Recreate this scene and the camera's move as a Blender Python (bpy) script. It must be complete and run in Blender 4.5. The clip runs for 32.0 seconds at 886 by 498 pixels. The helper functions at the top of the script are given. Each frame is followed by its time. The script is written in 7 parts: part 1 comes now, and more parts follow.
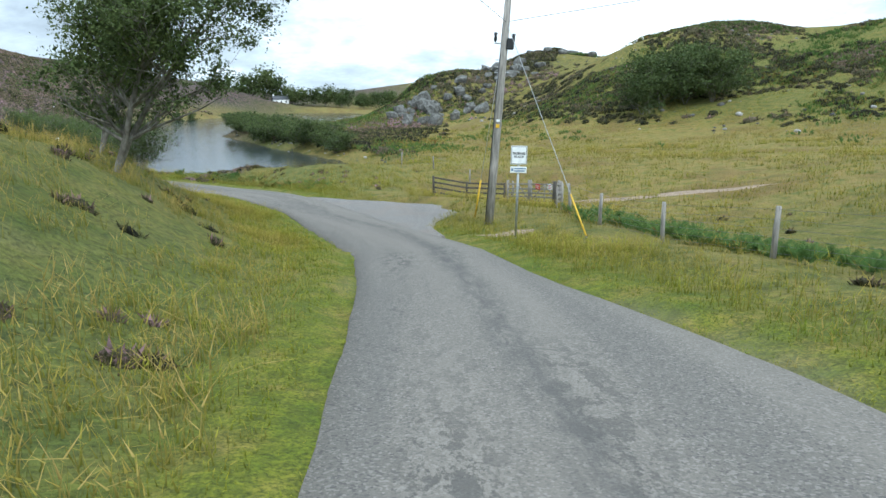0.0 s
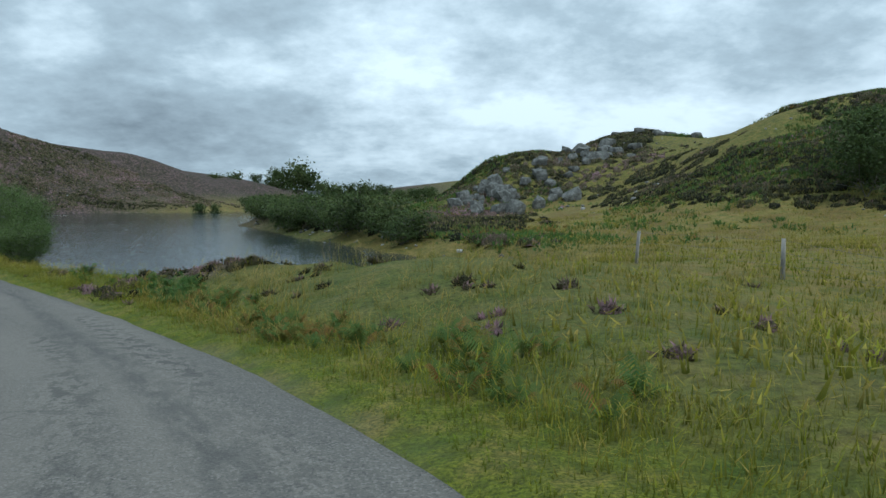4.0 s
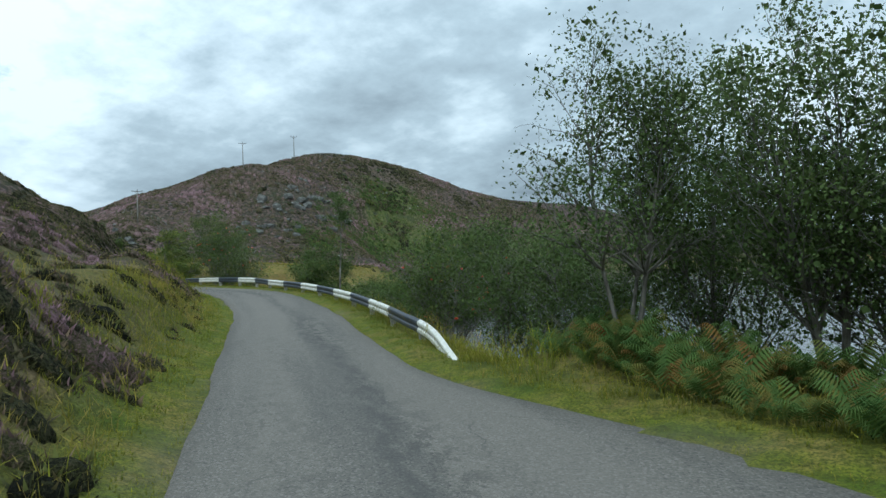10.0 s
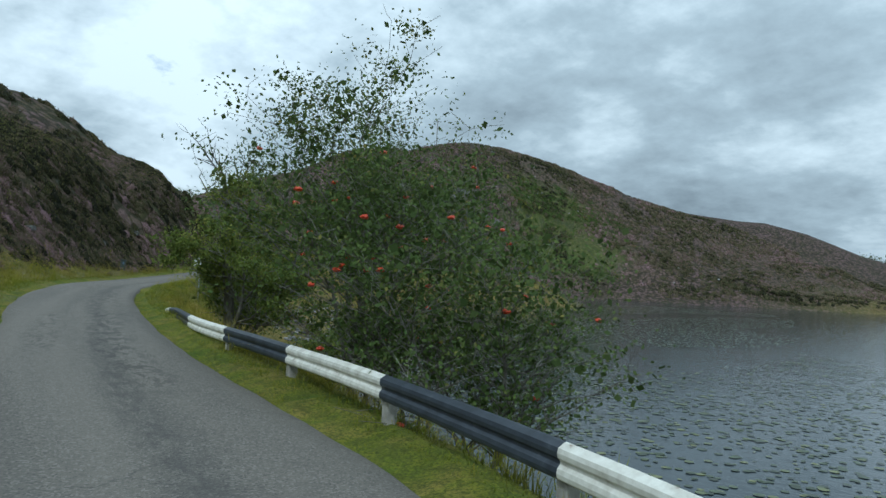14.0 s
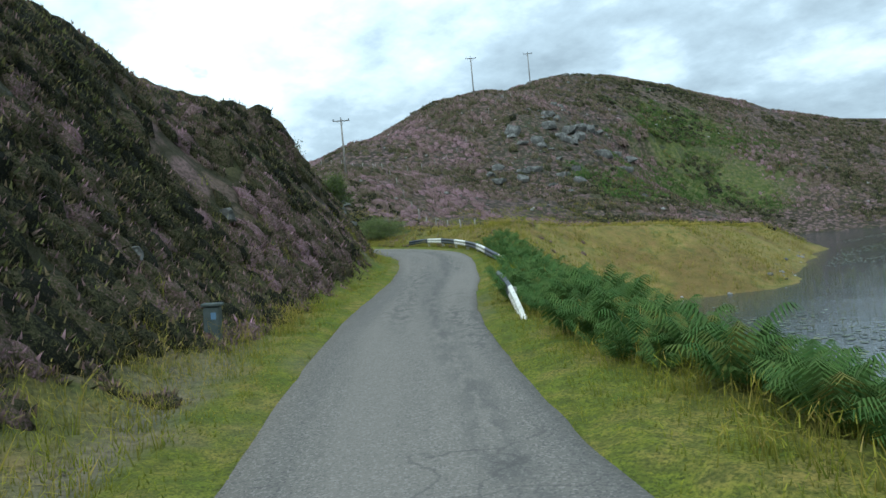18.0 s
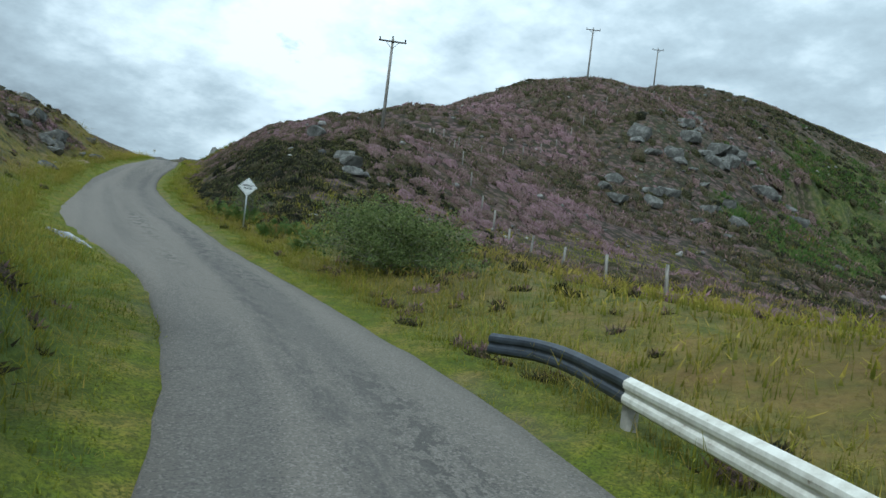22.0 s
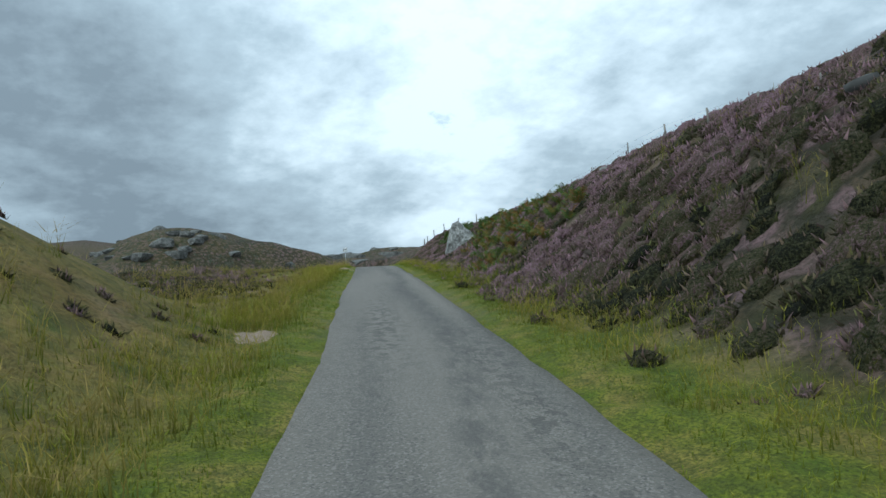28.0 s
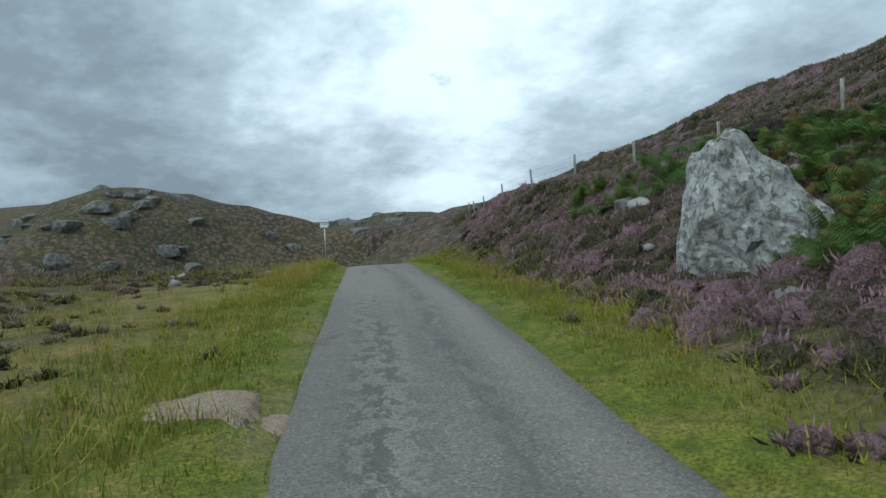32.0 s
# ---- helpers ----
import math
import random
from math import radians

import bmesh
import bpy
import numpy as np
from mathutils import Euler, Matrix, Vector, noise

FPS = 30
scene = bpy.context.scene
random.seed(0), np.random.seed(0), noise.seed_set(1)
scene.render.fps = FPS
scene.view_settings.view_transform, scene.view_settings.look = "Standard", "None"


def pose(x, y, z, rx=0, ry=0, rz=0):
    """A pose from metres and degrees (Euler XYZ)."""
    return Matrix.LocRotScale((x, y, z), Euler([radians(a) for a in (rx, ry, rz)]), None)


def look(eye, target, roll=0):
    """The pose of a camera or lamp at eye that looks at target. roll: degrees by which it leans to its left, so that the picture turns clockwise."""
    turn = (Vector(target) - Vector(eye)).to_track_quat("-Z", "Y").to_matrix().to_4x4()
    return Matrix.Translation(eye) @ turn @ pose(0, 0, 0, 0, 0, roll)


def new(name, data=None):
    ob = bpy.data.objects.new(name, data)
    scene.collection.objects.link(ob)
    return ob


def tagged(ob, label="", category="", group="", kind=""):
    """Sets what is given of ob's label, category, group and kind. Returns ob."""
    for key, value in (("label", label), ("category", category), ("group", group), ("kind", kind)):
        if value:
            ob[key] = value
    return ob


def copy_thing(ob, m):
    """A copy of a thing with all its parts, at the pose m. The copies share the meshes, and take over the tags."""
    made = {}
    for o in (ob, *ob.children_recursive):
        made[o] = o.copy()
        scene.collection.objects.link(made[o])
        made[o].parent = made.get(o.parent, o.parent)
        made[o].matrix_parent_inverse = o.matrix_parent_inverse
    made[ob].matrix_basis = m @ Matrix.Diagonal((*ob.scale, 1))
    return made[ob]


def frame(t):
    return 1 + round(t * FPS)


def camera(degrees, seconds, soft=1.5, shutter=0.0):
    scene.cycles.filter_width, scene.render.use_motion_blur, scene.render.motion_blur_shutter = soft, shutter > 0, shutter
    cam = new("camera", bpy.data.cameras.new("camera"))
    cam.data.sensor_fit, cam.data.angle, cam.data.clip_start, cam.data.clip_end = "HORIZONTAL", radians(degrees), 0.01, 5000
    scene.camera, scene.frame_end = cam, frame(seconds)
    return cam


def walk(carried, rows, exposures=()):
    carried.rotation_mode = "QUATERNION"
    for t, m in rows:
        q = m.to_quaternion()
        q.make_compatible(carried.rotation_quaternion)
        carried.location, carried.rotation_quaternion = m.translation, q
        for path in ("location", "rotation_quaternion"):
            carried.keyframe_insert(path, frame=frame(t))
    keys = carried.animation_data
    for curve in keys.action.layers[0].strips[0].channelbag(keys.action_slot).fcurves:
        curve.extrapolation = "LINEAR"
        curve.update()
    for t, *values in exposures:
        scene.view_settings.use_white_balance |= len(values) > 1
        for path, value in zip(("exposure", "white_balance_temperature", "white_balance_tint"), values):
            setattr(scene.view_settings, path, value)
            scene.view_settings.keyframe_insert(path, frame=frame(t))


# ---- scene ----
cam = camera(64.0, 32.0)
PATH = [
    (0, (2.106, -0.39, 2.693), (2.124, 1.566, 2.277), -1.0),
    (0.5, (2.348, 3.675, 2.26), (2.385, 5.642, 1.897), -3.1),
    (1, (1.798, 8.066, 1.726), (1.847, 10.035, 1.377), -3.3),
    (1.5, (1.38, 12.912, 1.203), (1.427, 14.888, 0.895), -3.3),
    (2, (0.616, 18.021, 0.67), (0.658, 20.003, 0.41), -3.1),
    (2.5, (-0.533, 23.126, 0.166), (-0.504, 25.114, -0.051), -1.8),
    (4.5, (-8.275, 39.527, -0.854), (-8.429, 41.518, -0.969), 2.0),
    (5, (-10.945, 43.886, -1.17), (-11.367, 45.838, -1.269), 2.3),
    (5.5, (-13.803, 48.139, -1.494), (-14.381, 50.052, -1.565), 2.1),
    (6, (-17.14, 52.326, -1.708), (-17.787, 54.219, -1.751), 1.8),
    (6.5, (-20.881, 56.455, -1.836), (-21.617, 58.315, -1.867), 1.6),
    (7, (-24.997, 60.791, -1.837), (-25.835, 62.607, -1.855), 1.3),
    (7.5, (-29.045, 64.91, -1.819), (-29.974, 66.681, -1.812), 0.7),
    (8, (-33.422, 69.152, -1.854), (-34.4, 70.896, -1.82), 0.2),
    (8.5, (-37.763, 73.277, -1.852), (-38.781, 74.998, -1.831), 0.3),
    (9, (-42.133, 77.473, -1.698), (-43.177, 79.179, -1.714), -0.3),
    (9.5, (-46.357, 81.453, -1.37), (-47.423, 83.144, -1.341), -1.5),
    (10, (-50.635, 85.424, -1.203), (-51.716, 87.106, -1.156), -2.1),
    (10.5, (-54.796, 89.366, -1.105), (-55.888, 91.041, -1.062), -2.4),
    (11, (-58.867, 93.137, -1.049), (-59.977, 94.801, -1.028), -2.6),
    (11.5, (-62.898, 96.788, -0.903), (-64.034, 98.434, -0.885), -1.6),
    (12, (-66.245, 99.719, -0.866), (-67.389, 101.359, -0.839), 0.3),
    (12.5, (-70.181, 103.129, -0.709), (-71.318, 104.774, -0.67), 1.0),
    (13, (-74.032, 106.07, -0.492), (-75.164, 107.717, -0.42), 1.9),
    (13.5, (-78.625, 109.073, -0.296), (-79.773, 110.708, -0.209), 2.7),
    (14, (-82.981, 111.498, -0.235), (-84.322, 112.98, -0.164), 2.9),
    (14.5, (-87.425, 113.3, -0.204), (-88.936, 114.609, -0.139), 2.7),
    (15, (-91.806, 114.618, -0.203), (-93.439, 115.772, -0.142), 2.3),
    (15.5, (-96.126, 115.786, -0.142), (-97.809, 116.865, -0.096), 1.7),
    (17.5, (-112.187, 123.087, 0.49), (-113.75, 124.334, 0.465), -1.9),
    (18, (-116.265, 125.83, 0.36), (-117.725, 127.197, 0.34), -5.3),
    (18.5, (-120.491, 128.76, 0.397), (-121.873, 130.206, 0.373), -4.7),
    (19, (-124.496, 131.887, 0.449), (-125.847, 133.362, 0.429), -4.0),
    (19.5, (-128.527, 135.641, 0.615), (-129.852, 137.139, 0.605), -2.2),
    (20, (-132.095, 139.224, 0.831), (-133.398, 140.741, 0.836), -0.6),
    (20.5, (-135.628, 142.587, 1.086), (-136.92, 144.113, 1.111), 2.0),
    (21, (-139.119, 145.732, 1.347), (-140.436, 147.238, 1.378), 4.6),
    (21.5, (-143.087, 148.868, 1.557), (-144.525, 150.258, 1.577), 6.1),
    (22, (-147.495, 151.587, 1.74), (-149.039, 152.858, 1.744), 6.9),
    (22.5, (-151.505, 153.723, 1.869), (-153.158, 154.85, 1.856), 7.4),
    (23, (-156.136, 155.443, 2.024), (-157.899, 156.386, 1.988), 7.4),
    (23.5, (-161.153, 156.723, 2.272), (-162.987, 157.521, 2.23), 4.6),
    (24, (-166.302, 157.611, 2.482), (-168.161, 158.347, 2.439), -1.1),
    (24.5, (-171.406, 158.531, 2.76), (-173.275, 159.244, 2.727), -2.7),
    (26.5, (-190.271, 162.689, 5.214), (-192.127, 163.435, 5.235), -6.5),
    (27, (-194.88, 164.216, 6.041), (-196.7, 165.044, 6.083), -7.0),
    (27.5, (-199.529, 166.036, 6.731), (-201.338, 166.878, 6.859), -5.1),
    (28, (-203.899, 167.854, 7.24), (-205.708, 168.695, 7.379), -3.3),
    (28.5, (-208.246, 169.262, 7.642), (-210.053, 170.114, 7.734), -3.2),
    (29, (-212.824, 170.907, 8.173), (-214.629, 171.766, 8.238), -3.6),
    (29.5, (-217.553, 172.599, 8.644), (-219.353, 173.469, 8.701), -3.8),
    (30, (-222.392, 174.269, 9.141), (-224.193, 175.136, 9.194), -3.6),
    (30.5, (-227.178, 175.898, 9.552), (-228.984, 176.756, 9.596), -3.7),
    (31, (-231.893, 177.438, 9.843), (-233.704, 178.286, 9.884), -3.5),
    (31.5, (-236.342, 178.962, 10.368), (-238.158, 179.799, 10.403), -3.5),
    (32, (-241.201, 180.561, 10.752), (-243.018, 181.395, 10.787), -3.3),
]
walk(cam, [(t, look(eye, target, roll)) for t, eye, target, roll in PATH],
     exposures=[(0, 0.27, 5600, 4), (1.0, 0.0, 5520, 2), (2.0, -0.35, 5400, -1), (5, -0.7, 5400, -1), (7, -0.74, 5330, -2), (8, -0.61, 5460, -2), (9, -0.41, 5610, -1), (10, -0.56, 5450, -2), (11, -0.4, 5450, -2), (12, -0.52, 5450, -2), (13, -0.73, 5400, -2), (14, -0.76, 5400, -2), (15, -0.12, 5580, -3), (18, -0.24, 5420, -2),
                (20, -0.51, 5450, -2), (21, -0.58, 5450, -2), (22, -0.51, 5500, -2), (24, -0.36, 5430, -1), (27, -0.68, 5450, -1), (28, -0.64, 5450, -1), (29, -0.47, 5560, 0), (31, -0.63, 5550, -1), (32, -0.63, 5550, -1)])

# ---- light ----
world = bpy.data.worlds.new("world")
scene.world = world
world.use_nodes = True


def node(nt, kind, at=(0, 0), **kw):
    n = nt.nodes.new(kind)
    n.location = at
    for k, v in kw.items():
        n.inputs[k].default_value = v
    return n


def build_sky(nt):
    """Broken grey cloud over a pale blue sky, the clouds laid on a flat ceiling so that they crowd together towards the horizon."""
    nt.nodes.clear()
    out = nt.nodes.new("ShaderNodeOutputWorld")
    bg = nt.nodes.new("ShaderNodeBackground")
    sky = nt.nodes.new("ShaderNodeTexSky")
    sky.sky_type, sky.sun_disc = "NISHITA", False
    sky.sun_elevation, sky.sun_rotation = radians(46), radians(150)
    sky.air_density, sky.dust_density = 1.0, 1.5
    scale = nt.nodes.new("ShaderNodeVectorMath")
    scale.operation = "SCALE"
    scale.inputs["Scale"].default_value = 0.17
    nt.links.new(sky.outputs[0], scale.inputs[0])
    co = nt.nodes.new("ShaderNodeTexCoord")
    sep = nt.nodes.new("ShaderNodeSeparateXYZ")
    nt.links.new(co.outputs["Generated"], sep.inputs[0])
    up = node(nt, "ShaderNodeMath")
    up.operation = "MAXIMUM"
    up.inputs[1].default_value = 0.0
    nt.links.new(sep.outputs[2], up.inputs[0])
    lift = node(nt, "ShaderNodeMath")
    lift.operation = "ADD"
    lift.inputs[1].default_value = 0.32
    nt.links.new(up.outputs[0], lift.inputs[0])
    flat = []
    for axis in (0, 1):
        dv = node(nt, "ShaderNodeMath")
        dv.operation = "DIVIDE"
        nt.links.new(sep.outputs[axis], dv.inputs[0])
        nt.links.new(lift.outputs[0], dv.inputs[1])
        flat.append(dv)
    comb = nt.nodes.new("ShaderNodeCombineXYZ")
    nt.links.new(flat[0].outputs[0], comb.inputs[0])
    nt.links.new(flat[1].outputs[0], comb.inputs[1])

    def clouds(scl, detail, rough, offset):
        mp = nt.nodes.new("ShaderNodeMapping")
        mp.inputs["Location"].default_value = offset
        nt.links.new(comb.outputs[0], mp.inputs[0])
        n = node(nt, "ShaderNodeTexNoise", Scale=scl, Detail=detail, Roughness=rough)
        nt.links.new(mp.outputs[0], n.inputs["Vector"])
        return n

    broad = clouds(0.62, 3, 0.5, (3.1, 1.7, 0.0))
    fine = clouds(1.9, 8, 0.56, (0.4, 5.2, 2.0))
    dapple = clouds(12.0, 4, 0.6, (2.4, 0.2, 5.0))
    mixn = broad
    for layer, weight in ((fine, 0.7), (dapple, 0.2)):
        add = node(nt, "ShaderNodeMath")
        add.operation = "MULTIPLY_ADD"
        add.inputs[1].default_value = weight
        nt.links.new(layer.outputs[0], add.inputs[0])
        nt.links.new(mixn.outputs[0], add.inputs[2])
        mixn = add
    # the grey banks of cloud to the north-west and the west, and the bright thin cloud between them
    for way, lo, weight in (((-0.735, 0.639, 0.225), 0.962, 0.17), ((-0.481, 0.851, 0.21), 0.9978, -0.11), ((-0.97, -0.03, 0.245), 0.88, 0.15), ((-0.87, 0.40, 0.29), 0.955, -0.05), ((0.1, 0.96, 0.25), 0.8, -0.02)):
        dot = nt.nodes.new("ShaderNodeVectorMath")
        dot.operation = "DOT_PRODUCT"
        dot.inputs[1].default_value = way
        nt.links.new(co.outputs["Generated"], dot.inputs[0])
        lobe = nt.nodes.new("ShaderNodeMapRange")
        lobe.interpolation_type = "SMOOTHSTEP"
        lobe.inputs["From Min"].default_value, lobe.inputs["From Max"].default_value = lo, 1.0
        lobe.inputs["To Min"].default_value, lobe.inputs["To Max"].default_value = 0.0, weight
        nt.links.new(dot.outputs["Value"], lobe.inputs["Value"])
        add = node(nt, "ShaderNodeMath")
        nt.links.new(mixn.outputs[0], add.inputs[0])
        nt.links.new(lobe.outputs[0], add.inputs[1])
        mixn = add
    # cloud shades from dark grey bellies to bright thin cloud
    less = node(nt, "ShaderNodeMath")
    less.operation = "MULTIPLY"
    less.inputs[1].default_value = 0.7
    nt.links.new(mixn.outputs[0], less.inputs[0])
    mixn = less
    tone = nt.nodes.new("ShaderNodeValToRGB")
    tone.color_ramp.elements[0].position, tone.color_ramp.elements[0].color = 0.555, (1.55, 1.60, 1.62, 1)
    tone.color_ramp.elements[1].position, tone.color_ramp.elements[1].color = 0.82, (0.44, 0.49, 0.535, 1)
    e = tone.color_ramp.elements.new(0.68)
    e.color = (0.84, 0.92, 0.97, 1)
    nt.links.new(mixn.outputs[0], tone.inputs[0])
    cover = nt.nodes.new("ShaderNodeValToRGB")
    cover.color_ramp.elements[0].position, cover.color_ramp.elements[0].color = 0.445, (0, 0, 0, 1)
    cover.color_ramp.elements[1].position, cover.color_ramp.elements[1].color = 0.495, (1, 1, 1, 1)
    nt.links.new(mixn.outputs[0], cover.inputs[0])
    mix = nt.nodes.new("ShaderNodeMixRGB")
    nt.links.new(cover.outputs[0], mix.inputs[0])
    nt.links.new(scale.outputs[0], mix.inputs[1])
    nt.links.new(tone.outputs[0], mix.inputs[2])
    # cloud is brighter overhead than near the horizon
    rise = node(nt, "ShaderNodeMath")
    rise.operation = "MULTIPLY_ADD"
    rise.inputs[1].default_value, rise.inputs[2].default_value = 0.62, 0.86
    nt.links.new(up.outputs[0], rise.inputs[0])
    nt.links.new(mix.outputs[0], bg.inputs[0])
    nt.links.new(rise.outputs[0], bg.inputs[1])
    nt.links.new(bg.outputs[0], out.inputs[0])


build_sky(world.node_tree)
sun = new("sun", bpy.data.lights.new("sun", "SUN"))
sun.data.energy, sun.data.angle, sun.data.color = 2.3, radians(9), (1.0, 0.96, 0.9)
sun.matrix_world = look((0, 0, 60), (0 + 38 * math.sin(radians(150)) * -1, -38 * math.cos(radians(150)), 20))

# ---- plan of the place ----
WATER = -4.6
ROAD = [(0.5, -40.4, 4.3), (2, -15.4, 2.2), (2.9, -0.4, 0.8), (2.1, 13, -0.5), (0.2, 23.3, -1.7), (-7.6, 39.9, -2.6),
        (-13.2, 48.6, -3.2), (-20.3, 57, -3.6), (-28.5, 65.4, -3.7), (-37.2, 73.8, -3.6), (-45.8, 82, -3.3), (-54.3, 89.9, -3),
        (-62.4, 97.3, -2.8), (-69.7, 103.7, -2.5), (-78.2, 109.7, -2.2), (-87.2, 114, -2.1), (-95.9, 116.5, -1.9),
        (-103.9, 119.5, -1.6), (-111.8, 123.7, -1.4), (-120, 129.4, -1.4), (-128, 136.2, -1.2), (-135.1, 143.1, -0.8),
        (-142.7, 149.5, -0.3), (-151.2, 154.4, 0), (-161, 157.5, 0.4), (-171.3, 159.3, 1.3), (-190.1, 163.4, 3.3),
        (-203.6, 168.6, 5.4), (-222.1, 175, 7.2), (-241, 181.3, 8.9), (-261.9, 188.2, 10.3), (-283.7, 195.3, 10.5), (-326.5, 209.4, 6.9)]
SHORE = [(-6, 58), (-12, 60.5), (-19.5, 64.4), (-25.2, 68.7), (-28.6, 72.6), (-31.8, 77.6), (-36, 84.4), (-44, 93), (-55, 101.8), (-66.5, 109.8), (-79.5, 117.4), (-92, 123.0),
         (-104, 127.6), (-112, 132.8), (-119, 140), (-125, 145.5), (-134, 157), (-139, 166), (-135, 173), (-140, 188), (-150, 222),
         (-168, 250), (-175, 268), (-150, 290), (-118, 311), (-100, 340), (-92, 430), (-66, 436), (-40, 400), (-25, 300),
         (-15, 230), (-25, 185), (-45, 167), (-33, 135), (-18, 104), (-9.3, 89), (-4, 74), (-2, 64)]
# rounded rises of the ground: centre, radius, height
HEATHER_HILL = [(-232, 292, 45, 16.5), (-222, 240, 32, 21.8), (-290, 258, 45, 16.9), (-200, 320, 40, 12.9), (-165, 370, 40, 21.4),
    (-130, 430, 40, 13.1), (-215, 195, 22, 4.5), (-230, 285, 22, 8.4), (-196, 183, 13, 3.6), (-186, 173, 8, 1.4), (-235,
    205, 16, 2.2), (-260, 215, 16, -1), (-280, 225, 18, -2.5), (-230, 190, 10, -2.5), (-300, 240, 20, -1.8), (-262, 262, 22,
    2.9), (-245, 300, 20, -1.4), (-190, 330, 25, 1.7)]
WEST_HILL = [(-160, 112, 30, 23.8), (-158, 140, 10, 1.5), (-216, 155, 12, 3.3), (-196, 150, 8, 3.9), (-60, 40, 35, 8.3), (-100, 88,
    22, 9), (-30, 10, 30, 2.2), (-150, 128, 12, -1.9), (-140, 118, 12, -1.2), (-172, 128, 15, -2.5), (-182, 132, 16, -0.9),
    (-205, 156, 7, 0.8), (-226, 157, 9, 2.4), (-150, 118, 10, -2.5), (-146, 139, 6, 0.8), (-151, 141, 7, -1.1), (-145, 134,
    8, -1.4), (-155, 133, 9, 1.3), (-137, 126, 8, 1.2), (-153, 146, 5, 1.8)]
EAST_HILL = [(60, 158, 30, 15.1), (30, 195, 25, 15.9), (4, 172, 14, 8.5), (105, 130, 40, 18.1), (140, 80, 45, 24.8), (40, 125, 22,
    6.6), (85, 85, 30, 4.4), (45, 150, 15, 1.3), (80, 140, 18, -2.5)]
FAR_HILLS = [(-340, 280, 55, 14), (-270, 345, 60, 44.1), (-430, 240, 60, 19.8), (-392, 180, 30, 16.7), (-404, 164, 32, 4.5), (-720, 150, 140, 60), (200,
    700, 160, 30.3), (20, 620, 70, 15.7), (-60, 560, 60, 8.4), (-260, 640, 120, 28.6), (300, 200, 120, 44.8), (-140, -60,
    80, 22), (120, -80, 90, 16), (-500, -60, 160, 34.6), (-480, 500, 160, 48.6)]
HOLLOWS = [(12, 15, 9, -2.0), (13, 2, 9, -1.6), (9, 37, 11, -1.5), (14, 26, 8, -1.2), (4, 43, 8, -1.1), (-249.8, 190.4, 6, -2.3), (-312, 228, 26, -4.4)]
RISES = HOLLOWS + HEATHER_HILL + WEST_HILL + EAST_HILL + FAR_HILLS


def smooth(a, b, x):
    u = np.clip((x - a) / (b - a), 0, 1)
    return u * u * (3 - 2 * u)


def dense_line(points, step):
    """A smooth line through the points, as rows about step apart."""
    p = np.array(points, float)
    p = np.vstack([2 * p[0] - p[1], p, 2 * p[-1] - p[-2]])
    out = []
    for a, b, c, d in zip(p[:-3], p[1:-2], p[2:-1], p[3:]):
        n = max(2, int(np.linalg.norm(c[:2] - b[:2]) / step))
        u = np.linspace(0, 1, n, endpoint=False)[:, None]
        out.append(0.5 * (2 * b + (c - a) * u + (2 * a - 5 * b + 4 * c - d) * u**2 + (3 * b - a - 3 * c + d) * u**3))
    return np.vstack(out + [p[-2][None]])


LINE = dense_line(ROAD, 1.0)
LEN = np.r_[0, np.cumsum(np.hypot(*np.diff(LINE[:, :2], axis=0).T))]
AHEAD = np.gradient(LINE[:, :2], axis=0)
AHEAD /= np.hypot(*AHEAD.T)[:, None]
SHORE_P = dense_line([(x, y, 0) for x, y in SHORE + SHORE[:1]], 3.0)[:, :2]


def near_road(x, y):
    """For points in plan: distance from the centre line, side (+1: right of the way ahead), the road's height there, metres along."""
    p = np.stack([np.ravel(x), np.ravel(y)], 1).astype(float)
    a, d = LINE[:-1, :2], np.diff(LINE[:, :2], axis=0)
    ll = (d**2).sum(1)
    res = np.empty((len(p), 4))
    for i in range(0, len(p), 20000):
        q = p[i:i + 20000]
        # coarse then fine search along the line
        k0 = ((q[:, None] - LINE[None, ::6, :2]) ** 2).sum(-1).argmin(1) * 6
        ks = np.clip(k0[:, None] + np.arange(-7, 8)[None], 0, len(a) - 1)
        u = np.clip(((q[:, None] - a[ks]) * d[ks]).sum(-1) / ll[ks], 0, 1)
        v = q[:, None] - (a[ks] + u[..., None] * d[ks])
        dist = np.hypot(v[..., 0], v[..., 1])
        j = dist.argmin(1)
        r = np.arange(len(q))
        k = ks[r, j]
        uu = u[r, j]
        side = np.where(v[r, j, 0] * d[k, 1] - v[r, j, 1] * d[k, 0] >= 0, 1.0, -1.0)
        res[i:i + 20000] = np.stack([dist[r, j], side, LINE[k, 2] + uu * (LINE[k + 1, 2] - LINE[k, 2]), LEN[k] + uu * np.sqrt(ll[k])], 1)
    return res.T


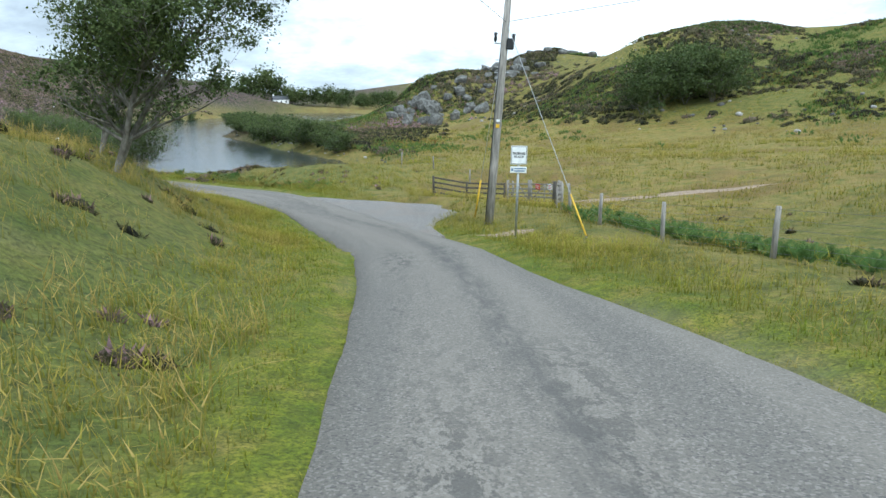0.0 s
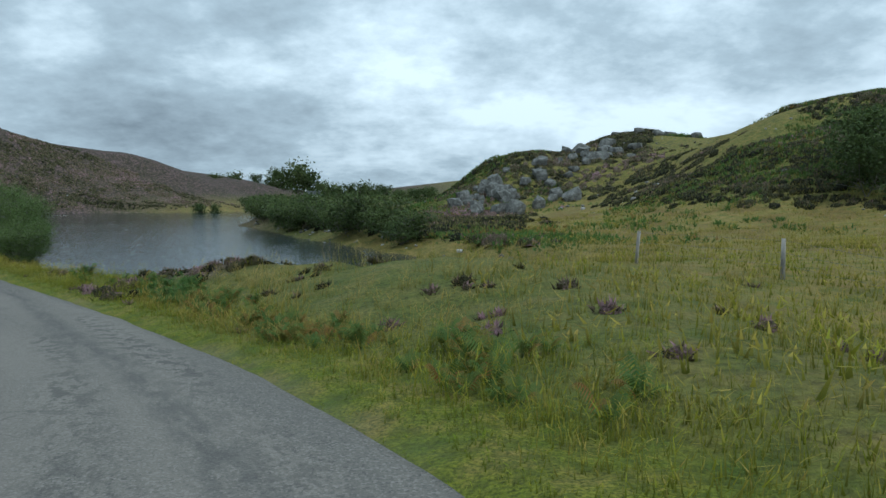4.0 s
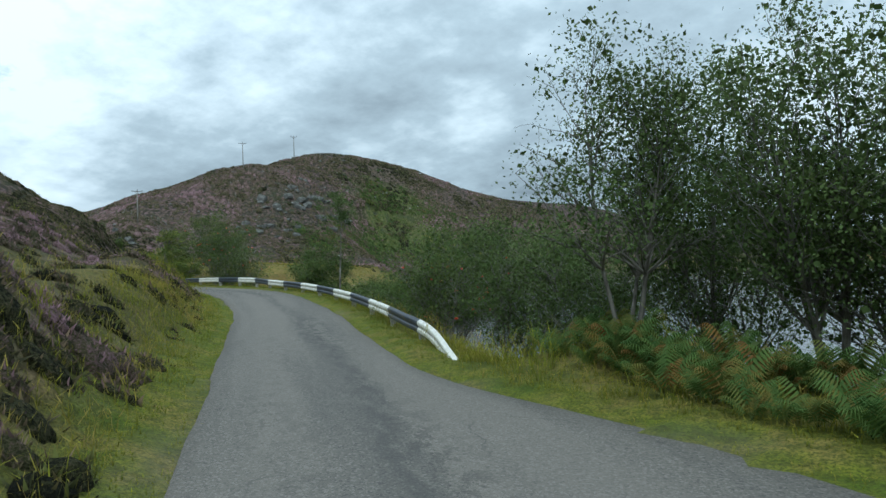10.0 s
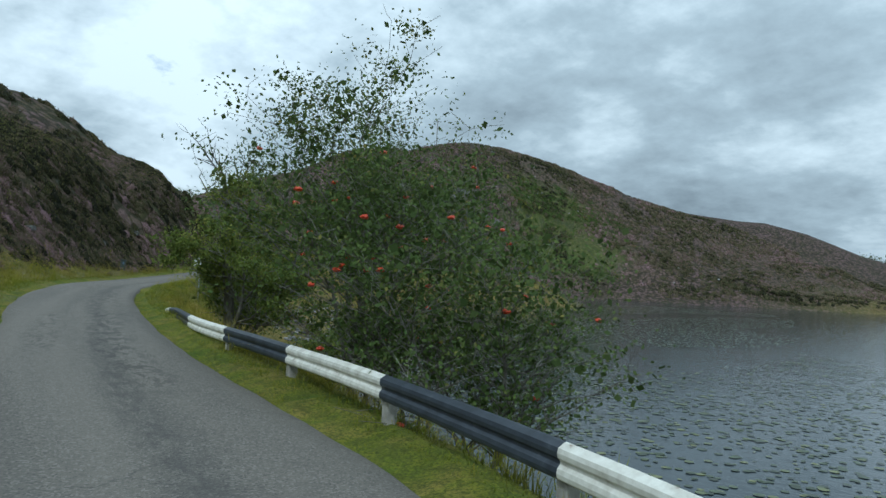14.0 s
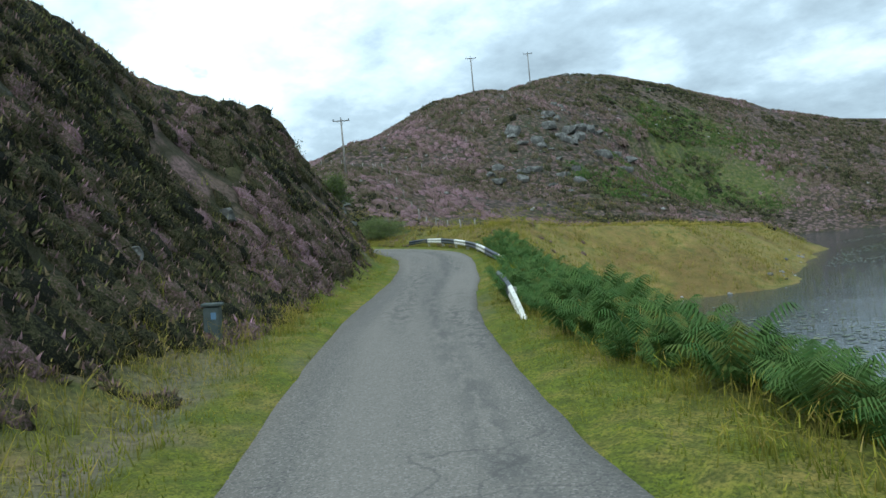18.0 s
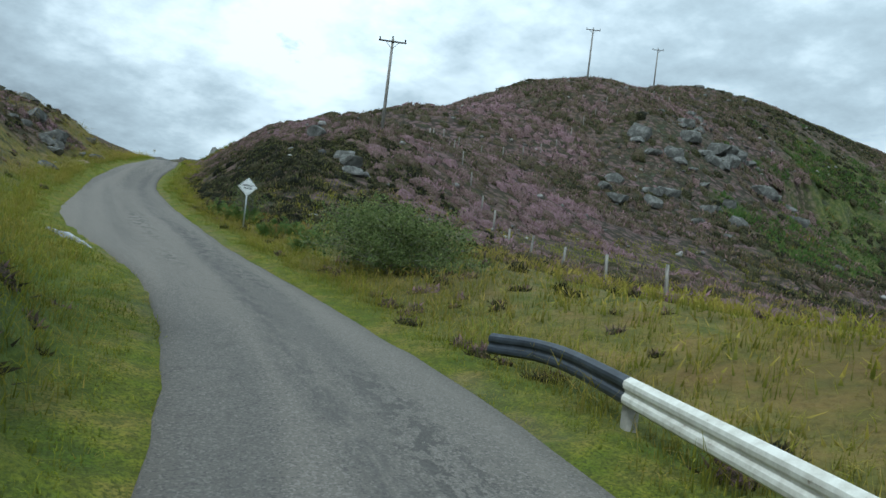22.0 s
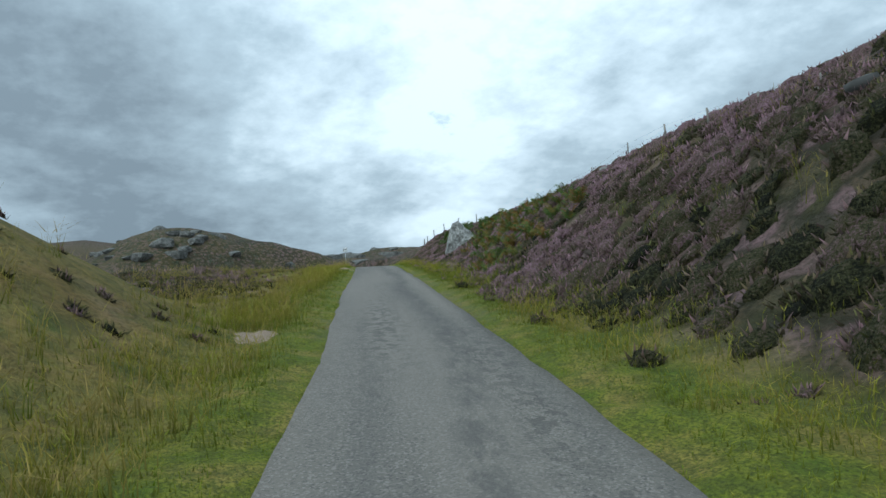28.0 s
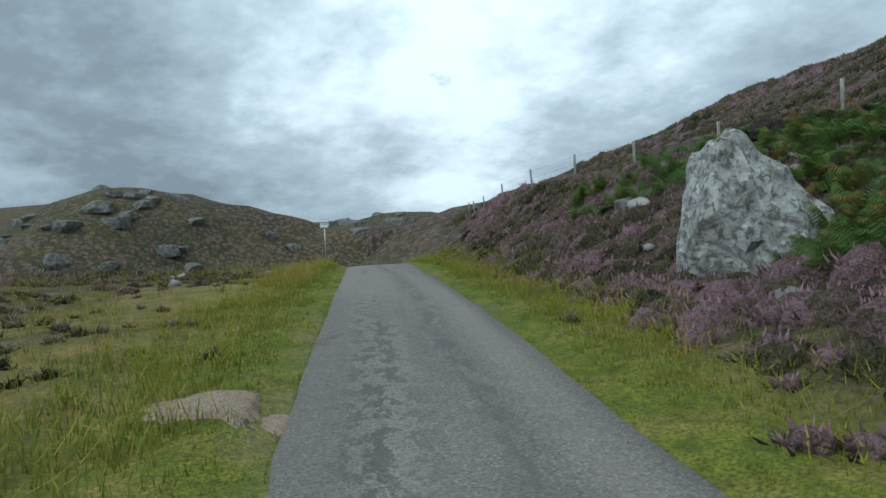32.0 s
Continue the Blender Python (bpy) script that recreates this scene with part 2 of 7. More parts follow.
def waterline(x, y):
    """Metres from the waterline, worked out edge by edge: positive on land, negative in the loch."""
    p = np.stack([np.ravel(x), np.ravel(y)], 1).astype(float)
    a = SHORE_P
    b = np.roll(a, -1, axis=0)
    d = b - a
    ll = (d**2).sum(1) + 1e-9
    out = np.empty(len(p))
    for i in range(0, len(p), 8000):
        q = p[i:i + 8000]
        u = np.clip(((q[:, None] - a) * d).sum(-1) / ll, 0, 1)
        v = q[:, None] - (a + u[..., None] * d)
        dist = np.sqrt((v**2).sum(-1).min(1))
        cross = (a[:, 1] > q[:, None, 1]) != (b[:, 1] > q[:, None, 1])
        xs = a[:, 0] + (q[:, None, 1] - a[:, 1]) / np.where(d[:, 1] == 0, 1e-9, d[:, 1]) * d[:, 0]
        inside = (cross & (q[:, None, 0] < xs)).sum(1) % 2 == 1
        out[i:i + 8000] = np.where(inside, -dist, dist)
    return out


GX, GY = np.arange(-216.0, 37.0, 1.0), np.arange(44.0, 472.0, 1.0)
SHORE_GRID = waterline(*[m.ravel() for m in np.meshgrid(GX, GY, indexing="ij")]).reshape(len(GX), len(GY))


def shore_distance(x, y):
    """The same, read from a one-metre grid."""
    x, y = np.ravel(np.asarray(x, float)), np.ravel(np.asarray(y, float))
    cx, cy = np.clip(x, GX[0], GX[-1] - 0.001), np.clip(y, GY[0], GY[-1] - 0.001)
    i, j = (cx - GX[0]).astype(int), (cy - GY[0]).astype(int)
    u, v = cx - GX[i], cy - GY[j]
    g = SHORE_GRID
    d = (g[i, j] * (1 - u) + g[i + 1, j] * u) * (1 - v) + (g[i, j + 1] * (1 - u) + g[i + 1, j + 1] * u) * v
    return d + np.hypot(x - cx, y - cy)


GRAD = np.random.default_rng(5).random((256, 256)) * 2 - 1


def bumps(x, y, size, octaves=3, rough=0.5):
    """Smooth value noise in plan, about -1 to 1, with features of that size in metres."""
    tot, amp, norm = 0.0, 1.0, 0.0
    for o in range(octaves):
        fx, fy = np.asarray(x) / size * 2**o + 17.3 * o, np.asarray(y) / size * 2**o + 9.1 * o
        ix, iy = np.floor(fx).astype(int), np.floor(fy).astype(int)
        u, v = fx - ix, fy - iy
        u, v = u * u * (3 - 2 * u), v * v * (3 - 2 * v)
        g = lambda a, b: GRAD[a % 256, b % 256]
        tot = tot + amp * ((g(ix, iy) * (1 - u) + g(ix + 1, iy) * u) * (1 - v) + (g(ix, iy + 1) * (1 - u) + g(ix + 1, iy + 1) * u) * v)
        norm += amp
        amp *= rough
    return tot / norm


# half widths of the tarmac: metres along, left, right
HALVES = [(0, 1.6, 1.55), (57, 1.6, 1.5), (63, 1.6, 1.05), (72, 1.3, 1.35), (79, 1.4, 1.75), (86, 1.66, 1.5), (93, 1.65, 1.36), (104, 1.6, 1.42), (116, 1.65, 1.42), (128, 1.7, 1.28), (140, 1.66, 1.5), (155, 1.62, 1.68),
          (164, 1.6, 1.72), (172, 1.52, 1.72), (185, 1.5, 1.82), (194, 1.42, 1.9), (203, 1.3, 1.8), (212, 1.8, 1.4), (224, 2.15, 1.1), (231, 1.95, 1.08), (239, 1.98, 1.08), (251, 1.62, 1.55),
          (260, 1.58, 1.85), (271, 1.6, 2.0), (281, 1.62, 1.7), (284, 2.1, 1.6), (288, 2.8, 1.5), (292, 3.3, 1.42), (296, 3.05, 1.4), (301, 2.5, 1.35), (307, 2.25, 1.3), (316, 2.2, 1.12), (321, 2.1, 1.02), (330, 1.7, 1.32), (340, 1.82, 1.28), (349, 1.8, 1.3), (359, 1.62, 1.24), (367, 1.57, 1.38), (420, 1.55, 1.4)]


def road_half(s):
    """Half widths of the tarmac to the left and right of the centre line, s metres along."""
    s = np.asarray(s, float)
    bump = lambda c, w: np.exp(-((s - c) / w) ** 4)
    table = np.array(HALVES)
    at = lambda k: sum(np.interp(s + q, table[:, 0], table[:, k]) for q in (-3, 0, 3)) / 3
    left = at(1) + 0.45 * bump(WIDE[2], 7) + 0.07 * bumps(s, 0 * s, 1.7)
    right = at(2) + 1.35 * bump(WIDE[0], 10) + 2.4 * bump(WIDE[1] + 1.5, 8.5) + 0.07 * bumps(s, 0 * s + 40, 1.7)
    return left, right


def layby_edge(s):
    """How far right of the centre line the gravel of the layby reaches, s metres along; 0 outside it."""
    return np.interp(s, (60.5, 61.5, 64.1, 66, 68.5, 71.4, 74.4, 77, 79.5, 80.5), (0, 1.5, 2.0, 2.9, 5.0, 5.5, 4.3, 3.0, 1.9, 0)) * (1 + 0.06 * bumps(s, 3 + 0 * s, 1.3))


def along(x, y):
    return float(near_road([x], [y])[3][0])


WIDE = (along(2.9, -1), along(-49, 85), along(-0.5, 23))
CUT_FROM, CUT_TO = along(-116, 126), along(-156, 156)


def CUT(s):
    """Where the road is cut into the foot of the western hill."""
    return smooth(CUT_FROM - 6, CUT_FROM + 8, s) * smooth(CUT_TO + 3, CUT_TO - 3, s)


def along_cut(u):
    return CUT_FROM + (CUT_TO - CUT_FROM) * u


def height(x, y):
    """The ground's height."""
    x, y = np.ravel(np.asarray(x, float)), np.ravel(np.asarray(y, float))
    d, side, zr, s = near_road(x, y)
    lw, rw = road_half(s)
    e = d - np.where(side > 0, rw, lw)
    w = np.exp(-((d / 70) ** 2))
    base = zr * w + WATER * 0.75 * (1 - w)
    m = smooth(0.9, 7.5, e)
    hill = 0 * x
    for cx, cy, r, h in RISES:
        hill += h * np.exp(-((x - cx) ** 2 + (y - cy) ** 2) / r**2)
    # rock knolls and hummocks grow with height and distance
    rugged = smooth(1, 10, hill)
    rough = (0.22 + 0.2 * smooth(300, 320, s) * (side < 0)) * bumps(x, y, 3.2, 3) * smooth(0.4, 3, e) + 0.9 * bumps(x + 50, y, 16, 3) * smooth(2, 14, e) * (0.35 + rugged)
    ledge = bumps(x, y + 300, 22, 4, 0.55)
    rough += rugged * 1.3 * smooth(0.05, 0.4, ledge) * smooth(6, 20, e)
    h = base + hill * m + rough
    # the bank where the road is cut into the foot of the hill
    rise = np.clip(e - 1.7 - 1.7 * smooth(along_cut(0.32), along_cut(0.08), s) + 0.7 * smooth(along_cut(0.28), along_cut(0.46), s) + 0.25 * smooth(along_cut(0.55), along_cut(0.75), s) + 0.35 * bumps(x, y, 4, 2), 0, 4.2)
    face = zr + rise * (1.05 + 0.45 * smooth(along_cut(0.3), along_cut(0.5), s) + 0.35 * bumps(x, y, 2.2, 3)) - 0.25 * smooth(3.0, 4.2, rise)
    foot = np.clip(e - 2.1 + 0.5 * bumps(x, y, 5, 2), 0, 4.5)
    east_bank = smooth(along_cut(0) + 76, along_cut(0) + 90, s) * smooth(along_cut(0) + 150, along_cut(0) + 120, s) * smooth(11, 6, e)
    h = np.where((side > 0) & (e < 11), h + (np.maximum(h, zr + 0.8 * foot) - h) * east_bank, h)
    # a hummocky bank of heather close along the left of the road beside the loch
    knob = np.clip(e - 0.55 + 0.4 * bumps(x + 31, y, 4, 2), 0, 2.6) * (0.72 + 0.25 * bumps(x, y + 12, 5, 2))
    west_bank = smooth(138, 148, s) * smooth(189, 181, s) * smooth(14, 7, e)
    h = np.where((side < 0) & (e < 14), h + (np.maximum(h, zr + knob + 0.25 * bumps(x, y, 1.6, 2) * smooth(1, 2, e)) - h) * west_bank, h)
    h = np.where((side < 0) & (e < 9), h + (np.maximum(h, face) - h) * CUT(s) * smooth(9, 5, e), h)
    sd = shore_distance(x, y)
    bank = WATER + np.where(sd > 0, 0.12 + 0.6 * sd + 0.02 * np.maximum(sd - 8, 0) ** 2 + 0.1 * bumps(x, y, 2.3), np.maximum(0.22 * sd, -2.5))
    h = np.where((e > 0.5) & (sd < 25) & (side > 0), np.minimum(h, np.maximum(bank, WATER - 2.5)), h)
    flat = (side > 0) * smooth(1.2, -0.3, d - layby_edge(s)) * (layby_edge(s) > 0.5)
    h = h * (1 - flat) + (zr - 0.16) * flat
    level = (side < 0) * smooth(337, 347, s) * smooth(60, 34, e)
    h = h + (np.minimum(h, zr - 0.1 + 0.012 * e + 0.45 * bumps(x, y, 6, 3) * smooth(1, 4, e)) - h) * level
    edge_drop = zr - 0.15 - 0.8 * np.maximum(e - 1.75, 0)
    h = np.where((side > 0) & (e < 7) & (s > 157) & (s < 216), np.minimum(h, np.maximum(edge_drop, WATER - 0.6)), h)
    verge = zr + 0.02 - 0.16 * flat + 0.05 * bumps(x, y, 0.7, 2) + 0.05 * smooth(0, 0.6, e)
    k = smooth(0.5, 1.9, e)
    h = verge * (1 - k) + h * k
    return np.where(e < 0.3, np.minimum(h, zr - 0.07), h)


def ground_at(x, y):
    return float(height([x], [y])[0])


# ---- mesh helpers ----
def mesh_from(name, verts, faces, material=None, smooth_shade=False):
    me = bpy.data.meshes.new(name)
    verts = np.asarray(verts, np.float32)
    if isinstance(faces, np.ndarray):
        n, k = faces.shape
        me.vertices.add(len(verts))
        me.vertices.foreach_set("co", verts.ravel())
        me.loops.add(n * k)
        me.loops.foreach_set("vertex_index", faces.astype(np.int32).ravel())
        me.polygons.add(n)
        me.polygons.foreach_set("loop_start", np.arange(0, n * k, k, dtype=np.int32))
        me.update(calc_edges=True)
    else:
        me.from_pydata(verts.tolist(), [], faces)
    if smooth_shade:
        me.polygons.foreach_set("use_smooth", np.ones(len(me.polygons), bool))
    if material:
        me.materials.append(material)
    me.update()
    return me


def part(name, data, material=None, parent=None, label=""):
    """Links a bmesh or a mesh as one object under a thing or a part."""
    if isinstance(data, bmesh.types.BMesh):
        me = bpy.data.meshes.new(name)
        data.to_mesh(me)
        data.free()
        if material:
            me.materials.append(material)
    else:
        me = data
    ob = new(name, me)
    if parent:
        ob.parent = parent
    if label:
        ob["label"] = label
    return ob


def thing(name, label, category, at, group="", turn=0.0):
    ob = new(name)
    ob.empty_display_size = 0.2
    ob.matrix_basis = pose(*at, 0, 0, turn)
    return tagged(ob, label, category, group)


def box_mesh(bm, lo, hi, m=None, bevel=0.0):
    r = bmesh.ops.create_cube(bm, size=1.0)
    vs = r["verts"]
    lo, hi = Vector(lo), Vector(hi)
    for v in vs:
        v.co = Vector((lo[i] + (v.co[i] + 0.5) * (hi[i] - lo[i]) for i in range(3)))
    if bevel:
        es = list({e for v in vs for e in v.link_edges})
        made = bmesh.ops.bevel(bm, geom=es, offset=bevel, segments=1, affect="EDGES")
        vs = list(set(made["verts"]) | {v for v in vs if v.is_valid})
    if m is not None:
        for v in vs:
            v.co = m @ v.co
    return bm


def tube(path, radii, sides=8, cap=True):
    """A bmesh tube along points with a radius at each."""
    bm = bmesh.new()
    rings = []
    pts = [Vector(p) for p in path]
    for i, p in enumerate(pts):
        d = (pts[min(i + 1, len(pts) - 1)] - pts[max(i - 1, 0)]).normalized()
        a = d.cross(Vector((0.31, 0.17, 0.93)) if abs(d.z) < 0.9 else Vector((1, 0, 0))).normalized()
        b = d.cross(a)
        rings.append([bm.verts.new(p + (a * math.cos(t) + b * math.sin(t)) * radii[i]) for t in (2 * math.pi * k / sides for k in range(sides))])
    for r0, r1 in zip(rings, rings[1:]):
        for k in range(sides):
            f = bm.faces.new((r0[k], r0[(k + 1) % sides], r1[(k + 1) % sides], r1[k]))
            f.smooth = True
    if cap:
        bm.faces.new(rings[0][::-1])
        bm.faces.new(rings[-1])
    return bm

# ---- materials ----
MAT = {}


class Shader:
    """A short way to write a node material."""

    def __init__(self, name, rough=0.8, metal=0.0, spec=0.3):
        self.m = bpy.data.materials.new(name)
        self.m.use_nodes = True
        self.nt = self.m.node_tree
        self.b = self.nt.nodes["Principled BSDF"]
        self.b.inputs["Roughness"].default_value = rough
        self.b.inputs["Metallic"].default_value = metal
        self.b.inputs["Specular IOR Level"].default_value = spec
        MAT[name] = self.m

    def put(self, sock, v):
        if isinstance(v, bpy.types.NodeSocket):
            self.nt.links.new(v, sock)
        elif isinstance(v, tuple) and len(v) == 3 and sock.type == "RGBA":
            sock.default_value = (*v, 1)
        else:
            sock.default_value = v

    def coord(self, which="Object", scale=(1, 1, 1)):
        c = self.nt.nodes.new("ShaderNodeTexCoord")
        mp = self.nt.nodes.new("ShaderNodeMapping")
        mp.inputs["Scale"].default_value = scale
        self.nt.links.new(c.outputs[which], mp.inputs[0])
        return mp.outputs[0]

    def attr(self, name, vector=False):
        a = self.nt.nodes.new("ShaderNodeAttribute")
        a.attribute_name = name
        return a.outputs["Vector" if vector else "Fac"]

    def noise(self, scale, detail=4, rough=0.55, vec=None, distortion=0.0):
        n = self.nt.nodes.new("ShaderNodeTexNoise")
        n.inputs["Scale"].default_value, n.inputs["Detail"].default_value, n.inputs["Roughness"].default_value = scale, detail, rough
        n.inputs["Distortion"].default_value = distortion
        if vec is not None:
            self.nt.links.new(vec, n.inputs["Vector"])
        return n.outputs["Fac"]

    def voronoi(self, scale, vec=None, feature="F1", out="Distance"):
        n = self.nt.nodes.new("ShaderNodeTexVoronoi")
        n.feature = feature
        n.inputs["Scale"].default_value = scale
        if vec is not None:
            self.nt.links.new(vec, n.inputs["Vector"])
        return n.outputs[out]

    def ramp(self, v, *stops):
        r = self.nt.nodes.new("ShaderNodeValToRGB")
        while len(r.color_ramp.elements) < len(stops):
            r.color_ramp.elements.new(0.5)
        for el, (p, c) in zip(r.color_ramp.elements, stops):
            el.position = p
            el.color = (c, c, c, 1) if isinstance(c, (int, float)) else (*c, 1)
        self.nt.links.new(v, r.inputs[0])
        return r.outputs[0]

    def math(self, op, a, b=0.0):
        n = self.nt.nodes.new("ShaderNodeMath")
        n.operation = op
        self.put(n.inputs[0], a)
        self.put(n.inputs[1], b)
        return n.outputs[0]

    def mix(self, fac, a, b, kind="MIX"):
        n = self.nt.nodes.new("ShaderNodeMixRGB")
        n.blend_type = kind
        self.put(n.inputs[0], fac)
        self.put(n.inputs[1], a)
        self.put(n.inputs[2], b)
        return n.outputs[0]

    def random(self, island=False):
        n = self.nt.nodes.new("ShaderNodeNewGeometry" if island else "ShaderNodeObjectInfo")
        return n.outputs["Random Per Island" if island else "Random"]

    def colour(self, v):
        self.put(self.b.inputs["Base Color"], v)
        return self

    def rough(self, v):
        self.put(self.b.inputs["Roughness"], v)
        return self

    def bump(self, h, strength=0.4, distance=0.02):
        n = self.nt.nodes.new("ShaderNodeBump")
        n.inputs["Strength"].default_value, n.inputs["Distance"].default_value = strength, distance
        self.nt.links.new(h, n.inputs["Height"])
        self.nt.links.new(n.outputs[0], self.b.inputs["Normal"])
        return self


def make_materials():
    s = Shader("asphalt", 0.88, spec=0.22)
    c = s.coord()
    lane = s.attr("lane", True)
    sep = s.nt.nodes.new("ShaderNodeSeparateXYZ")
    s.nt.links.new(lane, sep.inputs[0])

    def drawn_out(across, ahead):
        mp = s.nt.nodes.new("ShaderNodeMapping")
        mp.inputs["Scale"].default_value = (across, ahead, 1)
        s.nt.links.new(lane, mp.inputs[0])
        return mp.outputs[0]

    grit, stone = s.noise(70, 3, 0.75, c), s.voronoi(48, c, out="Color")
    own = s.nt.nodes.new("ShaderNodeSeparateColor")
    s.nt.links.new(stone, own.inputs[0])
    col = s.ramp(grit, (0.32, (0.112, 0.102, 0.089)), (0.68, (0.182, 0.166, 0.145)))
    col = s.mix(s.ramp(own.outputs[0], (0.72, 0.0), (0.86, 0.6)), col, (0.265, 0.246, 0.22))
    col = s.mix(s.ramp(own.outputs[1], (0.74, 0.0), (0.88, 0.6)), col, (0.062, 0.06, 0.057))
    # long faint bands of fresher and older dressing
    band = s.noise(1.0, 3, 0.5, drawn_out(0.9, 0.05))
    col = s.mix(s.ramp(band, (0.40, 0.34), (0.55, 0.0)), col, (0.225, 0.203, 0.174))
    col = s.mix(s.ramp(band, (0.52, 0.0), (0.64, 0.32)), col, (0.09, 0.086, 0.081))
    # the dressing has come away along the wheel lines: ragged scabs with coarse stone
    w1 = s.math("ABSOLUTE", s.math("SUBTRACT", s.math("ABSOLUTE", sep.outputs[0]), 0.66))
    wheel = s.ramp(w1, (0.12, 1.0), (0.5, 0.12))
    where = s.ramp(s.noise(1.0, 3, 0.55, drawn_out(0.35, 0.085)), (0.46, 0.0), (0.58, 1.0))
    scab = s.noise(1.0, 7, 0.75, drawn_out(4.6, 2.4))
    torn = s.math("MULTIPLY", s.math("MULTIPLY", wheel, where), s.ramp(scab, (0.49, 0.0), (0.53, 1.0)))
    col = s.mix(s.math("MULTIPLY", torn, 0.62), col, (0.068, 0.065, 0.061))
    rim = s.math("MULTIPLY", s.math("MULTIPLY", wheel, where), s.ramp(scab, (0.44, 0.0), (0.475, 0.55), (0.5, 0.0)))
    col = s.mix(rim, col, (0.27, 0.248, 0.216))
    # a dark polished streak that wanders down the crown
    streak = s.math("ABSOLUTE", s.math("SUBTRACT", sep.outputs[0], s.math("MULTIPLY", s.math("SUBTRACT", s.noise(1.0, 2, 0.5, drawn_out(0.0, 0.06)), 0.36), 2.2)))
    col = s.mix(s.math("MULTIPLY", s.ramp(streak, (0.06, 0.55), (0.34, 0.0)), s.ramp(s.noise(1.0, 5, 0.7, drawn_out(5, 1.4)), (0.40, 0.0), (0.56, 1.0))), col, (0.066, 0.064, 0.062))
    # hair cracks, and grit washed to the edges
    warp = s.nt.nodes.new("ShaderNodeVectorMath")
    warp.operation = "MULTIPLY_ADD"
    jag = s.nt.nodes.new("ShaderNodeTexNoise")
    jag.inputs["Scale"].default_value, jag.inputs["Detail"].default_value = 1.6, 5
    s.nt.links.new(c, jag.inputs["Vector"])
    s.nt.links.new(jag.outputs["Color"], warp.inputs[0])
    warp.inputs[1].default_value = (0.9, 0.9, 0.0)
    s.nt.links.new(c, warp.inputs[2])
    crack = s.voronoi(0.6, warp.outputs[0], "DISTANCE_TO_EDGE")
    col = s.mix(s.math("MULTIPLY", s.ramp(crack, (0.003, 0.6), (0.012, 0.0)), s.ramp(s.noise(0.16, 2, 0.5, c), (0.54, 0.0), (0.6, 0.8))), col, (0.06, 0.058, 0.055))
    edge = s.ramp(s.math("ADD", s.math("ABSOLUTE", sep.outputs[0]), s.math("MULTIPLY", s.noise(3, 4, 0.6, c), 0.5)), (1.55, 0.0), (1.78, 0.6))
    col = s.mix(edge, col, (0.21, 0.186, 0.152))
    lump = s.math("ADD", s.math("MULTIPLY", grit, 0.9), s.math("MULTIPLY", own.outputs[2], 0.6))
    s.colour(col).bump(s.math("SUBTRACT", lump, s.math("MULTIPLY", torn, 0.9)), 0.55, 0.012)

    s = Shader("ground", 0.95, spec=0.15)
    c = s.coord()
    fine, mid, big = s.noise(9, 5, 0.65, c), s.noise(1.3, 5, 0.6, c), s.noise(0.22, 4, 0.55, c)
    small = s.noise(30, 3, 0.6, c)
    verge = s.ramp(mid, (0.32, (0.105, 0.15, 0.017)), (0.5, (0.195, 0.205, 0.025)), (0.66, (0.28, 0.225, 0.058)))
    verge = s.mix(s.ramp(small, (0.36, 0.8), (0.58, 0.0)), verge, (0.045, 0.06, 0.014))
    verge = s.mix(s.ramp(s.noise(5, 5, 0.7, c), (0.40, 0.6), (0.54, 0.0)), verge, (0.07, 0.085, 0.018))
    moor = s.ramp(mid, (0.3, (0.075, 0.085, 0.022)), (0.5, (0.185, 0.155, 0.04)), (0.7, (0.28, 0.195, 0.065)))
    moor = s.mix(s.ramp(fine, (0.35, 0.6), (0.55, 0.0)), moor, (0.045, 0.045, 0.022))
    # heather in clumps: each its own bloom, dark stems and painted shade between them
    warp = s.nt.nodes.new("ShaderNodeVectorMath")
    warp.operation = "MULTIPLY_ADD"
    tint = s.nt.nodes.new("ShaderNodeTexNoise")
    tint.inputs["Scale"].default_value, tint.inputs["Detail"].default_value = 1.1, 3
    s.nt.links.new(c, tint.inputs["Vector"])
    s.nt.links.new(tint.outputs["Color"], warp.inputs[0])
    warp.inputs[1].default_value = (0.9, 0.9, 0.9)
    s.nt.links.new(c, warp.inputs[2])
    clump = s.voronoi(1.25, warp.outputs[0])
    own = s.nt.nodes.new("ShaderNodeSeparateColor")
    s.nt.links.new(s.voronoi(1.25, warp.outputs[0], out="Color"), own.inputs[0])
    bloom = s.math("ADD", s.math("MULTIPLY", own.outputs[0], 0.5), s.math("MULTIPLY", s.noise(0.16, 4, 0.6, c), 0.75))
    heath = s.ramp(bloom, (0.36, (0.06, 0.06, 0.028)), (0.5, (0.115, 0.078, 0.060)), (0.64, (0.14, 0.095, 0.088)), (0.85, (0.18, 0.115, 0.122)))
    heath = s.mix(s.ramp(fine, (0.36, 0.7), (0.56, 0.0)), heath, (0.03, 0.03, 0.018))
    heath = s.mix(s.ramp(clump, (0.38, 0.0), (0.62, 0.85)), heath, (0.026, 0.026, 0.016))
    gold = s.ramp(mid, (0.3, (0.10, 0.12, 0.028)), (0.5, (0.21, 0.175, 0.05)), (0.7, (0.28, 0.19, 0.07)))
    gold = s.mix(s.ramp(fine, (0.35, 0.45), (0.55, 0.0)), gold, (0.07, 0.065, 0.025))
    gold = s.mix(s.ramp(big, (0.46, 0.0), (0.6, 0.6)), gold, (0.13, 0.085, 0.032))
    green = s.ramp(fine, (0.3, (0.03, 0.055, 0.014)), (0.7, (0.135, 0.185, 0.035)))
    col = s.mix(s.attr("green"), moor, green)
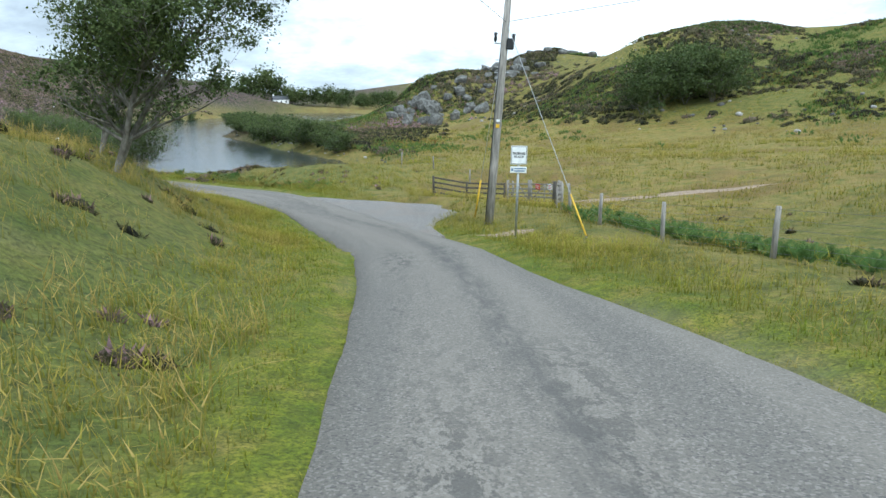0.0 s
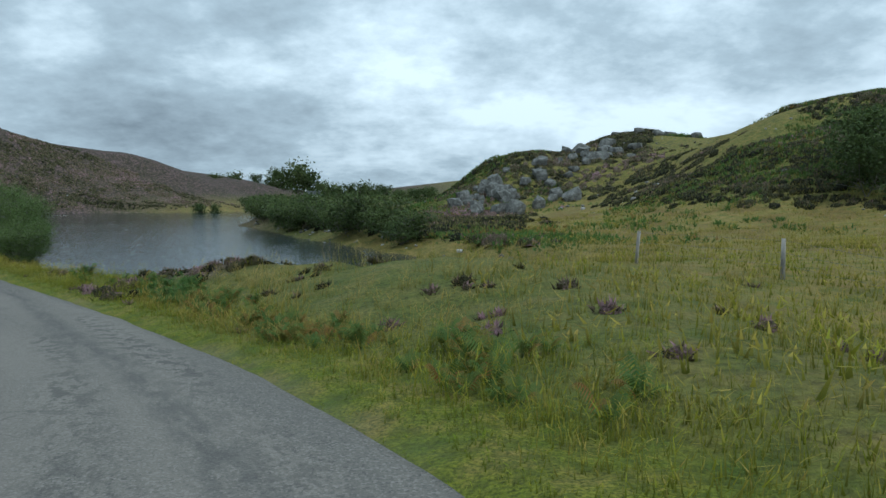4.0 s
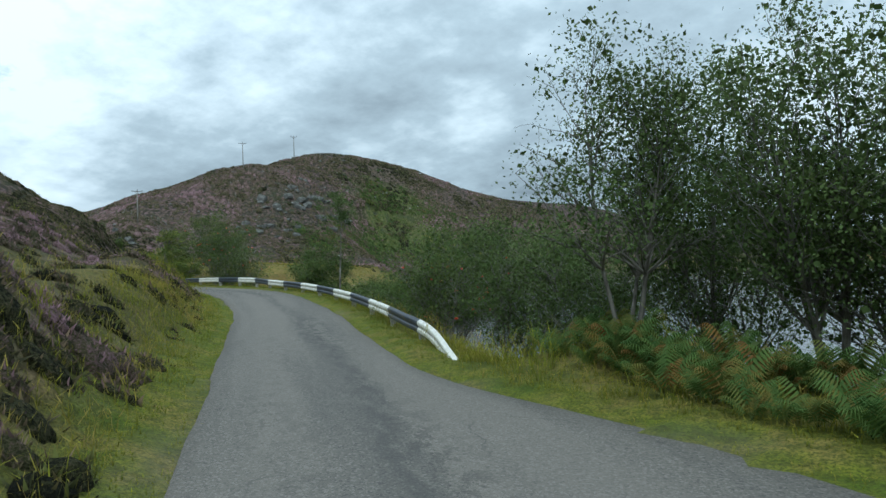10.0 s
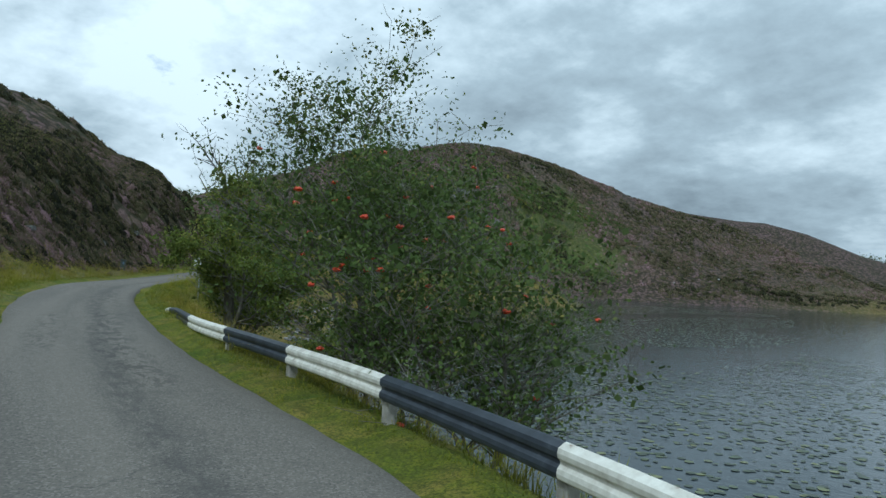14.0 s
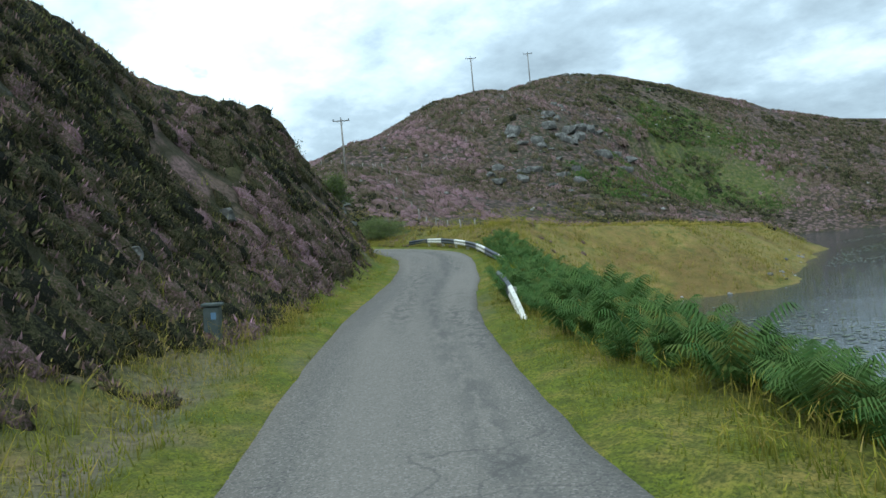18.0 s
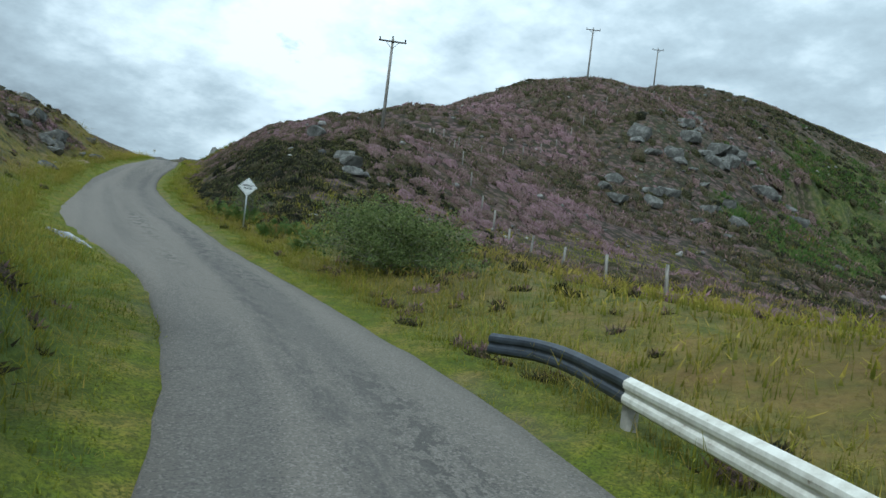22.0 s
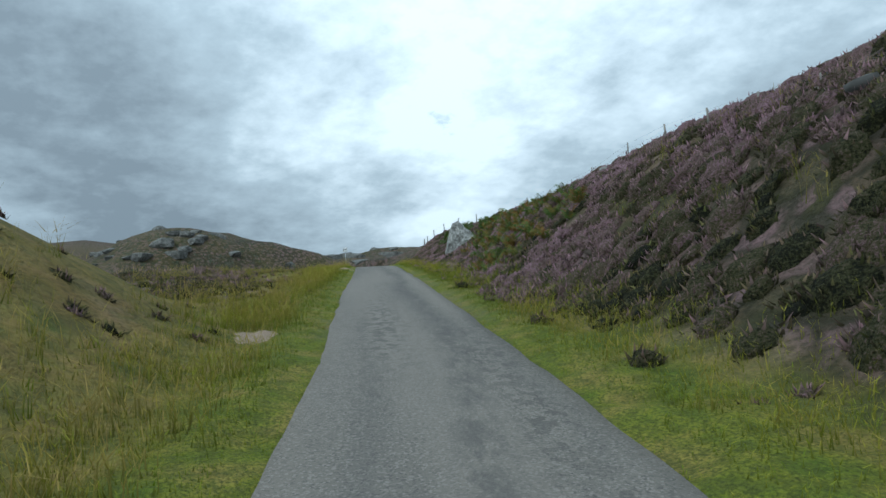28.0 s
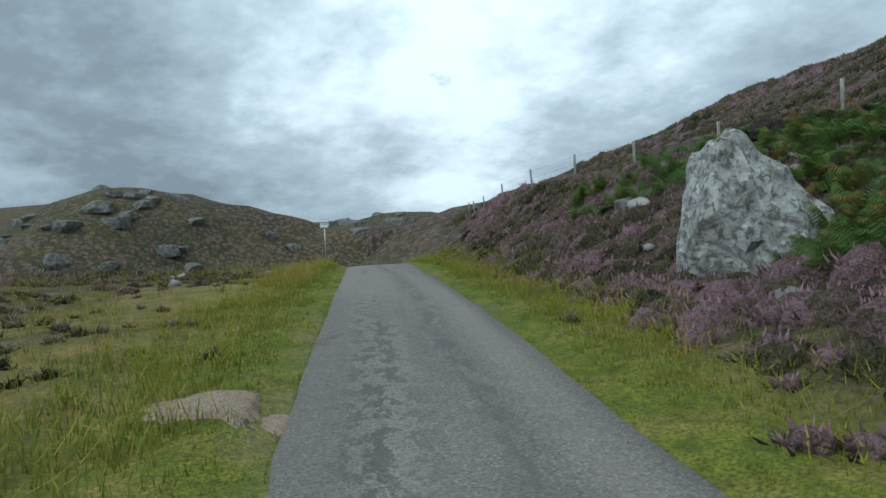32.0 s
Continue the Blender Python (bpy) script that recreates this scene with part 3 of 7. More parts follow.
    col = s.mix(s.attr("meadow"), col, gold)
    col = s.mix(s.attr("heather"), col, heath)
    col = s.mix(s.math("MULTIPLY", s.attr("fold"), 0.7), col, s.ramp(mid, (0.35, (0.05, 0.08, 0.02)), (0.55, (0.105, 0.13, 0.032)), (0.7, (0.20, 0.18, 0.055))))
    col = s.mix(s.attr("verge"), col, verge)
    soil = s.ramp(fine, (0.3, (0.11, 0.09, 0.07)), (0.7, (0.24, 0.205, 0.165)))
    col = s.mix(s.attr("soil"), col, soil)
    # rock shows where the ground is steep or lumpy
    geo = s.nt.nodes.new("ShaderNodeNewGeometry")
    sepn = s.nt.nodes.new("ShaderNodeSeparateXYZ")
    s.nt.links.new(geo.outputs["Normal"], sepn.inputs[0])
    steep = s.math("MULTIPLY", s.ramp(sepn.outputs[2], (0.60, 1.0), (0.74, 0.0)), s.ramp(big, (0.54, 0.0), (0.64, 1.0)))
    rock = s.ramp(s.noise(2.4, 7, 0.7, c, 0.8), (0.38, (0.016, 0.02, 0.010)), (0.52, (0.05, 0.058, 0.03)), (0.68, (0.14, 0.14, 0.128)))
    crack = s.noise(0.9, 6, 0.7, c, 1.2)
    stony = s.math("MULTIPLY", s.attr("rocky"), s.ramp(crack, (0.52, 0.0), (0.57, 1.0)))
    col = s.mix(s.math("MAXIMUM", steep, stony), col, rock)
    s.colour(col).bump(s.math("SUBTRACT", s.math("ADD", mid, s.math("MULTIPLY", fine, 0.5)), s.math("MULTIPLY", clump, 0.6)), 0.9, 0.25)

    s = Shader("water", 0.07, spec=0.5)
    c = s.coord()
    sm = s.nt.nodes.new("ShaderNodeMapping")
    sm.inputs["Scale"].default_value = (1.0, 2.2, 1)
    sm.inputs["Rotation"].default_value = (0, 0, 0.7)
    s.nt.links.new(c, sm.inputs[0])
    rip = s.math("ADD", s.noise(1.6, 4, 0.6, sm.outputs[0]), s.math("MULTIPLY", s.noise(0.12, 3, 0.5, sm.outputs[0]), 1.4))
    s.colour((0.03, 0.043, 0.05)).bump(rip, 0.2, 0.1)
    s.b.inputs["IOR"].default_value = 1.33

    s = Shader("puddle", 0.05, spec=0.5)
    s.colour((0.10, 0.095, 0.08)).bump(s.noise(9, 3, 0.5, s.coord()), 0.05, 0.02)

    def plant(name, low, high, tips, rough=0.75, gap_shade=0.0):
        """Leaves or blades: shade painted as a darker foot, their own colour from plant to plant."""
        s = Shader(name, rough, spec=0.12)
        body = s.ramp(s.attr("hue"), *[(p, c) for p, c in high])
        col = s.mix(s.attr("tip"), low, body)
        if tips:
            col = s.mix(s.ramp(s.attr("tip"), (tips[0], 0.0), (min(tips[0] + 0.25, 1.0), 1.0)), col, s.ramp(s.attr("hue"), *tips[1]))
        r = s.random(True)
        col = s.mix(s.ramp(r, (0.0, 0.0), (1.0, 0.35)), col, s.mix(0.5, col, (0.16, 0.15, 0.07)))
        # random blades take the dark foot colour, standing in for shade in between
        if gap_shade:
            col = s.mix(s.ramp(r, (0.15, gap_shade), (0.75, 0.0)), col, low)
        s.colour(col)
        # thin leaves let some light through
        tr = s.nt.nodes.new("ShaderNodeBsdfTranslucent")
        s.nt.links.new(col, tr.inputs["Color"])
        mx = s.nt.nodes.new("ShaderNodeMixShader")
        mx.inputs[0].default_value = 0.28
        s.nt.links.new(s.b.outputs[0], mx.inputs[1])
        s.nt.links.new(tr.outputs[0], mx.inputs[2])
        s.nt.links.new(mx.outputs[0], s.nt.nodes["Material Output"].inputs["Surface"])

    plant("grass", (0.10, 0.115, 0.014), [(0.0, (0.185, 0.275, 0.02)), (0.35, (0.375, 0.375, 0.026)), (0.7, (0.48, 0.36, 0.07)), (1.0, (0.54, 0.37, 0.13))], None, gap_shade=0.35)
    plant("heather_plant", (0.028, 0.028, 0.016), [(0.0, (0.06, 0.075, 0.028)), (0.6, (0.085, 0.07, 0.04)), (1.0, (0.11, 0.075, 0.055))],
          (0.5, [(0.0, (0.19, 0.21, 0.055)), (0.3, (0.23, 0.18, 0.085)), (0.55, (0.29, 0.18, 0.175)), (1.0, (0.46, 0.27, 0.345))]), gap_shade=0.8)
    s = Shader("heather_body", 0.9, spec=0.12)
    c = s.coord()
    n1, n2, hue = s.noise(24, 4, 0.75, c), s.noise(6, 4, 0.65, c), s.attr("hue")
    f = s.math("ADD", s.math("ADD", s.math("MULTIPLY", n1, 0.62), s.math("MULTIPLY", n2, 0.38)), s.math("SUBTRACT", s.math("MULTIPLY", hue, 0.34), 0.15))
    # the near-black low end paints shaded gaps among the olive and mauve
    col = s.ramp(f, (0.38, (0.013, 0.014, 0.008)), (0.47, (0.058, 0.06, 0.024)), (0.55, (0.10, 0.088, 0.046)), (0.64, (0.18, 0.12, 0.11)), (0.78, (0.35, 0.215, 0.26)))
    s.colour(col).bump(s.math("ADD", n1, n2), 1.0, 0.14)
    plant("bracken", (0.03, 0.055, 0.014), [(0.0, (0.07, 0.15, 0.035)), (0.6, (0.125, 0.20, 0.045)), (0.82, (0.26, 0.20, 0.045)), (1.0, (0.30, 0.135, 0.04))], None)
    plant("leaf_birch", (0.05, 0.075, 0.02), [(0.0, (0.066, 0.115, 0.036)), (0.6, (0.135, 0.195, 0.06)), (1.0, (0.235, 0.285, 0.105))], None)
    plant("leaf_rowan", (0.05, 0.075, 0.022), [(0.0, (0.07, 0.125, 0.034)), (0.7, (0.145, 0.20, 0.052)), (1.0, (0.29, 0.25, 0.06))], None)
    plant("leaf_oak", (0.06, 0.08, 0.02), [(0.0, (0.10, 0.155, 0.03)), (0.6, (0.20, 0.245, 0.045)), (1.0, (0.34, 0.33, 0.07))], None)
    plant("leaf_dark", (0.035, 0.05, 0.02), [(0.0, (0.055, 0.09, 0.032)), (0.7, (0.095, 0.14, 0.042)), (1.0, (0.14, 0.175, 0.055))], None)
    plant("reed", (0.07, 0.08, 0.03), [(0.0, (0.16, 0.20, 0.06)), (1.0, (0.30, 0.28, 0.11))], None)

    s = Shader("bark", 0.9, spec=0.15)
    c = s.coord(scale=(1, 1, 0.35))
    n = s.noise(7, 5, 0.65, c)
    s.colour(s.ramp(n, (0.3, (0.06, 0.055, 0.046)), (0.55, (0.17, 0.16, 0.135)), (0.75, (0.30, 0.29, 0.26)))).bump(n, 0.7, 0.02)

    s = Shader("berry", 0.35, spec=0.5)
    s.colour(s.ramp(s.noise(60, 2, 0.5, s.coord()), (0.4, (0.35, 0.02, 0.01)), (0.55, (0.62, 0.06, 0.012)), (0.7, (0.75, 0.13, 0.03))))

    s = Shader("rock", 0.9, spec=0.2)
    c = s.coord()
    n1, n2, n3 = s.noise(1.6, 6, 0.65, c, 0.6), s.noise(9, 5, 0.6, c), s.voronoi(5, c)
    col = s.ramp(n1, (0.34, (0.05, 0.05, 0.045)), (0.5, (0.115, 0.115, 0.105)), (0.68, (0.235, 0.235, 0.22)))
    col = s.mix(s.ramp(n2, (0.52, 0.0), (0.6, 0.75)), col, (0.10, 0.10, 0.095))
    col = s.mix(s.ramp(n3, (0.08, 0.5), (0.2, 0.0)), col, (0.36, 0.365, 0.335))
    s.colour(col).bump(s.math("ADD", n1, s.math("MULTIPLY", n2, 0.4)), 0.9, 0.08)

    s = Shader("pale_rock", 0.9, spec=0.2)
    c = s.coord()
    n1, n2, n3 = s.noise(1.9, 7, 0.7, c, 0.9), s.noise(7, 6, 0.65, c, 0.5), s.voronoi(4, c)
    col = s.ramp(n1, (0.34, (0.13, 0.13, 0.12)), (0.48, (0.30, 0.30, 0.285)), (0.66, (0.50, 0.50, 0.47)))
    col = s.mix(s.ramp(n2, (0.50, 0.0), (0.58, 0.8)), col, (0.10, 0.10, 0.09))
    col = s.mix(s.ramp(n3, (0.10, 0.6), (0.22, 0.0)), col, (0.56, 0.56, 0.52))
    s.colour(col).bump(s.math("ADD", n1, s.math("MULTIPLY", n2, 0.5)), 1.0, 0.1)

    s = Shader("peat", 0.95, spec=0.1)
    c = s.coord()
    n1 = s.noise(5, 6, 0.7, c, 0.4)
    s.colour(s.ramp(n1, (0.35, (0.012, 0.011, 0.009)), (0.6, (0.04, 0.036, 0.03)), (0.75, (0.11, 0.105, 0.09)))).bump(n1, 0.9, 0.08)

    s = Shader("rail_white", 0.6, spec=0.35)
    c = s.coord()
    n = s.noise(6, 6, 0.65, c)
    col = s.ramp(n, (0.28, (0.20, 0.13, 0.08)), (0.36, (0.55, 0.53, 0.46)), (0.6, (0.74, 0.73, 0.66)))
    s.colour(col).bump(n, 0.15, 0.004)
    s = Shader("rail_black", 0.5, spec=0.4)
    c = s.coord()
    n = s.noise(5, 6, 0.65, c)
    s.colour(s.ramp(n, (0.35, (0.022, 0.027, 0.036)), (0.62, (0.045, 0.055, 0.07)), (0.78, (0.14, 0.15, 0.16)))).bump(n, 0.15, 0.004)

    s = Shader("timber", 0.9, spec=0.15)
    c = s.coord(scale=(9, 9, 0.9))
    n = s.noise(2.2, 5, 0.6, c, 0.4)
    s.colour(s.ramp(n, (0.3, (0.11, 0.105, 0.095)), (0.55, (0.27, 0.255, 0.23)), (0.75, (0.40, 0.375, 0.33)))).bump(n, 0.5, 0.01)
    s = Shader("dark_timber", 0.9, spec=0.15)
    c = s.coord(scale=(9, 9, 0.9))
    n = s.noise(2.2, 5, 0.6, c, 0.4)
    s.colour(s.ramp(n, (0.3, (0.03, 0.029, 0.026)), (0.7, (0.11, 0.10, 0.085)))).bump(n, 0.5, 0.01)
    s = Shader("steel", 0.45, 0.75, 0.5)
    c = s.coord()
    s.colour(s.ramp(s.noise(12, 4, 0.6, c), (0.3, (0.28, 0.30, 0.31)), (0.7, (0.45, 0.47, 0.48))))
    s = Shader("sign_white", 0.5, spec=0.4)
    c = s.coord()
    s.colour(s.ramp(s.noise(7, 5, 0.6, c), (0.3, (0.56, 0.58, 0.58)), (0.6, (0.74, 0.76, 0.76))))
    s = Shader("sign_black", 0.6)
    s.colour((0.025, 0.027, 0.03))
    s = Shader("sign_blue", 0.5)
    s.colour((0.10, 0.17, 0.26))
    s = Shader("sign_red", 0.5)
    s.colour((0.45, 0.03, 0.03))
    s = Shader("yellow_plastic", 0.5, spec=0.4)
    s.colour(s.ramp(s.noise(6, 4, 0.6, s.coord()), (0.3, (0.55, 0.33, 0.02)), (0.7, (0.70, 0.45, 0.03))))
    s = Shader("wire", 0.6, 0.4)
    s.colour((0.13, 0.13, 0.13))
    s = Shader("concrete", 0.9)
    n = s.noise(9, 5, 0.6, s.coord())
    s.colour(s.ramp(n, (0.3, (0.22, 0.21, 0.19)), (0.7, (0.42, 0.40, 0.36)))).bump(n, 0.4, 0.01)
    s = Shader("gravel", 0.95, spec=0.15)
    c = s.coord()
    n, v = s.noise(0.8, 5, 0.6, c, 0.3), s.voronoi(42, c, out="Color")
    sp = s.nt.nodes.new("ShaderNodeSeparateColor")
    s.nt.links.new(v, sp.inputs[0])
    col = s.ramp(sp.outputs[0], (0.0, (0.09, 0.085, 0.08)), (0.5, (0.19, 0.18, 0.168)), (1.0, (0.31, 0.292, 0.27)))
    col = s.mix(s.ramp(n, (0.45, 0.0), (0.65, 0.5)), col, (0.22, 0.18, 0.15))
    s.colour(col).bump(s.voronoi(42, c), 0.8, 0.02)
    s = Shader("sand", 0.95, spec=0.1)
    c = s.coord()
    n = s.noise(14, 5, 0.65, c)
    grain = s.noise(60, 3, 0.7, c)
    col = s.mix(s.ramp(grain, (0.4, 0.7), (0.52, 0.0)), s.ramp(n, (0.3, (0.25, 0.185, 0.13)), (0.7, (0.43, 0.335, 0.25))), (0.13, 0.105, 0.08))
    s.colour(col).bump(s.math("ADD", n, grain), 0.8, 0.04)
    s = Shader("stone", 0.85, spec=0.25)
    col = s.ramp(s.random(True), (0.0, (0.06, 0.06, 0.058)), (0.5, (0.17, 0.165, 0.155)), (1.0, (0.36, 0.35, 0.33)))
    s.colour(col).bump(s.noise(20, 4, 0.6, s.coord()), 0.4, 0.02)
    s = Shader("lily", 0.35, spec=0.5)
    s.colour(s.ramp(s.random(True), (0.0, (0.02, 0.03, 0.012)), (0.7, (0.06, 0.085, 0.03)), (1.0, (0.16, 0.17, 0.05))))
    s = Shader("box_green", 0.6)
    s.colour(s.ramp(s.noise(7, 5, 0.6, s.coord()), (0.3, (0.03, 0.04, 0.035)), (0.7, (0.075, 0.09, 0.085))))
    s = Shader("render_white", 0.8)
    s.colour(s.ramp(s.noise(2, 4, 0.6, s.coord()), (0.3, (0.6, 0.6, 0.58)), (0.7, (0.8, 0.8, 0.78))))
    s = Shader("slate", 0.7)
    s.colour((0.09, 0.095, 0.105))
    s = Shader("window_glass", 0.08, spec=0.6)
    s.colour((0.02, 0.025, 0.03))

# ---- ground, road and water ----
from mathutils.geometry import delaunay_2d_cdt


def ground_points():
    rng = np.random.default_rng(11)
    pts = []

    def cover(step, keep, lo, hi):
        xs, ys = np.arange(lo[0], hi[0], step), np.arange(lo[1], hi[1], step)
        gx, gy = [g.ravel() for g in np.meshgrid(xs, ys)]
        gx, gy = gx + rng.uniform(-0.3, 0.3, gx.shape) * step, gy + rng.uniform(-0.3, 0.3, gy.shape) * step
        d = near_road(gx, gy)[0]
        k = keep(d)
        pts.append(np.stack([gx[k], gy[k]], 1))

    cover(0.55, lambda d: (d < 6.5), (-305, -30), (25, 215))
    cover(1.3, lambda d: (d >= 6.5) & (d < 22), (-325, -50), (45, 240))
    cover(3.2, lambda d: (d >= 22) & (d < 110), (-420, -90), (140, 330))
    cover(9.0, lambda d: (d >= 110) & (d < 330), (-640, -240), (330, 560))
    cover(45.0, lambda d: d >= 330, (-2600, -2000), (2200, 2600))
    return np.vstack(pts)


def build_ground():
    p = ground_points()
    r = delaunay_2d_cdt([Vector(v) for v in p.tolist()], [], [], 0, 1e-5)
    xy = np.array([tuple(v) for v in r[0]])
    z = height(xy[:, 0], xy[:, 1])
    far = np.hypot(xy[:, 0] + 100, xy[:, 1] - 150)
    z = z + smooth(450, 1500, far) * (14 + 22 * bumps(xy[:, 0], xy[:, 1], 420, 3))
    me = mesh_from("ground", np.c_[xy, z], np.array(r[2]), MAT["ground"], True)
    d, side, zr, s = near_road(xy[:, 0], xy[:, 1])
    for name, val in cover_masks(xy[:, 0], xy[:, 1], z, d, side, s).items():
        at = me.attributes.new(name, "FLOAT", "POINT")
        at.data.foreach_set("value", val.astype(np.float32))
    ob = new("ground", me)
    return tagged(ob, "moorland ground with grass verges, heather slopes and boggy meadow", "ground", kind="structure")


def cover_masks(x, y, z, d, side, s):
    """How much of the ground is verge grass, golden meadow, purple heather and bare soil."""
    lw, rw = road_half(s)
    e = d - np.where(side > 0, rw, lw)
    n1, n2 = bumps(x, y, 9, 3), bumps(x + 91, y, 30, 3)
    verge = smooth(2.0, 0.7, e + 0.9 * n1)
    late = smooth(150, 190, s)
    heather = np.clip(smooth(1.2, 4.5, e + 1.2 * n1) * (0.1 + 0.15 * smooth(90, 110, s) + 0.75 * late) + 0.3 * n2, 0, 1)
    # the hill across the loch is heather all over, the hill behind the gate is green and gold
    east = smooth(-40, -5, x) * smooth(40, 60, y)
    heather = heather * (1 - 0.85 * east)
    heather = np.maximum(heather, smooth(-70, -140, x) * smooth(0.3, 5, z) * smooth(3, 8, e) * (0.75 + 0.4 * n1))
    meadow = smooth(-185, -168, x) * smooth(-120, -132, x) * smooth(156, 164, y) * smooth(4, -0.5, z) * smooth(232, 210, y)
    meadow = np.maximum(meadow, smooth(-8, 6, x) * smooth(20, 34, y) * smooth(2.0, -1.5, z + 2.5 * n2))
    heather = heather * (1 - meadow)
    green = np.clip(0.5 + 0.9 * n2, 0, 1)
    # a fold of bracken and grass under the crag
    fold = 0 * x
    for cx, cy, r in ((-202, 280, 13), (-196, 266, 12), (-192, 286, 14), (-187, 250, 9), (-184, 232, 7)):
        fold = np.maximum(fold, smooth(1.1, 0.5, np.hypot(x - cx, y - cy) / r + 1.3 * n1 + 0.35 * bumps(x, y, 3, 2)))
    heather = heather * (1 - 0.95 * fold)
    green = np.maximum(green, fold)
    # bare rock: the crags and the cut bank beside the road
    rocky = 0 * x
    for cx, cy, rx, ry, k in ((-196, 230, 9, 13, 1), (-201, 245, 9, 14, 1), (8, 164, 16, 11, 1), (20, 174, 18, 9, 0.8), (-212, 159, 13, 5, 0.9), (-146, 146.4, 4, 4, 0.7), (-195, 152, 10, 6, 0.8), (-232, 290, 10, 8, 0.8), (-380, 185, 30, 24, 1), (-410, 240, 40, 30, 0.9), (-215, 162, 14, 4, 0.7), (-226, 158, 9, 5, 0.8)):
        rocky = np.maximum(rocky, k * smooth(1.1, 0.6, np.hypot((x - cx) / rx, (y - cy) / ry) + 0.6 * n1))
    heather = np.maximum(heather, 0.75 * smooth(1.25, 0.6, np.hypot((x + 14) / 7, (y - 58.5) / 3) + 0.6 * n1))
    # the cut bank carries heather right down to the road
    cut = CUT(s) * (side < 0)
    heather = np.maximum(heather * (1 - 0.6 * cut), cut * smooth(1.0, 1.7, e - 1.7 * smooth(along_cut(0.32), along_cut(0.08), s)) * (0.85 + 0.3 * n1))
    verge = verge * (1 - cut * smooth(0.8, 1.6, e - 1.7 * smooth(along_cut(0.32), along_cut(0.08), s)))
    # west of the climbing road the moor is more grass than heather
    heather = heather * (1 - (side > 0) * smooth(108, 116, s) * smooth(236, 228, s) * smooth(14, 8, e))
    west = (side < 0) * np.maximum(smooth(300, 318, s) * smooth(-0.35, 0.15, n1 + 0.5 * n2) * 0.42, smooth(266, 278, s) * smooth(8, 5, e + 3 * n1) * 0.9)
    heather = heather * (1 - west)
    heather = np.maximum(heather, (side > 0) * smooth(290, 300, s) * smooth(405, 385, s) * smooth(1.4, 2.3, e + 0.5 * n1) * 0.95)
    # grass and bracken break up the heather above the climbing road
    heather = heather * (1 - (0.12 + 0.13 * smooth(336, 342, s) * smooth(372, 364, s)) * (side > 0) * smooth(300, 312, s) * smooth(3, 5, e) * smooth(26, 18, e) * smooth(-0.08, 0.2, bumps(x + 17, y * 1.3, 8, 3)))
    heather = np.maximum(heather, smooth(-330, -360, x) * 0.8)
    green = green * (1 - 0.65 * smooth(285, 305, s))
    # boggy grass between the rail and the foot of the heather hill
    bog = (side > 0) * smooth(232, 240, s) * smooth(284, 272, s) * smooth(1.2, 2.6, e) * smooth(3.0, 1.4, z + n1)
    meadow = np.maximum(meadow, bog)
    meadow = np.maximum(meadow, 0.75 * (side < 0) * smooth(296, 312, s) * smooth(1.2, 2.4, e) * smooth(-0.5, 0.2, bumps(x, y, 4, 3)))
    heather = heather * (1 - 0.95 * bog)
    left_bank = (side < 0) * smooth(128, 140, s) * smooth(190, 182, s)
    heather = np.maximum(heather, left_bank * smooth(0.55, 1.3, e + 0.5 * n1) * (0.55 + 0.5 * bumps(x, y, 5, 2)))
    heather = np.maximum(heather, (side < 0) * smooth(300, 316, s) * smooth(2.2, 4.5, e + n1) * smooth(-0.22, 0.1, bumps(x + 7, y, 5.5, 3)) * 0.9)
    soil = smooth(0.22, 0.05, e) * smooth(0.0, 0.35, bumps(s, 7 * side, 4, 2))
    soil = np.maximum(0.4 * soil, 0.75 * (side < 0) * smooth(0.5, 0.15, np.abs(e - 1.55 + 0.5 * n1)) * smooth(219, 224, s) * smooth(240, 233, s))
    green = green * (1 - 0.6 * (side > 0) * smooth(285, 300, s) * smooth(26, 18, e))
    green = green * (1 - 0.75 * (side < 0) * smooth(296, 312, s) * smooth(60, 40, e))
    green = green * (1 - 0.55 * smooth(-40, -5, x) * smooth(40, 60, y))
    return dict(verge=verge, heather=np.clip(heather, 0, 1), meadow=np.clip(meadow, 0, 1), green=green, soil=soil, rocky=rocky, fold=fold)


def build_road():
    s = np.arange(0, LEN[-1], 0.35)
    cx, cy, cz = (np.interp(s, LEN, LINE[:, i]) for i in range(3))
    ax, ay = np.interp(s, LEN, AHEAD[:, 0]), np.interp(s, LEN, AHEAD[:, 1])
    lw, rw = road_half(s)
    us = np.array([-1, -0.97, -0.75, -0.5, -0.25, 0, 0.25, 0.5, 0.75, 0.97, 1])
    off = np.where(us[None] < 0, us[None] * lw[:, None], us[None] * rw[:, None])
    x, y = cx[:, None] + ay[:, None] * off, cy[:, None] - ax[:, None] * off
    z = cz[:, None] + 0.012 - 0.018 * off**2 / 3 + 0.012 * bumps(x, y, 1.4, 2)
    z[:, 0] -= 0.09
    z[:, -1] -= 0.09
    n, k = x.shape
    v = np.stack([x, y, z], -1).reshape(-1, 3)
    i = np.arange(n - 1)[:, None] * k + np.arange(k - 1)[None]
    f = np.stack([i, i + 1, i + k + 1, i + k], -1).reshape(-1, 4)
    me = mesh_from("road", v, f, MAT["asphalt"], True)
    uv = me.attributes.new("lane", "FLOAT_VECTOR", "POINT")
    uv.data.foreach_set("vector", np.stack([off, np.repeat(s[:, None], k, 1), 0 * off], -1).astype(np.float32).ravel())
    return tagged(new("road", me), "worn grey single-track tarmac road with dark wheel marks", "road", kind="structure")


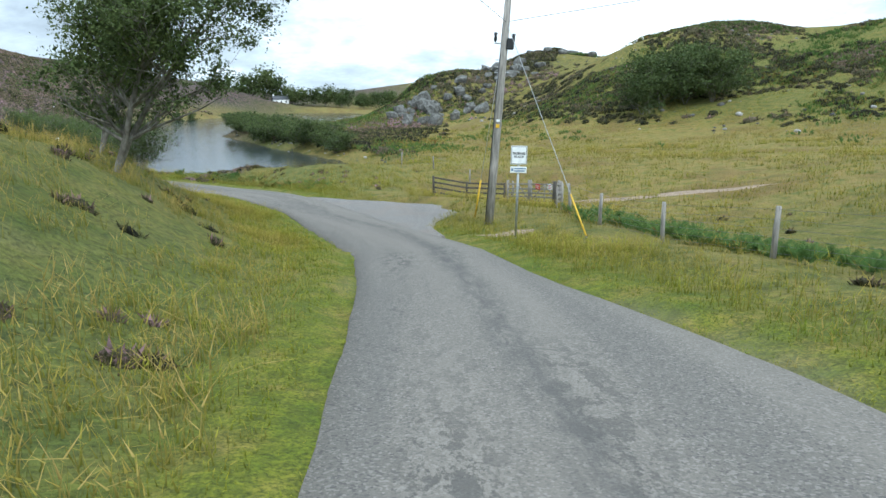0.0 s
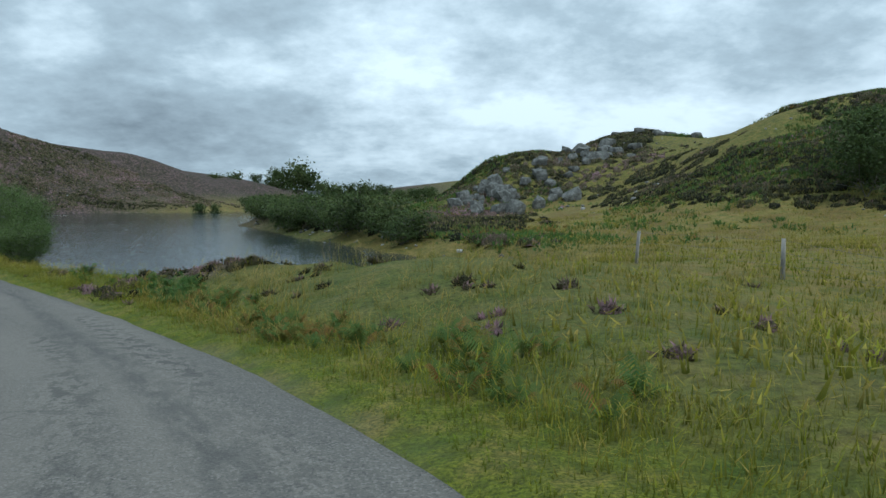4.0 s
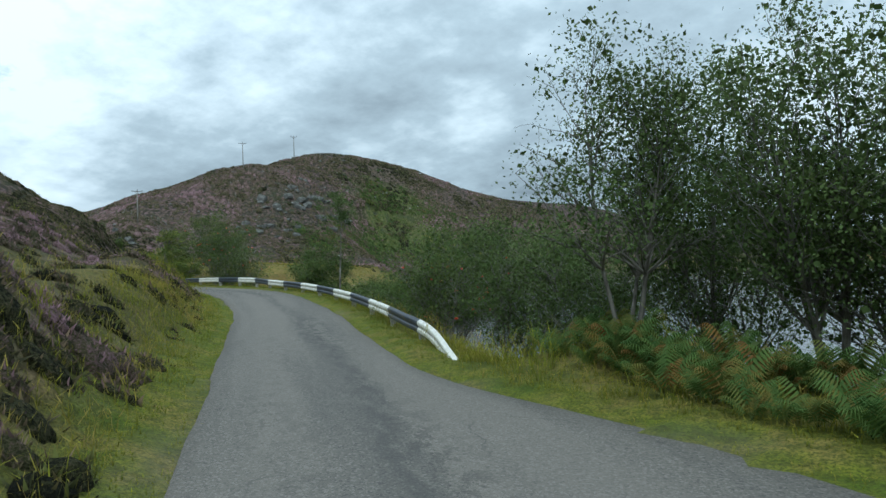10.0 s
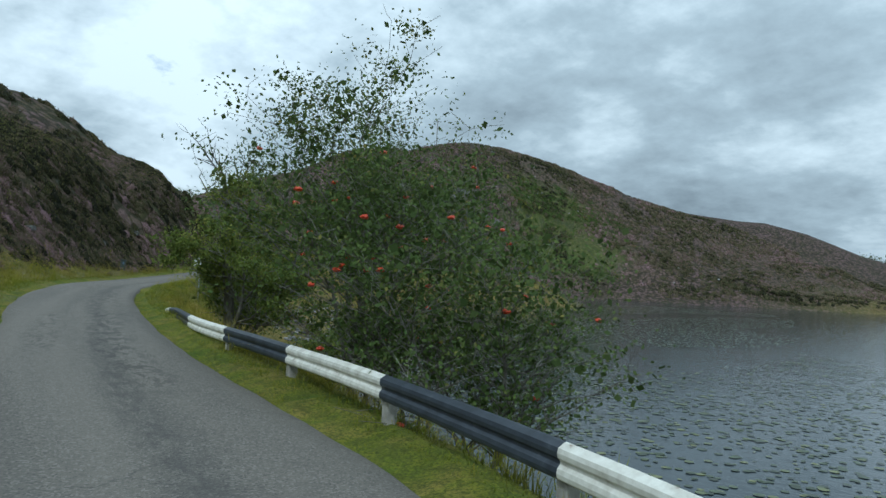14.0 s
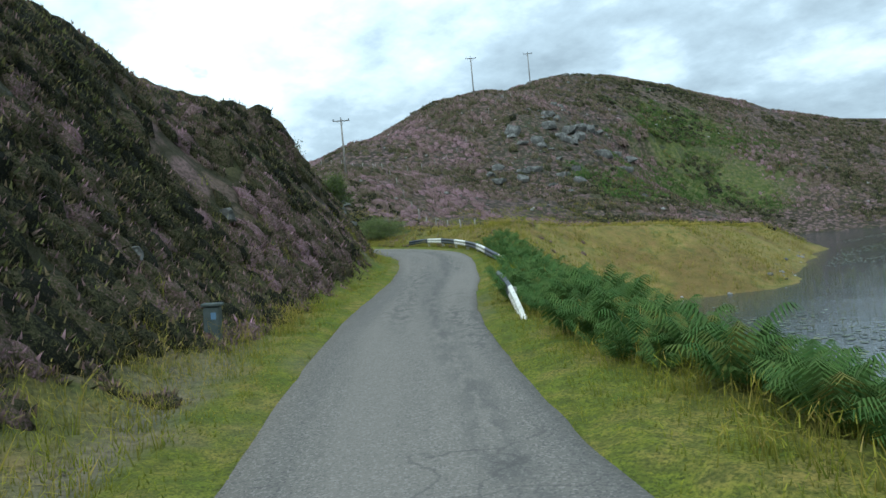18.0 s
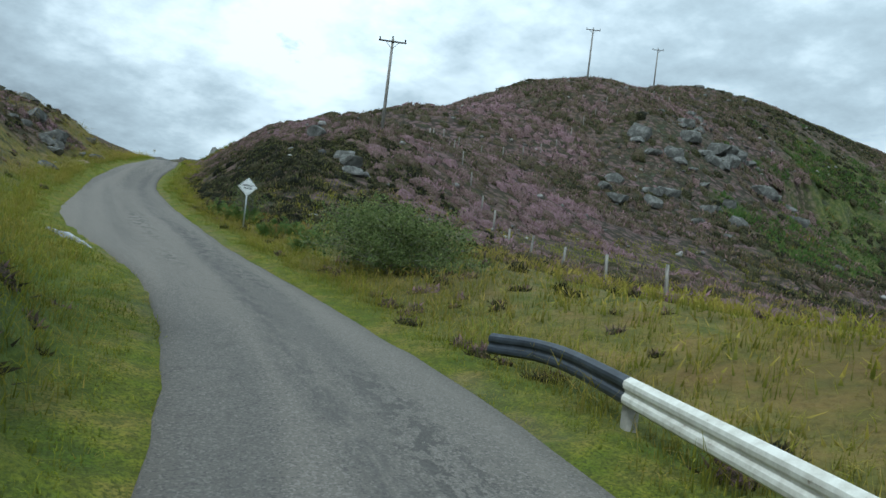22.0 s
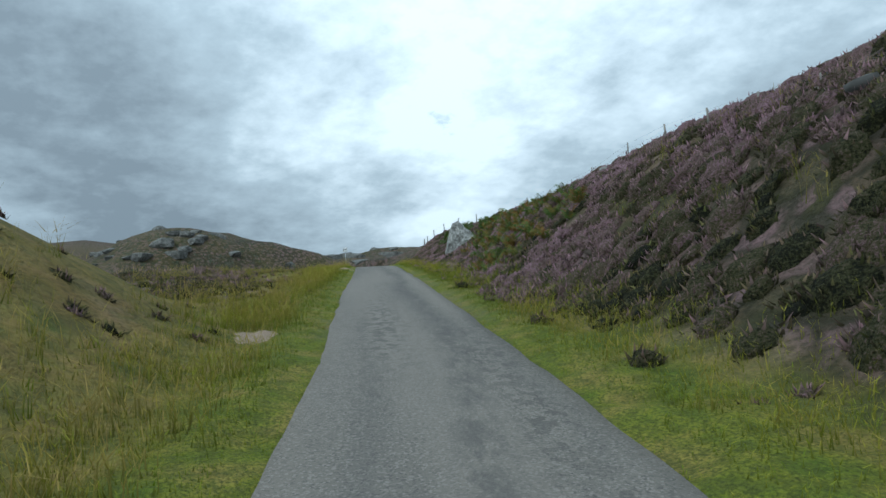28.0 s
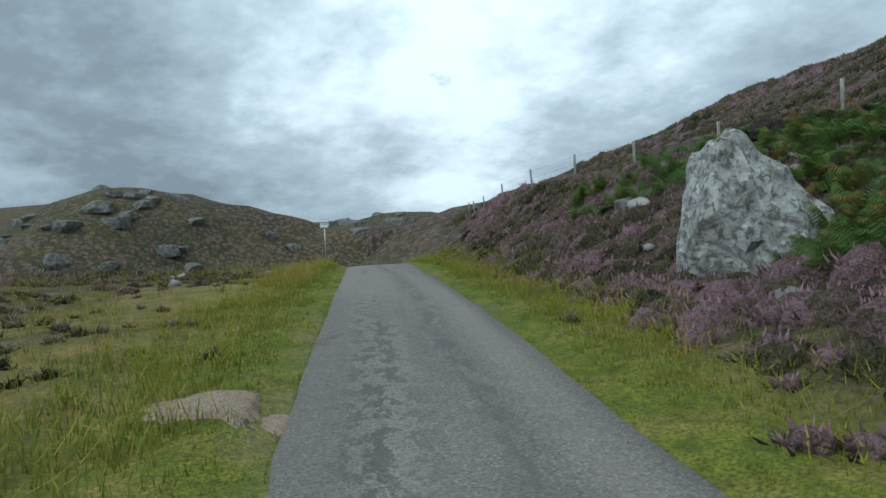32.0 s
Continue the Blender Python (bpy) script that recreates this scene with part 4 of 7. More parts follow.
def build_water():
    lo, hi = SHORE_P.min(0) - 2, SHORE_P.max(0) + 2
    bm = bmesh.new()
    bmesh.ops.create_grid(bm, x_segments=60, y_segments=90, size=0.5)
    for v in bm.verts:
        v.co = Vector((lo[0] + (v.co.x + 0.5) * (hi[0] - lo[0]), lo[1] + (v.co.y + 0.5) * (hi[1] - lo[1]), WATER))
    return tagged(part("water", bm, MAT["water"]), "dark rippled loch water reflecting the cloudy sky", "water", kind="structure")


# ---- plants ----
def soup(name, v, tip, hue, per, material, label, category, kind="stuff", parent=None):
    """Triangles or quads, per corners each, as one mesh with how far along the leaf each corner is and each plant's own hue."""
    v = np.asarray(v, np.float32).reshape(-1, 3)
    f = np.arange(len(v), dtype=np.int32).reshape(-1, per)
    me = mesh_from(name, v, f, material)
    for n, val in (("tip", tip), ("hue", hue)):
        at = me.attributes.new(n, "FLOAT", "POINT")
        at.data.foreach_set("value", np.broadcast_to(val, (len(v),)).astype(np.float32).ravel() if np.ndim(val) == 0 else np.asarray(val, np.float32).ravel())
    ob = new(name, me)
    if parent:
        ob.parent = parent
        return ob
    return tagged(ob, label, category, kind=kind)


def blades(base, length, width, lean, rng, turn=None):
    """One bent blade for each base point: two triangles. Gives corners (n, 6, 3) and how far along they are."""
    n = len(base)
    a = rng.uniform(0, 2 * np.pi, n) if turn is None else turn
    side = np.stack([np.cos(a), np.sin(a), 0 * a], 1) * width[:, None] * 0.5
    b = rng.uniform(0, 2 * np.pi, n)
    out = np.stack([np.cos(b), np.sin(b), 0 * b], 1) * (lean * length)[:, None]
    mid = base + out * 0.3 + np.array([0, 0, 1]) * (length * 0.6)[:, None]
    top = base + out + np.array([0, 0, 1]) * (length * np.sqrt(np.clip(1 - lean**2, 0.05, 1)))[:, None]
    tri = np.stack([base - side, base + side, mid, mid - side * 0.8, mid + side * 0.8, top], 1)
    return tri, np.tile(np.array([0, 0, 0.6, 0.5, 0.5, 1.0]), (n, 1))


def strip_points(count, near, far, rng, s_lo=0.0, s_hi=None, power=1.0):
    """Random points beside the road: edge distance between near and far, both sides. Gives x, y, edge distance, side, metres along."""
    s = rng.uniform(s_lo, s_hi or LEN[-1], count)
    side = np.where(rng.random(count) < 0.5, -1.0, 1.0)
    e = near + (far - near) * rng.random(count) ** power
    lw, rw = road_half(s)
    off = side * (e + np.where(side > 0, rw, lw))
    x = np.interp(s, LEN, LINE[:, 0]) + np.interp(s, LEN, AHEAD[:, 1]) * off
    y = np.interp(s, LEN, LINE[:, 1]) - np.interp(s, LEN, AHEAD[:, 0]) * off
    return x, y, e, side, s


def masks_at(x, y, z):
    d, side, zr, s = near_road(x, y)
    return cover_masks(x, y, z, d, side, s)


def on_land(x, y, z):
    return (z > WATER + 0.12) & ~bare(x, y)


def bare(x, y):
    """True on the gravel and the sandy patches, where nothing grows."""
    no = np.zeros(len(x), bool)
    for cx, cy, rx, ry, a in BARE:
        c, s_ = math.cos(a), math.sin(a)
        u, v = ((x - cx) * c + (y - cy) * s_) / rx, (-(x - cx) * s_ + (y - cy) * c) / ry
        no |= u * u + v * v < 0.62 + 0.35 * bumps(x, y, 0.6, 2)
    d, side, zr, s = near_road(x, y)
    return no | ((side > 0) & (d < layby_edge(s) - 0.25 + 0.3 * bumps(x, y, 0.7, 2)) & (layby_edge(s) > 0.5))


START, FINISH = along(3, -2), along(-285, 196)


def build_grass():
    rng = np.random.default_rng(21)
    x, y, e, side, s = strip_points(300000, -0.08, 2.6, rng, START, FINISH, 1.1)
    z = height(x, y)
    k = on_land(x, y, z) & (rng.random(len(x)) < 0.35 + 0.65 * smooth(-0.35, 0.25, bumps(x, y, 0.55, 2)))
    x, y, z, e, s = x[k], y[k], z[k], e[k], s[k]
    tall = smooth(0.2, 1.6, e)
    length = (0.07 + 0.17 * tall) * rng.uniform(0.5, 1.5, len(x)) * (1 + 0.5 * bumps(x, y, 2.5, 2))
    hue = np.clip(0.20 + 0.30 * tall + 0.45 * bumps(x, y, 2.2, 3) + 0.3 * bumps(x, y, 14.0, 2) + rng.normal(0, 0.12, len(x)), 0, 1)
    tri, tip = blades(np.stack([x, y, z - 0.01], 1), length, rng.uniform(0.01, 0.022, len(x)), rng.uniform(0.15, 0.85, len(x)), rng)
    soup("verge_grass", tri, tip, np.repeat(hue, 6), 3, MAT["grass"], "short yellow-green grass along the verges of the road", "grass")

    # taller tufts in the verge, greener and golden by turns
    x, y, e, side, s = strip_points(15000, 0.15, 3.2, rng, START, FINISH, 1.0)
    z = height(x, y)
    k = on_land(x, y, z) & (rng.random(len(x)) < smooth(-0.5, 0.3, bumps(x, y, 1.4, 2)) * (0.35 + 0.65 * smooth(0.2, 1.2, e)))
    late = (side < 0) * smooth(318, 332, s)
    early = (side > 0) * smooth(84, 74, s)
    x, y, z, e = x[k], y[k], z[k], e[k]
    per = 11
    n = len(x) * per
    hue0 = np.clip(0.34 + 0.12 * late[k] + 0.3 * early[k] + 0.5 * bumps(x, y, 3.1, 3) + 0.35 * bumps(x, y, 17, 2) + rng.normal(0, 0.18, len(x)), 0, 1)
    base = np.stack([np.repeat(x, per) + rng.normal(0, 0.07, n), np.repeat(y, per) + rng.normal(0, 0.07, n), np.repeat(z, per) - 0.02], 1)
    tall = np.repeat(rng.uniform(0.10, 0.28, len(x)) * (0.55 + 0.45 * smooth(0.3, 1.3, e)) * (1 + 0.9 * late[k]), per)
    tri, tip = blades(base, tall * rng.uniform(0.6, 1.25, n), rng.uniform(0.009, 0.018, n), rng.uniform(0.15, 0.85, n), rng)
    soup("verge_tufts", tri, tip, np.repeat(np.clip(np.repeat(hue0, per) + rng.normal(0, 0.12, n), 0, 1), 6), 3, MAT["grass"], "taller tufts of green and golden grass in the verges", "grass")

    # longer moor grass and rushes behind the verge, in tussocks
    x, y, e, side, s = strip_points(30000, 0.8, 15, rng, START, FINISH, 1.35)
    z = height(x, y)
    m = masks_at(x, y, z)
    want = np.maximum(1 - m["heather"] * 0.96, m["meadow"]) * smooth(-0.55, 0.3, bumps(x, y, 3.5, 2))
    k = on_land(x, y, z) & (rng.random(len(x)) < want)
    x, y, z = x[k], y[k], z[k]
    per = 14
    hue0 = np.clip(0.56 + 0.25 * smooth(105, 90, s[k]) + 0.5 * bumps(x, y, 6, 3) + rng.normal(0, 0.14, len(x)), 0, 1)
    west = (near_road(x, y)[1] < 0) * smooth(280, 300, near_road(x, y)[3])
    size = rng.uniform(0.25, 0.62, len(x)) * (1 + 0.35 * bumps(x, y, 9, 2)) * (1 + 0.35 * west)
    hue0 = np.clip(hue0 + 0.15 * west, 0, 1)
    bx = np.repeat(x, per) + rng.normal(0, 0.14, len(x) * per)
    by = np.repeat(y, per) + rng.normal(0, 0.14, len(x) * per)
    bz = np.repeat(z, per) - 0.04
    n = len(bx)
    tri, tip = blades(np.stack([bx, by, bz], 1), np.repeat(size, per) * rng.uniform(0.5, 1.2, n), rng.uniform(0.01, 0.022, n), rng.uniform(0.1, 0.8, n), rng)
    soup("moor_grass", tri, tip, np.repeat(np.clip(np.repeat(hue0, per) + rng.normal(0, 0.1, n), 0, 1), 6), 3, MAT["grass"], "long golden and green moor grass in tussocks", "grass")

    # the boggy meadow at the head of the loch and the field behind the gate, seen from farther off
    for name, lo, hi, count in (("meadow_grass", (-182, 156), (-130, 222), 9000), ("field_grass", (-6, 24), (60, 125), 12000)):
        x, y = rng.uniform(lo[0], hi[0], count), rng.uniform(lo[1], hi[1], count)
        z = height(x, y)
        d = near_road(x, y)[0]
        k = on_land(x, y, z) & (d > 4) & (bumps(x, y, 5, 2) > -0.3)
        x, y, z = x[k], y[k], z[k]
        per = 7
        n = len(x) * per
        hue0 = np.clip(0.68 + 0.5 * bumps(x, y, 8, 3) + rng.normal(0, 0.1, len(x)), 0, 1)
        base = np.stack([np.repeat(x, per) + rng.normal(0, 0.25, n), np.repeat(y, per) + rng.normal(0, 0.25, n), np.repeat(z, per) - 0.04], 1)
        tri, tip = blades(base, rng.uniform(0.15, 0.5, n), rng.uniform(0.03, 0.07, n), rng.uniform(0.1, 0.8, n), rng)
        soup(name, tri, tip, np.repeat(np.repeat(hue0, per), 6), 3, MAT["grass"], "golden rough grass of a damp meadow", "grass")


def slope_at(x, y):
    """The ground's rise per metre along x and along y."""
    q = 0.45
    lim = lambda g: np.clip(g / (2 * q), -0.6, 0.6)
    return lim(height(x + q, y) - height(x - q, y)), lim(height(x, y + q) - height(x, y - q))


def cushions(x, y, z, radius, tall, per, hue, rng, size, wide=0.24):
    """Rounded bushes, one for each place: many small sprays over a lumpy dome, the flowers towards the top."""
    n = len(x) * per
    R, T = np.repeat(radius, per), np.repeat(tall, per)
    up = rng.random(n) ** 0.8
    a = rng.uniform(0, 2 * np.pi, n)
    lump = 1 + 0.24 * np.sin(3 * a + np.repeat(rng.uniform(0, 6, len(x)), per)) + 0.16 * np.sin(5 * a + 7 * up)
    q = np.sqrt(np.clip(1 - up * up, 0, 1)) * lump * rng.uniform(0.82, 1.04, n)
    c = np.stack([np.repeat(x, per) + R * q * np.cos(a), np.repeat(y, per) + R * q * np.sin(a), np.repeat(z, per) + T * (up * rng.uniform(0.8, 1.06, n) - 0.12)], 1)
    gx, gy = slope_at(x, y)
    c[:, 2] += np.repeat(gx, per) * R * q * np.cos(a) + np.repeat(gy, per) * R * q * np.sin(a)
    out = np.stack([np.cos(a) * q - 0.5 * np.repeat(gx, per), np.sin(a) * q - 0.5 * np.repeat(gy, per), up + 0.55], 1) + rng.normal(0, 0.33, (n, 3))
    out /= np.linalg.norm(out, axis=1)[:, None]
    across = np.cross(out, rng.normal(0, 1, (n, 3)))
    across /= np.linalg.norm(across, axis=1)[:, None]
    ln = (size * rng.uniform(0.6, 1.5, n))[:, None]
    foot = c - out * ln * 0.5
    tri = np.stack([foot - across * ln * wide, foot + across * ln * wide, c + out * ln * 0.9], 1)
    # tip falls low on the bush, so shade is painted into those sprays
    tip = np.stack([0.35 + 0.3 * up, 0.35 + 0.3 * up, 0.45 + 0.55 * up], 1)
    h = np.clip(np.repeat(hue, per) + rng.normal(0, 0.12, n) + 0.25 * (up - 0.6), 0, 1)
    return tri, tip, np.repeat(h, 3)


def domes(name, x, y, z, radius, tall, hue, rng, label, category, segs=7, rings=3):
    """The dense leafy bodies of low bushes, one lumpy dome each."""
    n = len(x)
    a = np.arange(segs) * 2 * np.pi / segs
    v = np.empty((n, rings * segs + 1, 3))
    gx, gy = slope_at(x, y)
    drop = (0.3 + 1.6 * np.maximum(np.hypot(gx, gy) - 0.35, 0))[:, None]
    for r in range(rings):
        lift = math.sin(r / rings * math.pi / 2)
        out = math.cos(r / rings * math.pi / 2)
        q = radius[:, None] * out * rng.uniform(0.5, 1.05, (n, segs)) * (0.92 if r == 0 else 1.0)
        t = a[None] + rng.uniform(-0.25, 0.25, (n, segs))
        v[:, r * segs:(r + 1) * segs] = np.stack([x[:, None] + q * np.cos(t), y[:, None] + q * np.sin(t), z[:, None] + tall[:, None] * (lift * rng.uniform(0.6, 1.1, (n, segs)) - (drop if r == 0 else 0.0))], -1)
    v[:, -1] = np.stack([x, y, z + tall * 0.95], -1)
    v[..., 2] += gx[:, None] * (v[..., 0] - x[:, None]) + gy[:, None] * (v[..., 1] - y[:, None])
    f = []
    for r in range(rings - 1):
        for k in range(segs):
            i, j = r * segs + k, r * segs + (k + 1) % segs
            f += [(i, j, j + segs), (i, j + segs, i + segs)]
    f += [((rings - 1) * segs + k, (rings - 1) * segs + (k + 1) % segs, rings * segs) for k in range(segs)]
    f = (np.array(f, np.int32)[None] + (np.arange(n, dtype=np.int32) * (rings * segs + 1))[:, None, None]).reshape(-1, 3)
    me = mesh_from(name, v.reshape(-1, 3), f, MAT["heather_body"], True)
    at = me.attributes.new("hue", "FLOAT", "POINT")
    at.data.foreach_set("value", np.repeat(hue, rings * segs + 1).astype(np.float32))
    return tagged(new(name, me), label, category, kind="stuff")


def build_heather():
    rng = np.random.default_rng(31)
    x, y, e, side, s = strip_points(36000, 0.8, 15, rng, START, FINISH, 1.25)
    bx, by, be, bside, bs = strip_points(16000, 0.9, 11, rng, CUT_FROM - 4, CUT_TO, 0.9)
    k = bside < 0
    x, y, e, s = np.r_[x, bx[k]], np.r_[y, by[k]], np.r_[e, be[k]], np.r_[s, bs[k]]
    bx, by, be, bside, bs = strip_points(11000, 1.5, 17, rng, CUT_TO + 20, FINISH, 0.95)
    k = bside > 0
    x, y, e, s = np.r_[x, bx[k]], np.r_[y, by[k]], np.r_[e, be[k]], np.r_[s, bs[k]]
    z = height(x, y)
    m = masks_at(x, y, z)
    want = np.maximum(m["heather"], CUT(s) * (near_road(x, y)[1] < 0) * smooth(1.0, 1.7, e - 1.7 * smooth(along_cut(0.32), along_cut(0.08), s)) * (1 - 0.55 * smooth(along_cut(0.58), along_cut(0.7), s))) * smooth(-0.75, 0.0, bumps(x, y, 2.6, 2)) + 0.012 * smooth(2, 4, e) * smooth(100, 140, s)
    k = on_land(x, y, z) & (rng.random(len(x)) < want)
    x, y, z, s = x[k], y[k], z[k], s[k]
    moorland = (near_road(x, y)[1] < 0) * smooth(300, 318, s)
    radius = rng.uniform(0.2, 0.6, len(x)) * (1 + 0.3 * bumps(x, y, 7, 2)) * (0.45 + 0.55 * m["heather"][k]) * (1 - 0.25 * moorland)
    tall = radius * rng.uniform(0.4, 0.95, len(x))
    late = smooth(150, 210, s)
    hue = np.clip(0.40 + 0.12 * late + 0.06 * smooth(285, 300, s) - 0.15 * moorland + 0.12 * (1 - moorland) * smooth(326, 336, s) - 0.17 * CUT(s) * (near_road(x, y)[1] < 0) + 0.6 * bumps(x, y, 5, 3) + rng.normal(0, 0.22, len(x)), 0, 1)
    # lower hue, greener and darker, on the steep foot of the bank above the passing place
    right, e = near_road(x, y)[1] > 0, near_road(x, y)[0] - 1.6
    hue = np.clip(hue - right * np.maximum(0.5 * smooth(284, 290, s) * smooth(320, 310, s), 0.2 * smooth(318, 326, s) * smooth(345, 338, s) * smooth(6, 4, e)), 0, 1)
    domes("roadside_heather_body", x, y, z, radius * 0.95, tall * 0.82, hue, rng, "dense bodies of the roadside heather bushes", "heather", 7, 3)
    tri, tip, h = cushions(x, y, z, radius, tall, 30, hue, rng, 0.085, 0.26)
    soup("roadside_heather", tri, tip, h, 3, MAT["heather_plant"], "low heather bushes in mauve bloom among dark stems, shade painted low down", "heather")
    # the slopes farther off: broader cushions, and bracken in the green fold and on the eastern hill
    for name, lo, hi, n0, mat, label, kind, low in (
            ("hill_heather", (-330, 90), (-90, 345), 62000, "heather_plant", "heather covering the hillside in purple and brown", "heather", 13),
            ("east_heather", (-30, 55), (110, 215), 26000, "heather_plant", "brown heather scattered over the grassy hill", "heather", 8),
            ("hill_bracken", (-215, 215), (-170, 305), 7000, "bracken", "green bracken filling a fold of the hill", "bracken", 13),
            ("east_bracken", (-30, 55), (110, 215), 24000, "bracken", "bracken in green and rusty patches on the hill", "bracken", 8)):
        x, y = rng.uniform(lo[0], hi[0], n0), rng.uniform(lo[1], hi[1], n0)
        z = height(x, y)
        m = masks_at(x, y, z)
        d = near_road(x, y)[0]
        if name == "hill_heather":
            want = m["heather"] * smooth(-0.6, 0.0, bumps(x, y, 8, 3)) * (1 - 0.8 * m["rocky"])
        elif name == "hill_bracken":
            want = m["fold"]
        elif name == "east_heather":
            want = smooth(-0.4, 0.1, bumps(x + 40, y, 13, 3)) * (1 - m["meadow"]) * smooth(72, 95, y)
        else:
            want = smooth(0.0, 0.3, bumps(x, y + 70, 17, 3)) * (1 - m["meadow"] * 0.8)
        k = on_land(x, y, z) & (d > low) & (shore_distance(x, y) > 1.5) & (rng.random(n0) < want)
        x, y, z = x[k], y[k], z[k]
        radius = rng.uniform(0.45, 1.1, len(x))
        if mat == "bracken":
            hue = np.clip((0.3 if name == "hill_bracken" else 0.4) + 0.4 * bumps(x, y, 11, 3) + rng.normal(0, 0.15, len(x)), 0, 1)
        else:
            hue = np.clip((0.46 if "hill" in name else 0.2) + 0.6 * bumps(x, y * 1.6, 26, 3) + 0.35 * bumps(x, y, 9, 2) + rng.normal(0, 0.14, len(x)), 0, 1)
        if mat == "heather_plant":
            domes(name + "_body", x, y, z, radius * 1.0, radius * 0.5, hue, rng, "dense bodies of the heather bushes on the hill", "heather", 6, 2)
        per = 11 if mat == "heather_plant" else 17
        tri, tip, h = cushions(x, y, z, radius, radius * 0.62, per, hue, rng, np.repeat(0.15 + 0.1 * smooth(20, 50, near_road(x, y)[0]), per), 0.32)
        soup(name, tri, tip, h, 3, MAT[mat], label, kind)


def frond_shape():
    """One bracken frond: corners along an arching stem with narrowing side leaflets, pointing along +x."""
    tri, tip = [], []
    arch = lambda u: np.array([0.75 * u, 0, 0.75 * math.sin(1.9 * u) * 0.9])
    for i in range(12):
        u = 0.2 + 0.8 * i / 12
        p, q = arch(u), arch(u + 0.043)
        ln = 0.30 * (1 - ((u - 0.35) / 0.72) ** 2) if u > 0.35 else 0.30 * (u - 0.1) / 0.25
        for sd in (-1, 1):
            end = p + np.array([0.10 + 0.03 * math.sin(7 * i + sd), sd * ln * (1 + 0.12 * math.sin(5 * i + 2 * sd)), -0.05 - 0.3 * ln])
            tri.append([p, q, end])
            tip.append([0.5, 0.6, 1.0])
    a, b = arch(0), arch(0.35)
    tri.append([a + [0, 0.008, 0], a - [0, 0.008, 0], b])
    tip.append([0, 0, 0.4])
    return np.array(tri), np.array(tip)


def build_bracken():
    rng = np.random.default_rng(41)
    shape, tipv = frond_shape()
    # where it grows: centre, radii, how many plants, how rusty
    spots = [(-37, 79.2, 3.5, 1.6, 90, 0.4), (-35.4, 77.2, 1.6, 0.7, 26, 0.45), (-14.0, 55.0, 1.8, 0.8, 36, 0.25), (-42.0, 84.8, 3.2, 1.6, 80, 0.55),
             (-49.5, 93.2, 4, 1.0, 30, 0.5), (-43.5, 75, 2.5, 1.8, 46, 0.6), (-41, 72.5, 2.4, 1.8, 40, 0.5), (-126.5, 139.6, 5, 1.8, 190, 0.15)]
    spots += [(-132, 146, 4.5, 2, 150, 0.15), (-121.5, 135.4, 5, 1.7, 130, 0.2), (-117, 131.6, 3, 1.0, 36, 0.25), (-138, 150.5, 3, 1.3, 50, 0.3), (-249.6, 194.6, 5, 2.4, 150, 0.5),
              (-246.2, 191.6, 3.5, 1.6, 46, 0.75), (-248.4, 191.4, 2.0, 1.2, 44, 0.35), (-258, 196, 4, 3, 50, 0.4), (-177.5, 164.4, 3.0, 1.0, 34, 0.5), (-170, 163.2, 2.6, 0.9, 18, 0.5), (-140.5, 153.0, 4, 0.9, 50, 0.3)]
    spots += [(9, 22, 4, 2.4, 70, 0.2), (10.5, 14, 5, 2.4, 80, 0.15), (12, 6, 4, 2, 46, 0.2), (-76, 113.2, 3, 0.7, 16, 0.25),
              (-55, 96.8, 2.5, 0.8, 40, 0.5), (-52.4, 94.7, 3.5, 0.8, 50, 0.55), (-19, 60.8, 2.0, 0.6, 9, 0.55), (-16.5, 58.4, 2.0, 0.8, 9, 0.6)]
    spots += [(-31.2, 62.2, 4, 2.0, 110, 0.45), (-35.6, 66.4, 4, 2.0, 110, 0.5), (-39.4, 69.8, 3, 1.6, 70, 0.55), (-26.5, 58.4, 3, 1.4, 40, 0.4)]
    spots += [(-8.6, 47.6, 3, 0.8, 34, 0.65), (-5.4, 43.4, 2.5, 0.8, 20, 0.6), (-11.6, 52.0, 2, 0.7, 20, 0.6), (12.5, 10, 6, 2.2, 110, 0.25), (15, 4, 5, 2.5, 90, 0.3), (9.6, 18.5, 4, 2.0, 70, 0.25)]
    spots += [(-228.5, 183, 5, 2.2, 80, 0.7), (-236, 186, 4, 2.2, 60, 0.75)]
    pts = []
    for cx, cy, rx, ry, n, rust in spots:
        i = int(np.hypot(LINE[:, 0] - cx, LINE[:, 1] - cy).argmin())
        u = AHEAD[i]
        a, r = rng.uniform(0, 2 * np.pi, n), np.sqrt(rng.random(n))
        du, dv = r * np.cos(a) * rx, r * np.sin(a) * ry
        pts.append(np.stack([cx + u[0] * du + u[1] * dv, cy + u[1] * du - u[0] * dv, 0 * du + rust], 1))
    p = np.vstack(pts)
    d, side, zr, s = near_road(p[:, 0], p[:, 1])
    lw, rw = road_half(s)
    z = height(p[:, 0], p[:, 1])
    k = (d - np.where(side > 0, rw, lw) > 0.7) & (z > WATER + 0.05)
    p, z = p[k], z[k]
    per = 12
    n = len(p) * per
    a = rng.uniform(0, 2 * np.pi, n)
    big = 1 - 0.3 * (p[:, 0] > -20) + 0.12 * (np.abs(p[:, 0] + 124) < 10) + 0.2 * (p[:, 0] < -240)
    scale = np.repeat(rng.uniform(0.36, 0.68, len(p)) * big, per) * rng.uniform(0.7, 1.1, n)
    c, sn = np.cos(a)[:, None, None], np.sin(a)[:, None, None]
    v = shape[None] * scale[:, None, None, None]
    steep = rng.uniform(0.7, 1.5, n)[:, None, None]
    x = v[..., 0] * c - v[..., 1] * sn
    y = v[..., 0] * sn + v[..., 1] * c
